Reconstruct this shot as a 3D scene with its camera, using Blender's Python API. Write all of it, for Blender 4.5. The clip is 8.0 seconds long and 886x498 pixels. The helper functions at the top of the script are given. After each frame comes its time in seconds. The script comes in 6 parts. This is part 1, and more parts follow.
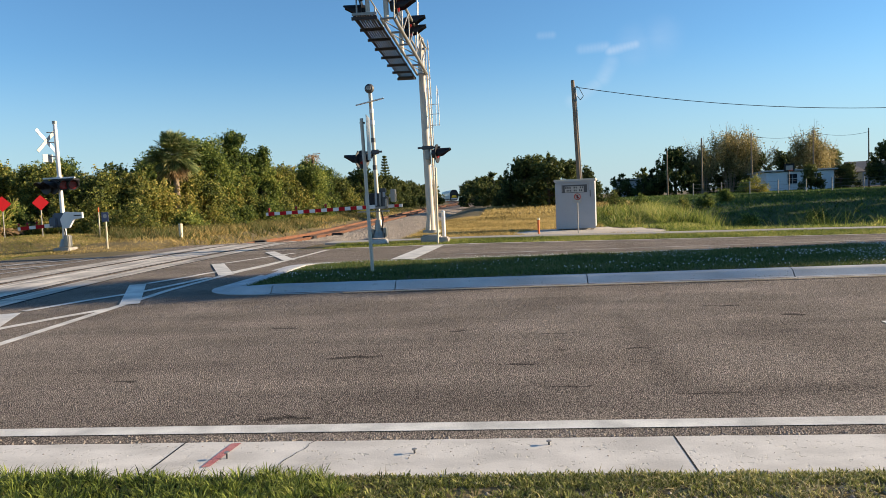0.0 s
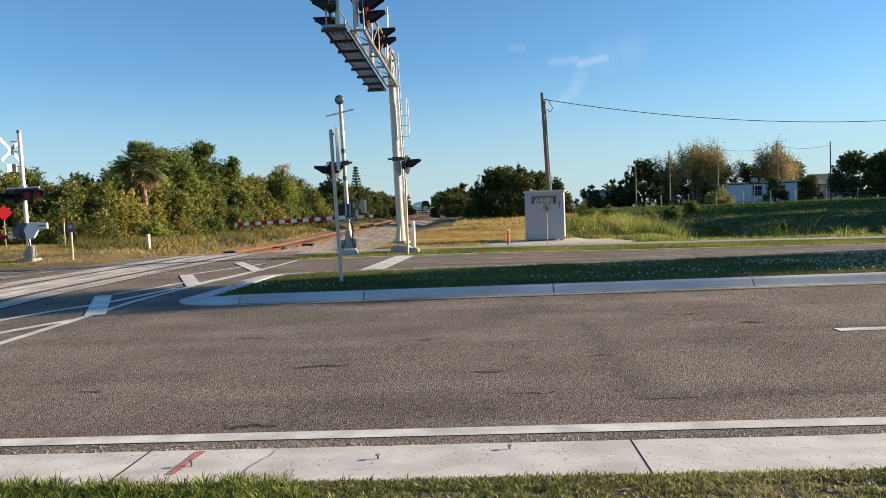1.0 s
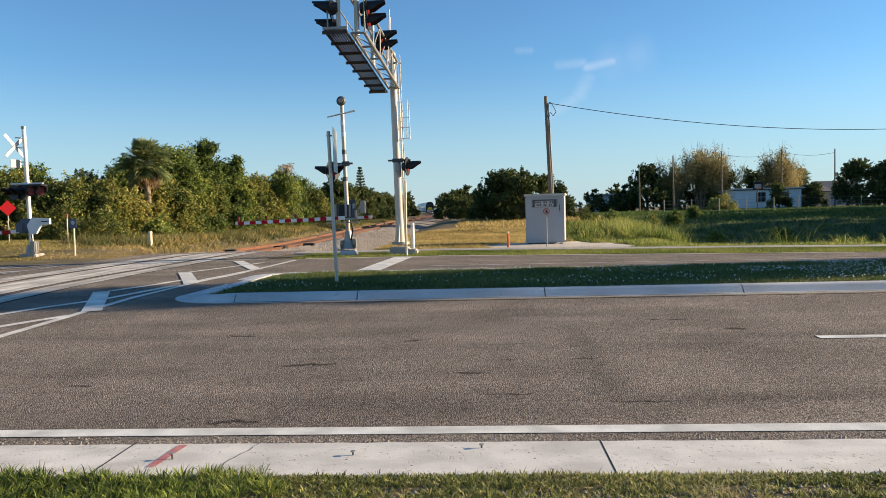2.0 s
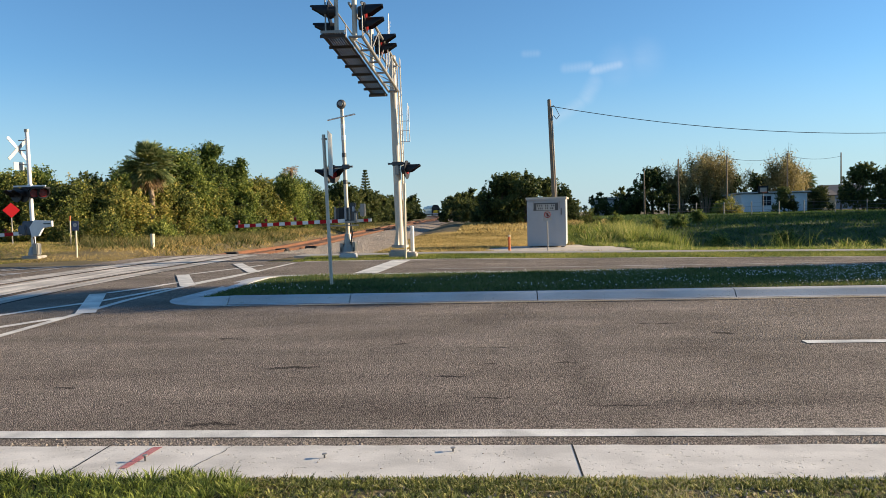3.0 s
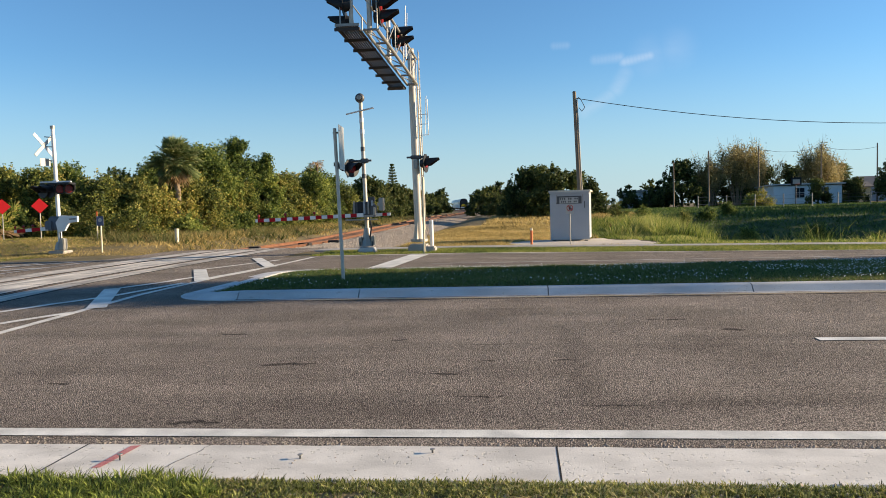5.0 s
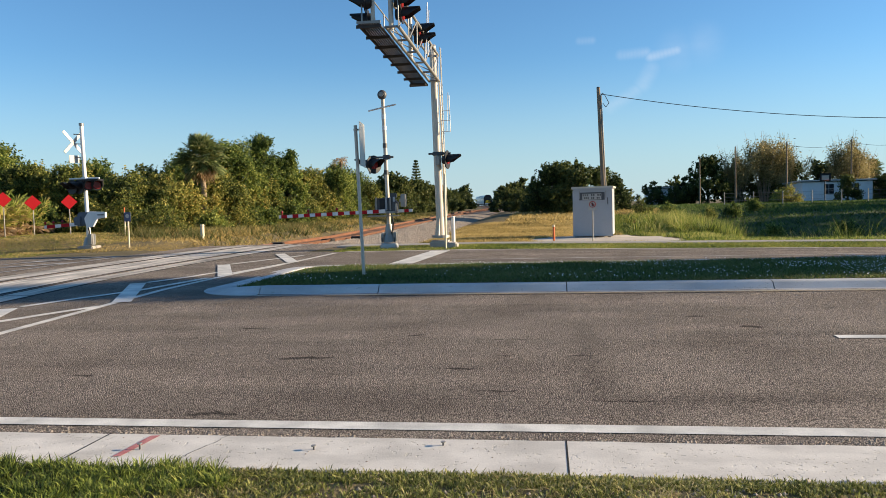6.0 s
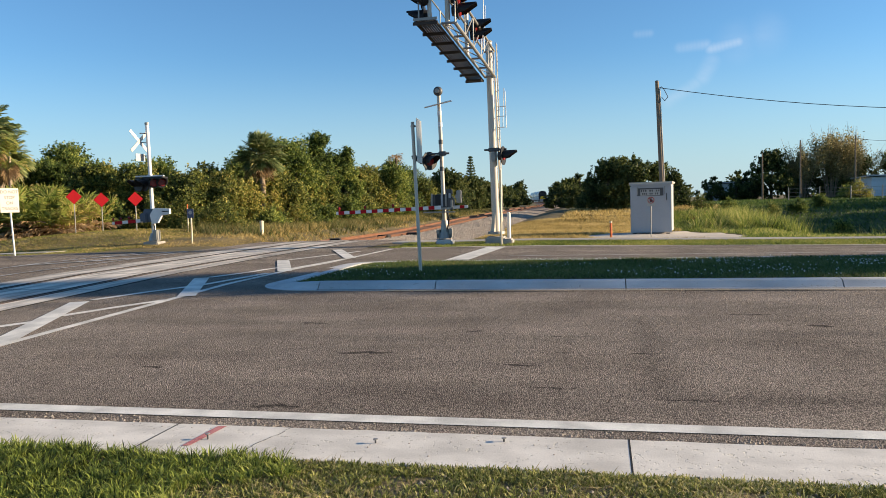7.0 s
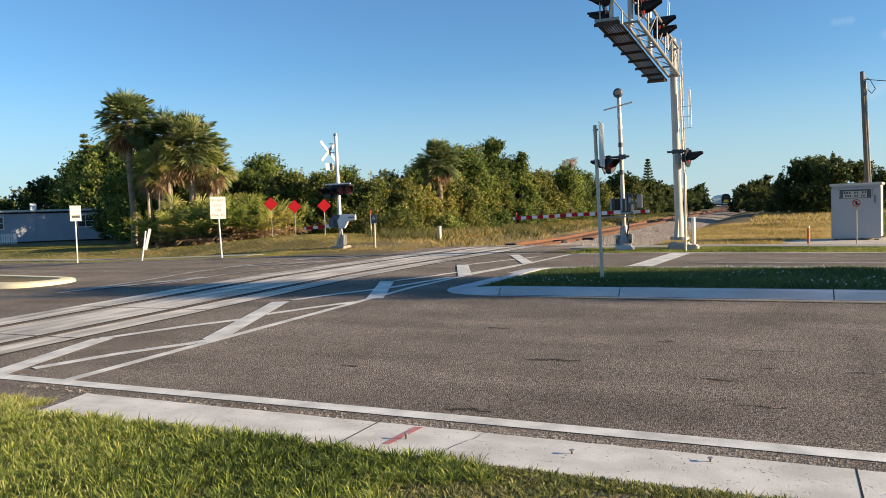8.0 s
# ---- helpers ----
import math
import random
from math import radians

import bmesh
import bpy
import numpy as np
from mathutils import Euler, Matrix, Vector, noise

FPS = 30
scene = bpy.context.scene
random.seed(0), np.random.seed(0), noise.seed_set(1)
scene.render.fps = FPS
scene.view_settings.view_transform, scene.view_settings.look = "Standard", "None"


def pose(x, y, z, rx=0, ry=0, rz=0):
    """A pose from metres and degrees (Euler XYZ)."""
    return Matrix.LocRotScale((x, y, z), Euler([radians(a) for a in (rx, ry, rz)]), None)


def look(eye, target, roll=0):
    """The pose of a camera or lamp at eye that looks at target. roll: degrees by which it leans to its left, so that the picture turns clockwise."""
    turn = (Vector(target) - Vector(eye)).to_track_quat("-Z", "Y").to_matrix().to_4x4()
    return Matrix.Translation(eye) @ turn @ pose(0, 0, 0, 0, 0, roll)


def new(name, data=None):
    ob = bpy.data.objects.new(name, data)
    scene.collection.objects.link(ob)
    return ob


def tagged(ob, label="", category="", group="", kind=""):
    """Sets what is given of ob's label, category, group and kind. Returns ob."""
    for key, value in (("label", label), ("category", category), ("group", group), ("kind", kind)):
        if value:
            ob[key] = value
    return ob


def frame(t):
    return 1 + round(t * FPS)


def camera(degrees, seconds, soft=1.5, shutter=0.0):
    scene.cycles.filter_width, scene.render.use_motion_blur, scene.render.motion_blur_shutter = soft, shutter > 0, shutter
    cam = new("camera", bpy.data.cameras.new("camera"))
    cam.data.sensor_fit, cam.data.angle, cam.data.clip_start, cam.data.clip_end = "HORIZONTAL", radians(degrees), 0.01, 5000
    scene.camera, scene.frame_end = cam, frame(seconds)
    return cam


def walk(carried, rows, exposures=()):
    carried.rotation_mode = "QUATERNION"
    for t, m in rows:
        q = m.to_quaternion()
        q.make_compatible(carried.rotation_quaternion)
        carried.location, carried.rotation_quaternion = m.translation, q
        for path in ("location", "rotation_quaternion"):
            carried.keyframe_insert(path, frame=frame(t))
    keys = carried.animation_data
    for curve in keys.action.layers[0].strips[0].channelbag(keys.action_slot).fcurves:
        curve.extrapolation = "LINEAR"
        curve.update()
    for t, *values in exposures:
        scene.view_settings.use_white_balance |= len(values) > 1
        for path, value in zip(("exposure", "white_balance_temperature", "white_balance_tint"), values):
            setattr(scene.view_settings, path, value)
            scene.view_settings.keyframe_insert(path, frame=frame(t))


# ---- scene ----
cam = camera(61.0, 8.0, soft=0.65)
PATH = [
    (0, (-0.938, 0.439, 1.482), (-1.118, 2.426, 1.355), -2.4),
    (0.5, (-0.886, 0.441, 1.484), (-1.01, 2.435, 1.383), -2.8),
    (1, (-0.876, 0.334, 1.476), (-0.98, 2.328, 1.375), -2.3),
    (1.5, (-0.817, 0.231, 1.485), (-0.92, 2.226, 1.384), -1.7),
    (3, (-0.484, 0.204, 1.493), (-0.615, 2.198, 1.404), -1.3),
    (3.5, (-0.451, 0.243, 1.483), (-0.59, 2.236, 1.387), -1.3),
    (4, (-0.359, 0.365, 1.479), (-0.514, 2.356, 1.379), -1.4),
    (4.5, (-0.269, 0.397, 1.488), (-0.449, 2.387, 1.386), -1.5),
    (6, (-0.101, 0.325, 1.487), (-0.373, 2.303, 1.375), -1.5),
    (6.5, (-0.111, 0.32, 1.486), (-0.429, 2.291, 1.367), -1.5),
    (7, (-0.144, 0.315, 1.486), (-0.558, 2.269, 1.368), -1.6),
    (7.5, (-0.222, 0.335, 1.49), (-0.795, 2.248, 1.38), -1.8),
    (8, (-0.305, 0.308, 1.499), (-1.149, 2.119, 1.408), -1.9),
]
walk(cam, [(t, look(eye, target, roll)) for t, eye, target, roll in PATH], exposures=((0, 1.08), (8, 1.08)))
world = bpy.data.worlds.new("world")
scene.world = world
world.use_nodes = True
SUN_DIR = Vector((0.955, 0.195, 0.25)).normalized()      # towards the low sun


def build_sky():
    nt = world.node_tree
    n, l = nt.nodes, nt.links
    sky = n.new("ShaderNodeTexSky")
    sky.sky_type = 'NISHITA'
    sky.sun_disc = False
    sky.sun_elevation = math.asin(SUN_DIR.z)
    sky.sun_rotation = math.atan2(SUN_DIR.x, SUN_DIR.y)
    sky.altitude, sky.air_density, sky.dust_density, sky.ozone_density = 0, SKY_AIR, SKY_DUST, SKY_OZONE
    tc = n.new("ShaderNodeTexCoord")
    # pale haze low down, all round the horizon
    sep = n.new("ShaderNodeSeparateXYZ")
    l.new(tc.outputs["Generated"], sep.inputs[0])
    low = n.new("ShaderNodeMapRange")
    low.interpolation_type = 'SMOOTHSTEP'
    low.inputs["From Min"].default_value, low.inputs["From Max"].default_value = 0.2, -0.03
    low.inputs["To Min"].default_value, low.inputs["To Max"].default_value = 0.0, 0.85
    l.new(sep.outputs["Z"], low.inputs["Value"])
    haze = n.new("ShaderNodeMix")
    haze.data_type = 'RGBA'
    haze.inputs["B"].default_value = HAZE
    l.new(low.outputs[0], haze.inputs["Factor"])
    clear = n.new("ShaderNodeMix")
    clear.data_type, clear.blend_type = 'RGBA', 'MULTIPLY'
    clear.inputs["Factor"].default_value = 1
    clear.inputs["B"].default_value = (0.83, 0.98, 1.03, 1)
    l.new(sky.outputs[0], clear.inputs["A"])
    l.new(clear.outputs["Result"], haze.inputs["A"])
    # thin wisps of high cloud: soft streaks through these directions (radius, strength)
    mp = n.new("ShaderNodeMapping")
    mp.inputs["Scale"].default_value = (26, 26, 60)
    nz = n.new("ShaderNodeTexNoise")
    nz.inputs["Scale"].default_value = 1.0
    nz.inputs["Detail"].default_value = 6
    l.new(tc.outputs["Generated"], mp.inputs["Vector"])
    l.new(mp.outputs[0], nz.inputs["Vector"])
    cut = n.new("ShaderNodeMapRange")
    cut.inputs["From Min"].default_value, cut.inputs["From Max"].default_value = 0.25, 0.7
    cut.inputs["To Min"].default_value = 0.45
    l.new(nz.outputs[0], cut.inputs["Value"])

    def streak(a, b, k, r, power):
        return [(Vector(a).lerp(Vector(b), i / max(1, k - 1)).normalized(), r, power) for i in range(k)]

    wisps = (streak((0.097, 0.9781, 0.1844), (0.1276, 0.9744, 0.1852), 8, 0.009, 0.4) + streak((0.1332, 0.9747, 0.1794), (0.1638, 0.9691, 0.1846), 8, 0.0095, 0.6)
             + streak((0.1347, 0.977, 0.1656), (0.1244, 0.9812, 0.1475), 6, 0.014, 0.36) + streak((0.116, 0.9834, 0.1396), (0.0841, 0.9891, 0.1208), 9, 0.0115, 0.32)
             + streak((0.1638, 0.9691, 0.1846), (0.1936, 0.9624, 0.1903), 2, 0.034, 0.2) + streak((0.046, 0.9776, 0.2042), (0.062, 0.9776, 0.204), 5, 0.007, 0.25))
    total = None
    for v, size, power in wisps:
        dist = n.new("ShaderNodeVectorMath")
        dist.operation = 'DISTANCE'
        dist.inputs[1].default_value = v
        l.new(tc.outputs["Generated"], dist.inputs[0])
        fall = n.new("ShaderNodeMapRange")
        fall.interpolation_type = 'SMOOTHSTEP'
        fall.inputs["From Min"].default_value, fall.inputs["From Max"].default_value = size, 0.0
        fall.inputs["To Max"].default_value = power
        l.new(dist.outputs["Value"], fall.inputs["Value"])
        if total is None:
            total = fall.outputs[0]
        else:
            mx = n.new("ShaderNodeMath")
            mx.operation = 'MAXIMUM'
            l.new(total, mx.inputs[0])
            l.new(fall.outputs[0], mx.inputs[1])
            total = mx.outputs[0]
    mul = n.new("ShaderNodeMath")
    mul.operation = 'MULTIPLY'
    l.new(total, mul.inputs[0])
    l.new(cut.outputs[0], mul.inputs[1])
    mul2 = n.new("ShaderNodeMath")
    mul2.operation = 'MULTIPLY'
    mul2.inputs[1].default_value = 0.55
    l.new(mul.outputs[0], mul2.inputs[0])
    mix = n.new("ShaderNodeMix")
    mix.data_type = 'RGBA'
    mix.inputs["B"].default_value = CLOUD
    l.new(mul2.outputs[0], mix.inputs["Factor"])
    l.new(haze.outputs["Result"], mix.inputs["A"])
    bg = n["Background"]
    l.new(mix.outputs["Result"], bg.inputs[0])
    bg.inputs[1].default_value = SKY_STRENGTH


SKY_AIR, SKY_DUST, SKY_OZONE = 1.0, 0.0, 4.4
SKY_STRENGTH = 0.084
CLOUD = (5.2, 5.4, 5.8, 1)
HAZE = (2.85, 3.75, 4.3, 1)
build_sky()
sun = new("sun", bpy.data.lights.new("sun", "SUN"))
sun.data.energy = 5.0
sun.data.angle = radians(0.5)
sun.data.color = (1.0, 0.81, 0.57)
sun.matrix_world = look(SUN_DIR * 60, (0, 0, 0))


# ---- materials ----
def material(name, col, rough=0.8, var=0.25, scale=8.0, fine=60.0, bump=0.3, metal=0.0, col2=None, space="Object", depth=0.01, spec=0.3):
    m = bpy.data.materials.new(name)
    m.use_nodes = True
    n, l = m.node_tree.nodes, m.node_tree.links
    p = n["Principled BSDF"]
    p.inputs["Roughness"].default_value, p.inputs["Metallic"].default_value = rough, metal
    p.inputs["Specular IOR Level"].default_value = spec
    if space == "World":
        src = n.new("ShaderNodeNewGeometry").outputs["Position"]
    else:
        src = n.new("ShaderNodeTexCoord").outputs["Object"]
    big, small = n.new("ShaderNodeTexNoise"), n.new("ShaderNodeTexNoise")
    for t, s, d in ((big, scale, 4), (small, fine, 3)):
        t.inputs["Scale"].default_value, t.inputs["Detail"].default_value = s, d
        l.new(src, t.inputs["Vector"])
    info = n.new("ShaderNodeObjectInfo")
    add = n.new("ShaderNodeMath")
    add.operation = 'MULTIPLY_ADD'
    add.inputs[1].default_value = 0.35
    l.new(small.outputs[0], add.inputs[0])
    half = n.new("ShaderNodeMath")
    half.operation = 'MULTIPLY_ADD'
    half.inputs[1].default_value, half.inputs[2].default_value = 0.75, -0.05
    l.new(big.outputs[0], half.inputs[0])
    l.new(half.outputs[0], add.inputs[2])
    rnd = n.new("ShaderNodeMath")
    rnd.operation = 'MULTIPLY_ADD'
    rnd.inputs[1].default_value = 0.16
    l.new(info.outputs["Random"], rnd.inputs[0])
    l.new(add.outputs[0], rnd.inputs[2])
    ramp = n.new("ShaderNodeMapRange")
    ramp.inputs["From Min"].default_value, ramp.inputs["From Max"].default_value = 0.3, 0.85
    l.new(rnd.outputs[0], ramp.inputs["Value"])
    mix = n.new("ShaderNodeMix")
    mix.data_type = 'RGBA'
    c2 = col2 or [min(1, c * (1 + var)) for c in col]
    mix.inputs["A"].default_value = (*[c * (1 - var) for c in col], 1)
    mix.inputs["B"].default_value = (*c2, 1)
    l.new(ramp.outputs[0], mix.inputs["Factor"])
    l.new(mix.outputs["Result"], p.inputs["Base Color"])
    if bump:
        b = n.new("ShaderNodeBump")
        b.inputs["Strength"].default_value, b.inputs["Distance"].default_value = bump, depth
        l.new(small.outputs[0], b.inputs["Height"])
        l.new(b.outputs[0], p.inputs["Normal"])
    m["mix"] = mix.name
    return m


def leafy(name, cols, translucent=0.35, rough=0.6):
    """Leaves and blades: colour by island, some light through them."""
    m = bpy.data.materials.new(name)
    m.use_nodes = True
    n, l = m.node_tree.nodes, m.node_tree.links
    p, out = n["Principled BSDF"], n["Material Output"]
    p.inputs["Roughness"].default_value = rough
    p.inputs["Specular IOR Level"].default_value = 0.25
    geo = n.new("ShaderNodeNewGeometry")
    ramp = n.new("ShaderNodeValToRGB")
    ramp.color_ramp.interpolation = 'LINEAR'
    els = ramp.color_ramp.elements
    while len(els) < len(cols):
        els.new(0.5)
    for i, c in enumerate(cols):
        els[i].position = i / (len(cols) - 1)
        els[i].color = (*c, 1)
    nz = n.new("ShaderNodeTexNoise")
    nz.inputs["Scale"].default_value = 0.35
    l.new(geo.outputs["Position"], nz.inputs["Vector"])
    mul = n.new("ShaderNodeMath")
    mul.operation = 'MULTIPLY_ADD'
    mul.inputs[1].default_value = 0.8
    l.new(geo.outputs["Random Per Island"], mul.inputs[0])
    sh = n.new("ShaderNodeMath")
    sh.operation = 'MULTIPLY_ADD'
    sh.inputs[1].default_value, sh.inputs[2].default_value = 1.4, -0.56
    l.new(nz.outputs[0], sh.inputs[0])
    l.new(sh.outputs[0], mul.inputs[2])
    l.new(mul.outputs[0], ramp.inputs[0])
    l.new(ramp.outputs[0], p.inputs["Base Color"])
    tr = n.new("ShaderNodeBsdfTranslucent")
    l.new(ramp.outputs[0], tr.inputs["Color"])
    mix = n.new("ShaderNodeMixShader")
    mix.inputs[0].default_value = translucent
    l.new(p.outputs[0], mix.inputs[1])
    l.new(tr.outputs[0], mix.inputs[2])
    l.new(mix.outputs[0], out.inputs[0])
    return m


def plain(name, col, rough=0.5, metal=0.0, var=0.1):
    return material(name, col, rough, var, 5.0, 40.0, 0.08, metal, depth=0.003)


def asphalt_material():
    """Worn grey asphalt: coarse aggregate, long stains and a few dark blots."""
    m = material("asphalt", (0.24, 0.198, 0.158), 0.95, 0.25, 0.8, 85.0, 1.0, space="World", depth=0.02, col2=(0.34, 0.288, 0.237), spec=0.1)
    n, l = m.node_tree.nodes, m.node_tree.links
    p = n["Principled BSDF"]
    base = n[m["mix"]].outputs["Result"]
    geo = n.new("ShaderNodeNewGeometry")
    vor = n.new("ShaderNodeTexVoronoi")
    vor.inputs["Scale"].default_value = 92
    l.new(geo.outputs["Position"], vor.inputs["Vector"])
    sp = n.new("ShaderNodeMapRange")
    sp.inputs["From Min"].default_value, sp.inputs["From Max"].default_value = 0.1, 0.75
    sp.inputs["To Min"].default_value, sp.inputs["To Max"].default_value = 1.5, 0.42
    l.new(vor.outputs["Distance"], sp.inputs["Value"])
    # each stone of the aggregate has its own shade, a few are pale, many are dark
    tone = n.new("ShaderNodeMapRange")
    tone.interpolation_type = 'SMOOTHSTEP'
    tone.inputs["To Min"].default_value, tone.inputs["To Max"].default_value = 0.42, 1.7
    l.new(vor.outputs["Color"], tone.inputs["Value"])
    stone = n.new("ShaderNodeMath")
    stone.operation = 'MULTIPLY'
    l.new(sp.outputs[0], stone.inputs[0])
    l.new(tone.outputs[0], stone.inputs[1])
    bmp = n.new("ShaderNodeBump")
    bmp.invert = True
    bmp.inputs["Strength"].default_value, bmp.inputs["Distance"].default_value = 1.0, 0.009
    l.new(vor.outputs["Distance"], bmp.inputs["Height"])
    l.new(bmp.outputs[0], p.inputs["Normal"])
    mul = n.new("ShaderNodeMix")
    mul.data_type, mul.blend_type = 'RGBA', 'MULTIPLY'
    mul.inputs["Factor"].default_value = 1
    l.new(base, mul.inputs["A"])
    l.new(stone.outputs[0], mul.inputs["B"])
    # wear along the lanes
    mp = n.new("ShaderNodeMapping")
    mp.inputs["Scale"].default_value = (0.25, 1.6, 1)
    wz = n.new("ShaderNodeTexNoise")
    wz.inputs["Scale"].default_value, wz.inputs["Detail"].default_value = 0.9, 5
    l.new(geo.outputs["Position"], mp.inputs["Vector"])
    l.new(mp.outputs[0], wz.inputs["Vector"])
    wr = n.new("ShaderNodeMapRange")
    wr.inputs["From Min"].default_value, wr.inputs["From Max"].default_value = 0.3, 0.7
    wr.inputs["To Min"].default_value, wr.inputs["To Max"].default_value = 0.8, 1.2
    l.new(wz.outputs[0], wr.inputs["Value"])
    prev = None
    blot = n.new("ShaderNodeTexNoise")
    blot.inputs["Scale"].default_value, blot.inputs["Detail"].default_value = 6, 4
    l.new(geo.outputs["Position"], blot.inputs["Vector"])
    off = n.new("ShaderNodeVectorMath")
    off.operation = 'MULTIPLY_ADD'
    off.inputs[1].default_value = (0.5, 0.22, 0)
    l.new(blot.outputs["Color"], off.inputs[0])
    l.new(geo.outputs["Position"], off.inputs[2])
    for x, y, sx, sy in ((0.24, 7.43, .16, .06), (-2.5, 7.33, .42, .065), (-2.57, 5.5, .22, .06), (0.45, 5.95, .3, .03), (-0.55, 6.2, .28, .03),
                         (-1.6, 8.46, .13, .06), (-0.5, 8.2, .35, .03), (-0.58, 7.46, .12, .05), (2.1, 8.9, .15, .06), (-3.6, 8.9, .2, .05),
                         (-0.9, 6.9, .3, .04), (1.6, 9.6, .25, .05), (3.4, 7.0, .3, .06), (-4.3, 6.6, .2, .05), (4.2, 6.1, .3, .12)):
        d = n.new("ShaderNodeVectorMath")
        d.operation = 'SUBTRACT'
        d.inputs[1].default_value = (x + 0.25, y + 0.11, 0)
        l.new(off.outputs[0], d.inputs[0])
        s = n.new("ShaderNodeVectorMath")
        s.operation = 'MULTIPLY'
        s.inputs[1].default_value = (1.35 / sx, 1.35 / sy, 0)
        l.new(d.outputs[0], s.inputs[0])
        ln = n.new("ShaderNodeVectorMath")
        ln.operation = 'LENGTH'
        l.new(s.outputs[0], ln.inputs[0])
        if prev is None:
            prev = ln.outputs["Value"]
        else:
            mn = n.new("ShaderNodeMath")
            mn.operation = 'MINIMUM'
            l.new(prev, mn.inputs[0])
            l.new(ln.outputs["Value"], mn.inputs[1])
            prev = mn.outputs[0]
    st = n.new("ShaderNodeMapRange")
    st.inputs["From Min"].default_value, st.inputs["From Max"].default_value = 0.75, 1.15
    st.inputs["To Min"].default_value, st.inputs["To Max"].default_value = 0.36, 1.0
    l.new(prev, st.inputs["Value"])
    both = n.new("ShaderNodeMath")
    both.operation = 'MULTIPLY'
    l.new(wr.outputs[0], both.inputs[0])
    l.new(st.outputs[0], both.inputs[1])
    # broad faint smudges of old oil across the lane
    for x, y, sx, sy in ((0.28, 6.35, 0.22, 0.42), (0.3, 8.0, 0.14, 1.5), (0.9, 6.0, 0.9, 0.1), (3.6, 6.9, 0.7, 0.16)):
        d, q, ln, sm, nxt = [n.new("ShaderNode" + k) for k in ("VectorMath", "VectorMath", "VectorMath", "MapRange", "Math")]
        d.operation, q.operation, ln.operation, nxt.operation = 'SUBTRACT', 'MULTIPLY', 'LENGTH', 'MULTIPLY'
        d.inputs[1].default_value = (x + 0.25, y + 0.11, 0)
        q.inputs[1].default_value = (1 / sx, 1 / sy, 0)
        l.new(off.outputs[0], d.inputs[0])
        l.new(d.outputs[0], q.inputs[0])
        l.new(q.outputs[0], ln.inputs[0])
        sm.interpolation_type = 'SMOOTHSTEP'
        sm.inputs["From Min"].default_value, sm.inputs["From Max"].default_value = 0.2, 1.5
        sm.inputs["To Min"].default_value, sm.inputs["To Max"].default_value = 0.78, 1.0
        l.new(ln.outputs["Value"], sm.inputs["Value"])
        l.new(both.outputs[0], nxt.inputs[0])
        l.new(sm.outputs[0], nxt.inputs[1])
        both = nxt
    fin = n.new("ShaderNodeMix")
    fin.data_type, fin.blend_type = 'RGBA', 'MULTIPLY'
    fin.inputs["Factor"].default_value = 1
    l.new(mul.outputs["Result"], fin.inputs["A"])
    l.new(both.outputs[0], fin.inputs["B"])
    l.new(fin.outputs["Result"], p.inputs["Base Color"])
    return m


M_ASPHALT = asphalt_material()
M_PAINT = material("road_paint", (0.71, 0.675, 0.595), 0.7, 0.2, 3.0, 60.0, 0.5, space="World", depth=0.006)
M_PAINT_OLD = material("worn_road_paint", (0.40, 0.39, 0.37), 0.75, 0.3, 5.0, 60.0, 0.5, space="World", depth=0.006)
M_YELLOW = material("yellow_kerb_paint", (0.66, 0.58, 0.38), 0.7, 0.2, 4.0, 50.0, 0.3)
M_CONCRETE = material("concrete", (0.68, 0.635, 0.56), 0.9, 0.18, 2.2, 70.0, 0.3, space="World", depth=0.004)
M_FOOTING = material("old_footing_concrete", (0.36, 0.325, 0.28), 0.9, 0.2, 3.0, 50.0, 0.4, depth=0.005)
M_KERB = material("kerb_concrete", (0.53, 0.52, 0.50), 0.85, 0.14, 2.0, 60.0, 0.35, space="World", depth=0.004)
M_PANEL = material("crossing_panel_concrete", (0.58, 0.52, 0.435), 0.8, 0.4, 1.6, 45.0, 0.4, space="World", depth=0.006)


def streaks(m, sx, sy, lo, hi, detail=5):
    """Worn streaks or blotches over a material's colour, stretched in plan."""
    n, l = m.node_tree.nodes, m.node_tree.links
    geo, mp, nz, mr, mul = [n.new(k) for k in ("ShaderNodeNewGeometry", "ShaderNodeMapping", "ShaderNodeTexNoise", "ShaderNodeMapRange", "ShaderNodeMix")]
    mp.inputs["Scale"].default_value = (sx, sy, 1)
    nz.inputs["Scale"].default_value, nz.inputs["Detail"].default_value = 1.0, detail
    mr.inputs["From Min"].default_value, mr.inputs["From Max"].default_value = 0.36, 0.64
    mr.inputs["To Min"].default_value, mr.inputs["To Max"].default_value = lo, hi
    mul.data_type, mul.blend_type = 'RGBA', 'MULTIPLY'
    mul.inputs["Factor"].default_value = 1
    l.new(geo.outputs["Position"], mp.inputs["Vector"])
    l.new(mp.outputs[0], nz.inputs["Vector"])
    l.new(nz.outputs[0], mr.inputs["Value"])
    l.new(n[m["mix"]].outputs["Result"], mul.inputs["A"])
    l.new(mr.outputs[0], mul.inputs["B"])
    l.new(mul.outputs["Result"], n["Principled BSDF"].inputs["Base Color"])


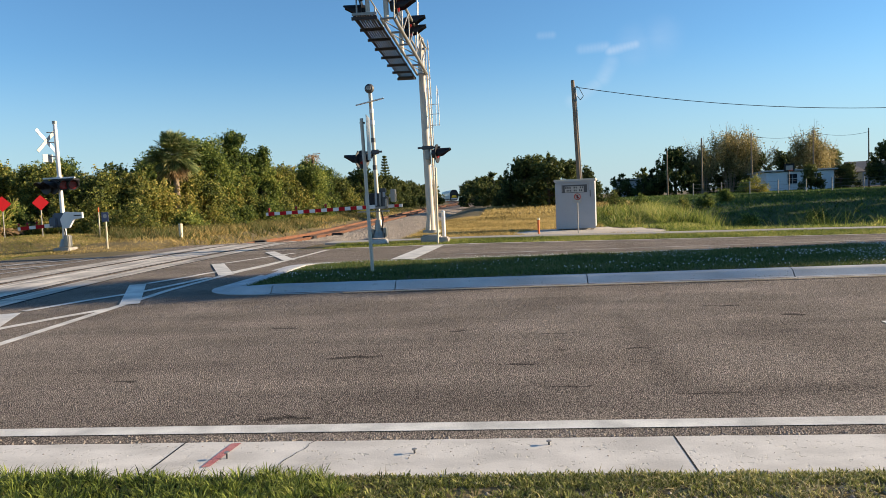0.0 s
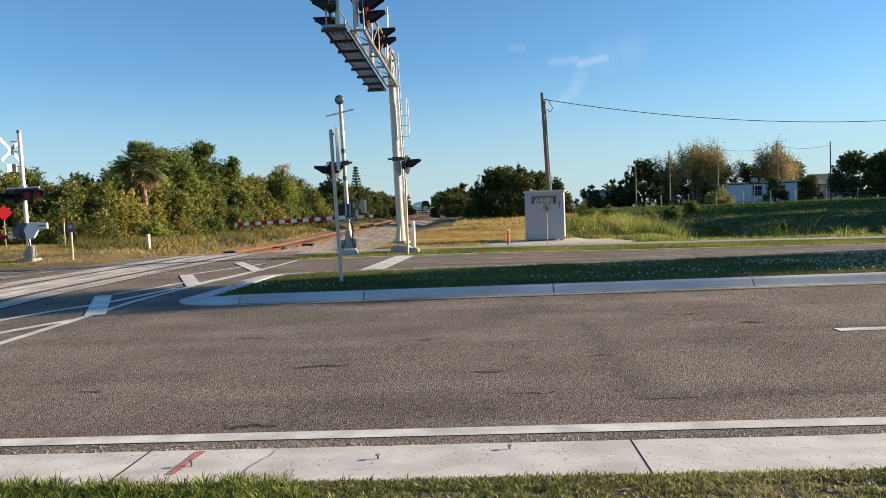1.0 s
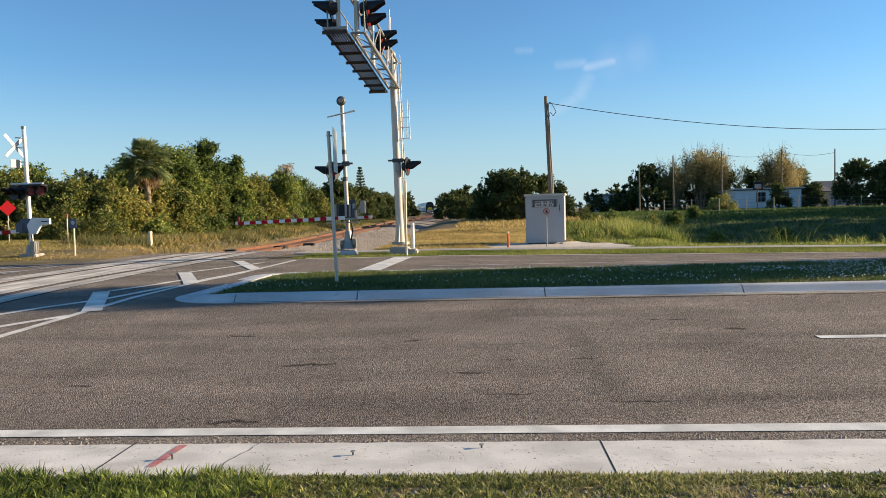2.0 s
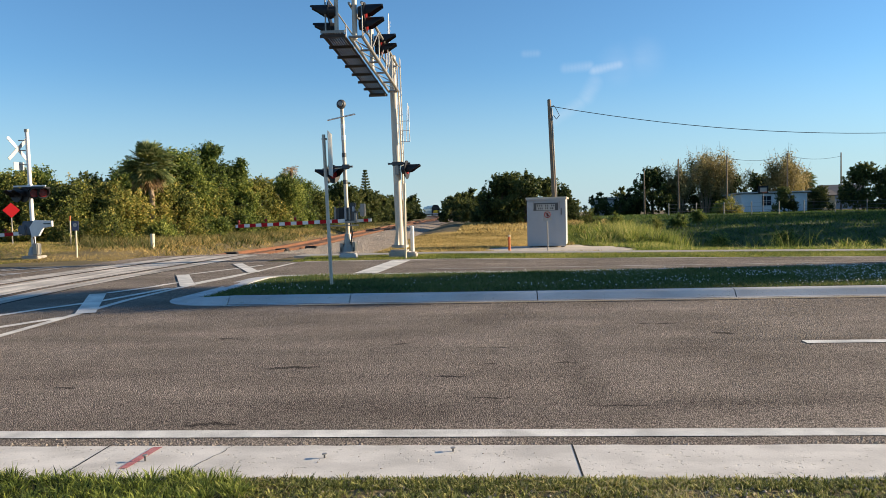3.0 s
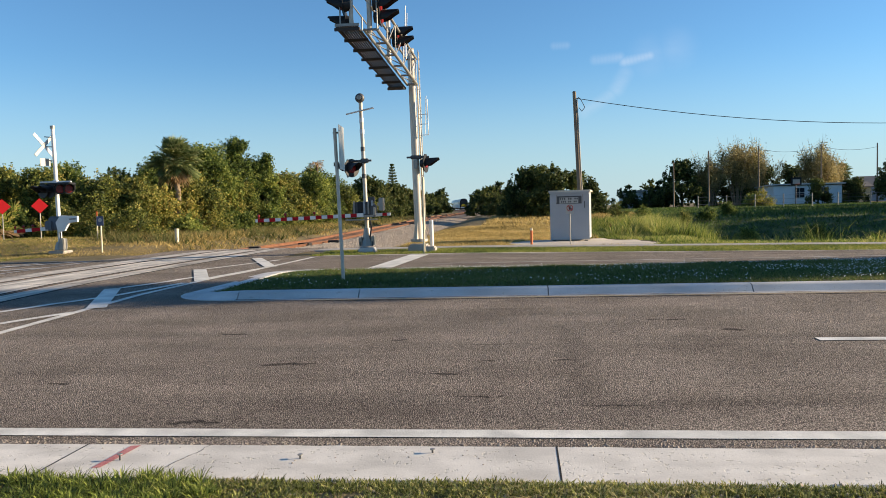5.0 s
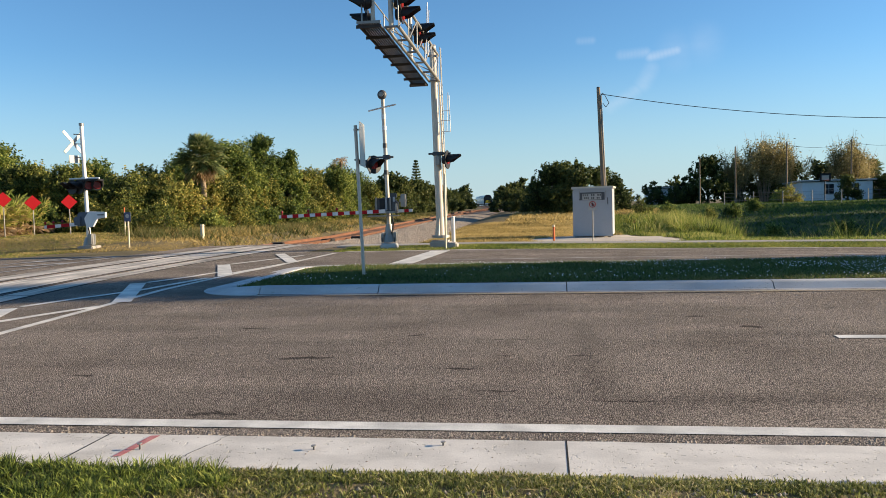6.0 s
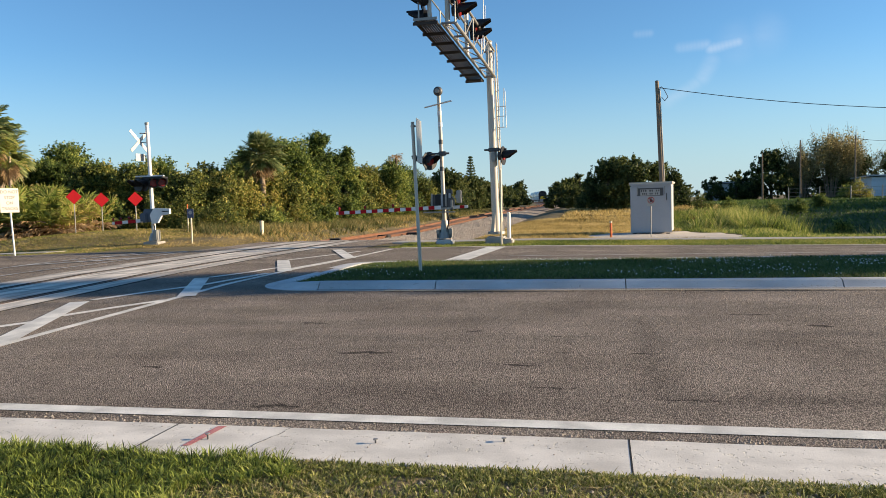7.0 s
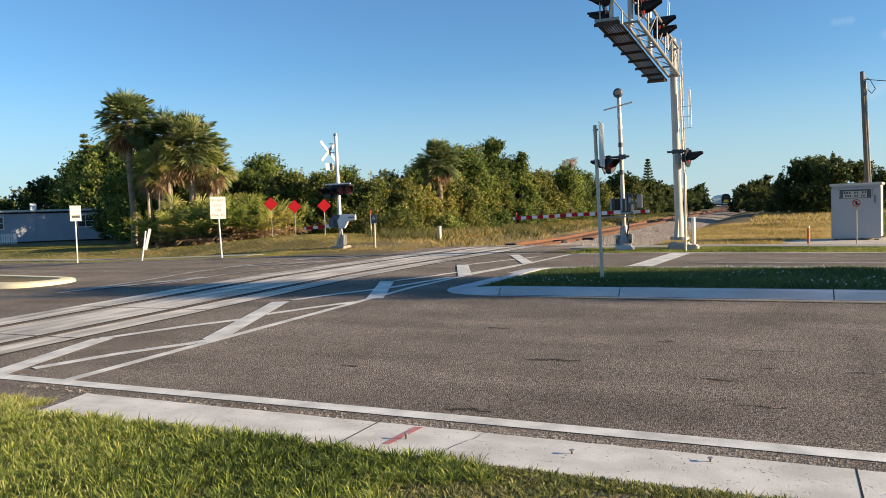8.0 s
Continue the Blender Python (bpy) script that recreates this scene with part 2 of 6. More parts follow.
def pitted(m, scale, size, tone, depth):
    """Small pits and spalled flakes, in patches."""
    n, l = m.node_tree.nodes, m.node_tree.links
    p = n["Principled BSDF"]
    geo, vor, patch, rim, mask, both, mul, bmp = [n.new("ShaderNode" + k) for k in ("NewGeometry", "TexNoise", "TexNoise", "MapRange", "MapRange", "Math", "Mix", "Bump")]
    for t, sc in ((vor, scale), (patch, 4.0)):
        t.inputs["Scale"].default_value, t.inputs["Detail"].default_value = sc, 4
        l.new(geo.outputs["Position"], t.inputs["Vector"])
    rim.inputs["From Min"].default_value, rim.inputs["From Max"].default_value = size, size + 0.05
    l.new(vor.outputs[0], rim.inputs["Value"])
    mask.inputs["From Min"].default_value, mask.inputs["From Max"].default_value = 0.42, 0.6
    l.new(patch.outputs[0], mask.inputs["Value"])
    both.operation = 'MULTIPLY'
    l.new(rim.outputs[0], both.inputs[0])
    l.new(mask.outputs[0], both.inputs[1])
    mul.data_type, mul.blend_type = 'RGBA', 'MULTIPLY'
    mul.inputs["B"].default_value = (tone, tone, tone * 0.97, 1)
    l.new(both.outputs[0], mul.inputs["Factor"])
    old = p.inputs["Base Color"].links[0].from_socket
    l.new(old, mul.inputs["A"])
    l.new(mul.outputs["Result"], p.inputs["Base Color"])
    bmp.invert = True
    bmp.inputs["Strength"].default_value, bmp.inputs["Distance"].default_value = 1.0, depth
    l.new(both.outputs[0], bmp.inputs["Height"])
    if p.inputs["Normal"].links:
        l.new(p.inputs["Normal"].links[0].from_socket, bmp.inputs["Normal"])
    l.new(bmp.outputs[0], p.inputs["Normal"])


streaks(M_PANEL, 4.5, 0.5, 0.55, 1.2)
streaks(M_CONCRETE, 2.5, 4.0, 0.84, 1.08)
streaks(M_KERB, 0.8, 3.0, 0.84, 1.1)
pitted(M_CONCRETE, 30.0, 0.61, 0.84, 0.004)
pitted(M_KERB, 20.0, 0.62, 0.8, 0.004)
streaks(M_PAINT, 3.0, 3.0, 0.82, 1.06, 8)
streaks(M_PAINT_OLD, 2.5, 2.5, 0.55, 1.2, 8)
M_PINK = material("pink_survey_paint", (0.62, 0.13, 0.13), 0.8, 0.35, 14.0, 90.0, 0.4, col2=(0.6, 0.3, 0.27))
M_GROUND = material("grassy_soil", (0.065, 0.066, 0.026), 1.0, 0.4, 0.7, 22.0, 1.0, space="World", depth=0.04, col2=(0.25, 0.19, 0.095))
# greener ground for the right field, with the bank's shade in its dark tone
M_TURF = material("shaded_turf", (0.035, 0.06, 0.016), 1.0, 0.4, 0.6, 18.0, 1.0, space="World", depth=0.05, col2=(0.10, 0.125, 0.035))
M_SOIL = material("sandy_pad", (0.55, 0.48, 0.39), 1.0, 0.25, 1.2, 30.0, 0.8, space="World", depth=0.03)
M_BALLAST = material("ballast_bed", (0.27, 0.215, 0.165), 1.0, 0.35, 1.5, 22.0, 1.0, space="World", depth=0.06)
M_STONE = material("ballast_stone", (0.37, 0.315, 0.255), 0.9, 0.4, 3.0, 30.0, 0.4)
M_RUST = material("rusty_soil", (0.19, 0.09, 0.048), 1.0, 0.45, 1.0, 18.0, 1.0, space="World", depth=0.05, col2=(0.36, 0.20, 0.115))
M_RAIL = material("rusty_rail", (0.16, 0.072, 0.038), 0.85, 0.4, 3.0, 60.0, 0.3)
M_RAILTOP = material("dull_rail_head", (0.09, 0.066, 0.052), 0.8, 0.3, 3.0, 60.0, 0.1)
M_TIE = material("weathered_sleeper", (0.11, 0.075, 0.052), 0.95, 0.3, 3.0, 50.0, 0.6)
M_RUBBER = material("black_rubber", (0.02, 0.019, 0.018), 0.8, 0.2, 5.0, 50.0, 0.2)
M_GALV = material("galvanised_steel", (0.32, 0.305, 0.275), 0.5, 0.15, 4.0, 30.0, 0.1, metal=0.6, depth=0.002)
M_MAST = material("mast_aluminium", (0.56, 0.50, 0.41), 0.5, 0.14, 2.0, 30.0, 0.1, metal=0.1, depth=0.002)
M_WHITE = material("white_paint", (0.74, 0.73, 0.70), 0.6, 0.08, 3.0, 40.0, 0.1, depth=0.002)
M_RED = material("red_reflective", (0.42, 0.005, 0.01), 0.75, 0.1, 4.0, 60.0, 0.1)
M_BLACK = material("black_signal_housing", (0.018, 0.018, 0.019), 0.5, 0.2, 5.0, 40.0, 0.1)
M_LENS = material("red_signal_lens", (0.22, 0.02, 0.02), 0.25, 0.1, 5.0, 40.0, 0.05)
M_DKSTEEL = material("dark_steel", (0.10, 0.10, 0.10), 0.55, 0.2, 5.0, 40.0, 0.1, metal=0.5)
M_GRATE = material("dark_rusty_grating", (0.055, 0.043, 0.034), 0.7, 0.35, 5.0, 40.0, 0.2)
M_BOXGREY = material("grey_cabinet_paint", (0.38, 0.39, 0.40), 0.55, 0.10, 1.0, 25.0, 0.08, depth=0.002)
M_MOTOR = material("dark_motor_paint", (0.09, 0.11, 0.14), 0.5, 0.2, 3.0, 40.0, 0.1)
M_SIGNWHITE = material("sign_sheeting", (0.43, 0.415, 0.37), 0.45, 0.06, 3.0, 40.0, 0.05)
M_SIGNTAN = material("faded_tan_sign", (0.60, 0.49, 0.38), 0.5, 0.1, 3.0, 40.0, 0.05)
M_INK = plain("sign_ink", (0.03, 0.03, 0.03), 0.5)
M_BLUE = plain("blue_sign", (0.10, 0.12, 0.20), 0.5)
M_WOODPOLE = material("weathered_pole_wood", (0.24, 0.18, 0.125), 0.9, 0.35, 2.5, 40.0, 0.5)
M_ORANGE = plain("orange_marker", (0.65, 0.16, 0.05), 0.6)
M_CREAM = material("cream_marker", (0.70, 0.60, 0.42), 0.7, 0.12, 5.0, 30.0, 0.1)
M_BARK = material("bark", (0.13, 0.10, 0.07), 0.95, 0.35, 6.0, 30.0, 0.8, depth=0.03)
M_PALMBARK = material("palm_trunk", (0.34, 0.26, 0.18), 0.95, 0.35, 4.0, 18.0, 1.0, depth=0.05)
M_SIDING = material("painted_siding", (0.80, 0.80, 0.79), 0.7, 0.08, 1.2, 20.0, 0.1, depth=0.004)
M_SIDING2 = material("blue_grey_siding", (0.34, 0.37, 0.41), 0.7, 0.12, 1.2, 20.0, 0.1, depth=0.004)
M_ROOF = material("pale_metal_roof", (0.50, 0.49, 0.47), 0.6, 0.15, 1.0, 20.0, 0.2, depth=0.01)
M_DARKGLASS = plain("dark_window_glass", (0.03, 0.035, 0.04), 0.12)
M_WIRE = plain("black_cable", (0.02, 0.02, 0.022), 0.6)
M_DARKROOF = material("dark_shingle_roof", (0.16, 0.15, 0.14), 0.9, 0.2, 1.0, 20.0, 0.3, depth=0.01)
M_FADED = material("faded_yellow_line", (0.36, 0.30, 0.18), 0.8, 0.3, 5.0, 60.0, 0.5, space="World", depth=0.006)
M_TRAINBLACK = plain("gloss_black_paint", (0.02, 0.02, 0.028), 0.25)
M_TRAINWHITE = plain("silver_white_paint", (0.62, 0.62, 0.60), 0.35)
M_TRAINYELLOW = plain("bright_yellow_paint", (0.80, 0.52, 0.04), 0.35)
L_TREE = leafy("tree_leaves", ((0.016, 0.03, 0.009), (0.07, 0.115, 0.026), (0.185, 0.235, 0.05), (0.42, 0.43, 0.10)), 0.45)
L_DARK = leafy("dark_tree_leaves", ((0.014, 0.026, 0.010), (0.042, 0.068, 0.02), (0.105, 0.13, 0.034), (0.21, 0.21, 0.06)))
L_VINE = leafy("autumn_vine_leaves", ((0.02, 0.03, 0.009), (0.09, 0.12, 0.027), (0.26, 0.275, 0.058), (0.52, 0.41, 0.11)), 0.4)
L_PALM = leafy("palm_leaves", ((0.0718, 0.1047, 0.0372), (0.1436, 0.1946, 0.0652), (0.2514, 0.2868, 0.1047), (0.4309, 0.3865, 0.1630)))
L_DEAD = leafy("dead_palm_leaves", ((0.24, 0.15, 0.07), (0.38, 0.25, 0.13), (0.52, 0.37, 0.20)), 0.4)
L_BAMBOO = leafy("bamboo_leaves", ((0.09, 0.09, 0.03), (0.21, 0.18, 0.065), (0.38, 0.31, 0.13), (0.52, 0.43, 0.21)))
L_GRASS = leafy("lawn_grass", ((0.06, 0.095, 0.018), (0.15, 0.195, 0.034), (0.28, 0.30, 0.055), (0.47, 0.42, 0.13)))
L_SHORT = leafy("trodden_verge_blades", ((0.018, 0.024, 0.008), (0.12, 0.14, 0.03), (0.33, 0.34, 0.08), (0.62, 0.52, 0.25)), 0.3)
L_LAWN = leafy("rough_lawn", ((0.06, 0.09, 0.018), (0.18, 0.21, 0.04), (0.32, 0.29, 0.065), (0.50, 0.38, 0.14)), 0.45)
# dark green partly because the bank's shade is put into the colour
L_BANK = leafy("shaded_bank_grass", ((0.02, 0.045, 0.012), (0.05, 0.095, 0.02), (0.10, 0.16, 0.03), (0.20, 0.24, 0.06)))
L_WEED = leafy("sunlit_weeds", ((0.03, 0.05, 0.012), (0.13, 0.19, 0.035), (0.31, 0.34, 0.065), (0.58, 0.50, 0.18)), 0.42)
L_VERGE = leafy("verge_grass_blades", ((0.022, 0.034, 0.009), (0.15, 0.20, 0.036), (0.38, 0.43, 0.08), (0.66, 0.58, 0.22)), 0.38)
L_THATCH = leafy("dry_thatch", ((0.243, 0.1944, 0.081), (0.3888, 0.3078, 0.1378), (0.5346, 0.4374, 0.2268)), 0.2)
# darker than the sunlit grasses: part of the median's shade is in this colour
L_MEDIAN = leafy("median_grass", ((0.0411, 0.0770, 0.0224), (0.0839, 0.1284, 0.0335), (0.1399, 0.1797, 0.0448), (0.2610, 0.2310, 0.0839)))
L_DRY = leafy("dry_field_grass", ((0.08, 0.07, 0.024), (0.32, 0.24, 0.08), (0.60, 0.43, 0.15), (0.70, 0.53, 0.23)), 0.45)
L_FIELD = leafy("rank_field_grass", ((0.03, 0.04, 0.012), (0.085, 0.105, 0.026), (0.17, 0.165, 0.05), (0.28, 0.22, 0.10)))
L_PALMETTO = leafy("palmetto_fans", ((0.11, 0.15, 0.035), (0.30, 0.36, 0.07), (0.45, 0.43, 0.10), (0.56, 0.42, 0.17)), 0.55)
L_FLOWER = leafy("white_clover_flowers", ((0.6, 0.6, 0.55), (0.75, 0.75, 0.7)), 0.2)


# ---- helpers of this scene ----
class Build:
    """Collects simple solids in one bmesh."""

    def __init__(self):
        self.bm = bmesh.new()

    def box(self, c, s, rot=None, bevel=0.0):
        r = bmesh.ops.create_cube(self.bm, size=1)
        m = Matrix.Translation(c) @ (rot.to_4x4() if rot else Matrix()) @ Matrix.Diagonal((*s, 1))
        bmesh.ops.transform(self.bm, matrix=m, verts=r["verts"])
        if bevel:
            edges = list({e for v in r["verts"] for e in v.link_edges})
            bmesh.ops.bevel(self.bm, geom=edges, offset=bevel, segments=2, affect='EDGES')
        return self

    def tube(self, a, b, r0, r1=None, n=12):
        a, b = Vector(a), Vector(b)
        r1 = r0 if r1 is None else r1
        d = b - a
        r = bmesh.ops.create_cone(self.bm, cap_ends=True, segments=n, radius1=r0, radius2=max(r1, 1e-4), depth=d.length)
        m = Matrix.Translation((a + b) / 2) @ d.to_track_quat('Z', 'Y').to_matrix().to_4x4()
        bmesh.ops.transform(self.bm, matrix=m, verts=r["verts"])
        return self

    def ball(self, c, r, s=(1, 1, 1), u=14, v=9):
        q = bmesh.ops.create_uvsphere(self.bm, u_segments=u, v_segments=v, radius=r)
        bmesh.ops.transform(self.bm, matrix=Matrix.Translation(c) @ Matrix.Diagonal((*s, 1)), verts=q["verts"])
        return self

    def prism(self, pts, depth, m=None):
        """A flat outline in x, z given a depth along y."""
        f = [self.bm.verts.new((x, -depth / 2, z)) for x, z in pts]
        g = [self.bm.verts.new((x, depth / 2, z)) for x, z in pts]
        self.bm.faces.new(f)
        self.bm.faces.new(g[::-1])
        k = len(pts)
        for i in range(k):
            self.bm.faces.new((f[i], g[i], g[(i + 1) % k], f[(i + 1) % k]))
        if m:
            bmesh.ops.transform(self.bm, matrix=m, verts=f + g)
        return self

    def path(self, pts, r, n=6):
        for a, b in zip(pts, pts[1:]):
            self.tube(a, b, r, n=n)
        return self


def smooth(me, angle=40):
    me.shade_smooth()
    bm = bmesh.new()
    bm.from_mesh(me)
    for e in bm.edges:
        e.smooth = len(e.link_faces) == 2 and e.calc_face_angle(0) < radians(angle)
    bm.to_mesh(me)
    bm.free()


def mesh_of(name, b, mat):
    me = bpy.data.meshes.new(name)
    bmesh.ops.recalc_face_normals(b.bm, faces=b.bm.faces)
    b.bm.to_mesh(me)
    b.bm.free()
    me.materials.append(mat)
    smooth(me)
    return me


def thing(name, at, label, category, group="", rz=0.0, scale=1.0):
    ob = new(name)
    ob.empty_display_size = 0.1
    ob.matrix_world = pose(*at, 0, 0, rz) @ Matrix.Scale(scale, 4)
    return tagged(ob, label, category, group)


def part(name, b, mat, parent, label=""):
    ob = new(name, b if isinstance(b, bpy.types.Mesh) else mesh_of(name, b, mat))
    ob.parent = parent
    return tagged(ob, label)


def raw(name, verts, faces, mat, flat=False):
    me = bpy.data.meshes.new(name)
    me.from_pydata([tuple(v) for v in verts], [], faces)
    me.materials.append(mat)
    if not flat:
        me.shade_smooth()
    me.update()
    return me


def polys(name, quads, mat):
    """A mesh of loose polygons: quads is (n, k, 3)."""
    q = np.asarray(quads, dtype=np.float32)
    n, k = q.shape[:2]
    me = bpy.data.meshes.new(name)
    me.vertices.add(n * k)
    me.vertices.foreach_set("co", q.reshape(-1))
    me.loops.add(n * k)
    me.loops.foreach_set("vertex_index", np.arange(n * k, dtype=np.int32))
    me.polygons.add(n)
    me.polygons.foreach_set("loop_start", np.arange(0, n * k, k, dtype=np.int32))
    me.polygons.foreach_set("loop_total", np.full(n, k, dtype=np.int32))
    me.materials.append(mat)
    me.update(calc_edges=True)
    me.validate()
    return me


def sstep(a, b, t):
    u = min(1.0, max(0.0, (t - a) / (b - a)))
    return u * u * (3 - 2 * u)


# ---- the lie of the land ----
def road_z(x, y):
    z = 0 if y < 5 else 0.022 * (y - 5) if y < 12 else min(0.22, 0.154 + 0.022 * (y - 12))
    drop = 0.013 * min(max(x + 2, 0), 14) + 0.02 * min(max(-17 - x, 0), 10)
    return z - drop * min(1, max(0, (y - 17) / 5))


def rail_z(y):
    return float(np.interp(y, (-40, 5, 12, 15, 24, 38, 57, 82, 101, 174, 290, 400), (0.0, 0.0, 0.154, 0.22, 0.22, 0.14, 0.33, 0.55, 0.74, 0.80, 1.35, 1.9)))


def track_x(y):
    """The centre line of the track."""
    bend = max(0.0, y - 110)
    return -10.1 - 0.008 * y - bend * bend / 3300


def ground_z(x, y):
    if y < 4.7:
        bump = 0.02 * noise.noise(Vector((x * 0.9, y * 0.9, 0)))
        return (-0.006 if x < -5.8 else 0.013) + 0.6 * bump + 0.02 * max(0, 3 - y) * 0.3 - 0.02 * sstep(4.37, 4.52, y)
    if y < 22.2:
        return road_z(x, y) - 0.09
    edge = road_z(x, 22.2) - 0.02
    bump = 0.05 * noise.noise(Vector((x * 0.35, y * 0.35, 3))) * sstep(23, 28, y)
    left = x < -12
    if left:
        far = 0.25 + 0.45 * math.exp(-((x + 21.5) ** 2) / 30 - ((y - 31) ** 2) / 45) + 0.003 * max(0, min(y, 300) - 30)
        near_rail = sstep(-12.3, -14.6, x - (track_x(y) + 10.1))
        z = far * near_rail + (rail_z(y) - 0.42) * (1 - near_rail)
    else:
        field = -0.06 + 0.66 * sstep(38, 75, y) + 0.004 * max(0, min(y, 300) - 70)
        ditch = sstep(6.5, 10.5, x - 0.06 * (y - 30)) * (1.15 * sstep(28, 38, y) * (1 - sstep(43, 56, y)))
        bank = 0.22 * sstep(46, 58, y) * sstep(8, 14, x)
        near_rail = sstep(-3.2, -6.5, x - (track_x(y) + 10.1))
        z = (field - ditch + bank) * (1 - near_rail) + (rail_z(y) - 0.42) * near_rail
    w = sstep(24.5, 28.5, y)
    return edge * (1 - w) + z * w + bump


def sheet(name, xs, ys, fz, mat):
    v = [(x, y, fz(x, y)) for y in ys for x in xs]
    k = len(xs)
    f = [(j * k + i, j * k + i + 1, (j + 1) * k + i + 1, (j + 1) * k + i) for j in range(len(ys) - 1) for i in range(k - 1)]
    return raw(name, v, f, mat)


def spaced(*runs):
    out = []
    for a, b, step in runs:
        out += list(np.arange(a, b - 1e-6, step))
    out.append(runs[-1][1])
    return [float(v) for v in out]


GX = spaced((-2500, -300, 550), (-300, -70, 23), (-70, -30, 2), (-30, 20, 0.6), (20, 60, 2), (60, 300, 24), (300, 2500, 550))
GY = spaced((-400, -20, 95), (-20, 0, 4), (0, 4.8, 0.3), (4.8, 22, 1.7), (22, 62, 0.6), (62, 130, 4), (130, 400, 30), (400, 3000, 650))
ground = new("ground", sheet("ground", GX, GY, ground_z, M_GROUND))
# the turf darkened for shade covers the ditch, bank and right field
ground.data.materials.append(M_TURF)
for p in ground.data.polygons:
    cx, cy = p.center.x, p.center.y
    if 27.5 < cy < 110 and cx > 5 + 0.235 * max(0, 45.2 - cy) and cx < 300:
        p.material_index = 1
tagged(ground, "patchy green and straw-brown grassy ground", "ground", kind="structure")

road = new("road", sheet("road", spaced((-90, -30, 3), (-30, 20, 0.5), (20, 90, 3)), spaced((4.95, 22.2, 0.35)), road_z, M_ASPHALT))
tagged(road, "worn grey-brown asphalt road with dark oil stains", "road", kind="structure")

apron = new("road_shoulder", sheet("road_shoulder", spaced((-40, -5.95, 0.8)), [4.35, 4.6, 4.951], lambda x, y: 0.002 - 0.004 * (4.95 - y), M_ASPHALT))
tagged(apron, "strip of worn asphalt between verge and road", "road", kind="structure")

spur = new("road_shoulder", sheet("road_shoulder", spaced((-13.2, -7.3, 0.6)), [22.19, 22.8, 23.5, 24.15, 25.2, 26.4, 27.6], lambda x, y: road_z(x, y) - 0.003, M_ASPHALT))
tagged(spur, "asphalt apron under the crossing panels", "road", kind="structure")


# ---- painted lines ----
def marking(pts, width, label, mat=None):
    """A strip of paint along a line on the road."""
    v, f = [], []
    dense = []
    for (x0, y0), (x1, y1) in zip(pts, pts[1:]):
        k = max(1, int(math.hypot(x1 - x0, y1 - y0) / 0.4))
        dense += [(x0 + (x1 - x0) * i / k, y0 + (y1 - y0) * i / k) for i in range(k)]
    dense.append(pts[-1])
    for i, (x, y) in enumerate(dense):
        xa, ya = dense[max(0, i - 1)]
        xb, yb = dense[min(len(dense) - 1, i + 1)]
        d = math.hypot(xb - xa, yb - ya)
        nx, ny = -(yb - ya) / d, (xb - xa) / d
        for s in (-0.5, 0.5):
            px, py = x + nx * width * s, y + ny * width * s
            v.append((px, py, road_z(px, py) + marking.lift))
        if i:
            f.append((2 * i - 2, 2 * i, 2 * i + 1, 2 * i - 1))
    ob = new("road_marking", raw("road_marking", v, f, mat or M_PAINT))
    marking.lift += 0.0004
    return tagged(ob, label, "road marking", "road markings", "structure")


marking.lift = 0.006
marking([(-9.0, 5.26), (70, 5.26)], 0.16, "solid white edge line painted beside the concrete gutter")
for i in range(4):
    marking([(2.78 + 12.2 * i, 8.31), (5.85 + 12.2 * i, 8.31)], 0.15, "white dashed lane line on grey asphalt")
marking([(-6.72, 5.3), (-6.72, 12.6), (-6.3, 16.5), (-6.18, 21.6)], 0.14, "thin white line bounding the rail crossing zone")
for pts in ([(-8.4, 7.15), (-7.95, 8.15), (-7.5, 8.85)], [(-7.6, 5.62), (-7.3, 6.45), (-6.9, 7.12), (-6.74, 7.6)], [(-7.45, 9.3), (-7.12, 10.05), (-6.75, 10.75)],
            [(-8.05, 10.75), (-7.65, 11.65), (-7.15, 12.5), (-6.7, 14.3)], [(-7.62, 13.65), (-7.2, 14.5), (-6.95, 15.45)], [(-7.72, 17.65), (-7.2, 19.4), (-6.85, 20.6)],
            [(-6.55, 15.1), (-6.4, 16.5), (-6.28, 17.8)]):
    marking(pts, 0.16, "thin white diagonal line in the rail crossing zone")
for a, b in (((-7.75, 5.3), (-8.35, 7.15)), ((-6.80, 7.45), (-8.12, 10.55)), ((-6.62, 11.1), (-7.74, 13.55)), ((-6.48, 14.6), (-7.82, 17.55)), ((-6.22, 17.95), (-7.88, 21.6))):
    marking([a, b], 0.29, "broad white zigzag stripe across the crossing approach")
marking([(-14.1, 11.0), (-14.1, 13.3), (-14.75, 17.6), (-14.35, 22.0)], 0.14, "worn white line bounding the far crossing zone", M_PAINT_OLD)
marking([(-13.0, 12.4), (-12.7, 16.5), (-12.9, 21.5)], 0.12, "worn white line beside the crossing panels", M_PAINT_OLD)
for a, b in (((-14.1, 11.4), (-12.9, 14.0)), ((-14.7, 16.8), (-12.8, 19.2)), ((-14.6, 19.5), (-13.0, 21.9))):
    marking([a, b], 0.3, "worn white diagonal stripe in the far crossing zone", M_PAINT_OLD)
marking([(-3.35, 16.95), (-3.1, 21.7)], 0.55, "broad white stop line across the far lanes")
marking([(-2.3, 17.95), (8, 18.1), (70, 18.4)], 0.10, "thin worn white lane line on the far carriageway", M_PAINT_OLD)
marking([(-6.0, 21.95), (70, 21.9)], 0.14, "white edge line along the far verge")
marking([(-70, 21.75), (-19, 21.75)], 0.12, "worn white edge line beyond the tracks", M_PAINT_OLD)
marking([(-60, 5.3), (-17, 5.3)], 0.14, "worn white edge line beside the verge", M_PAINT_OLD)
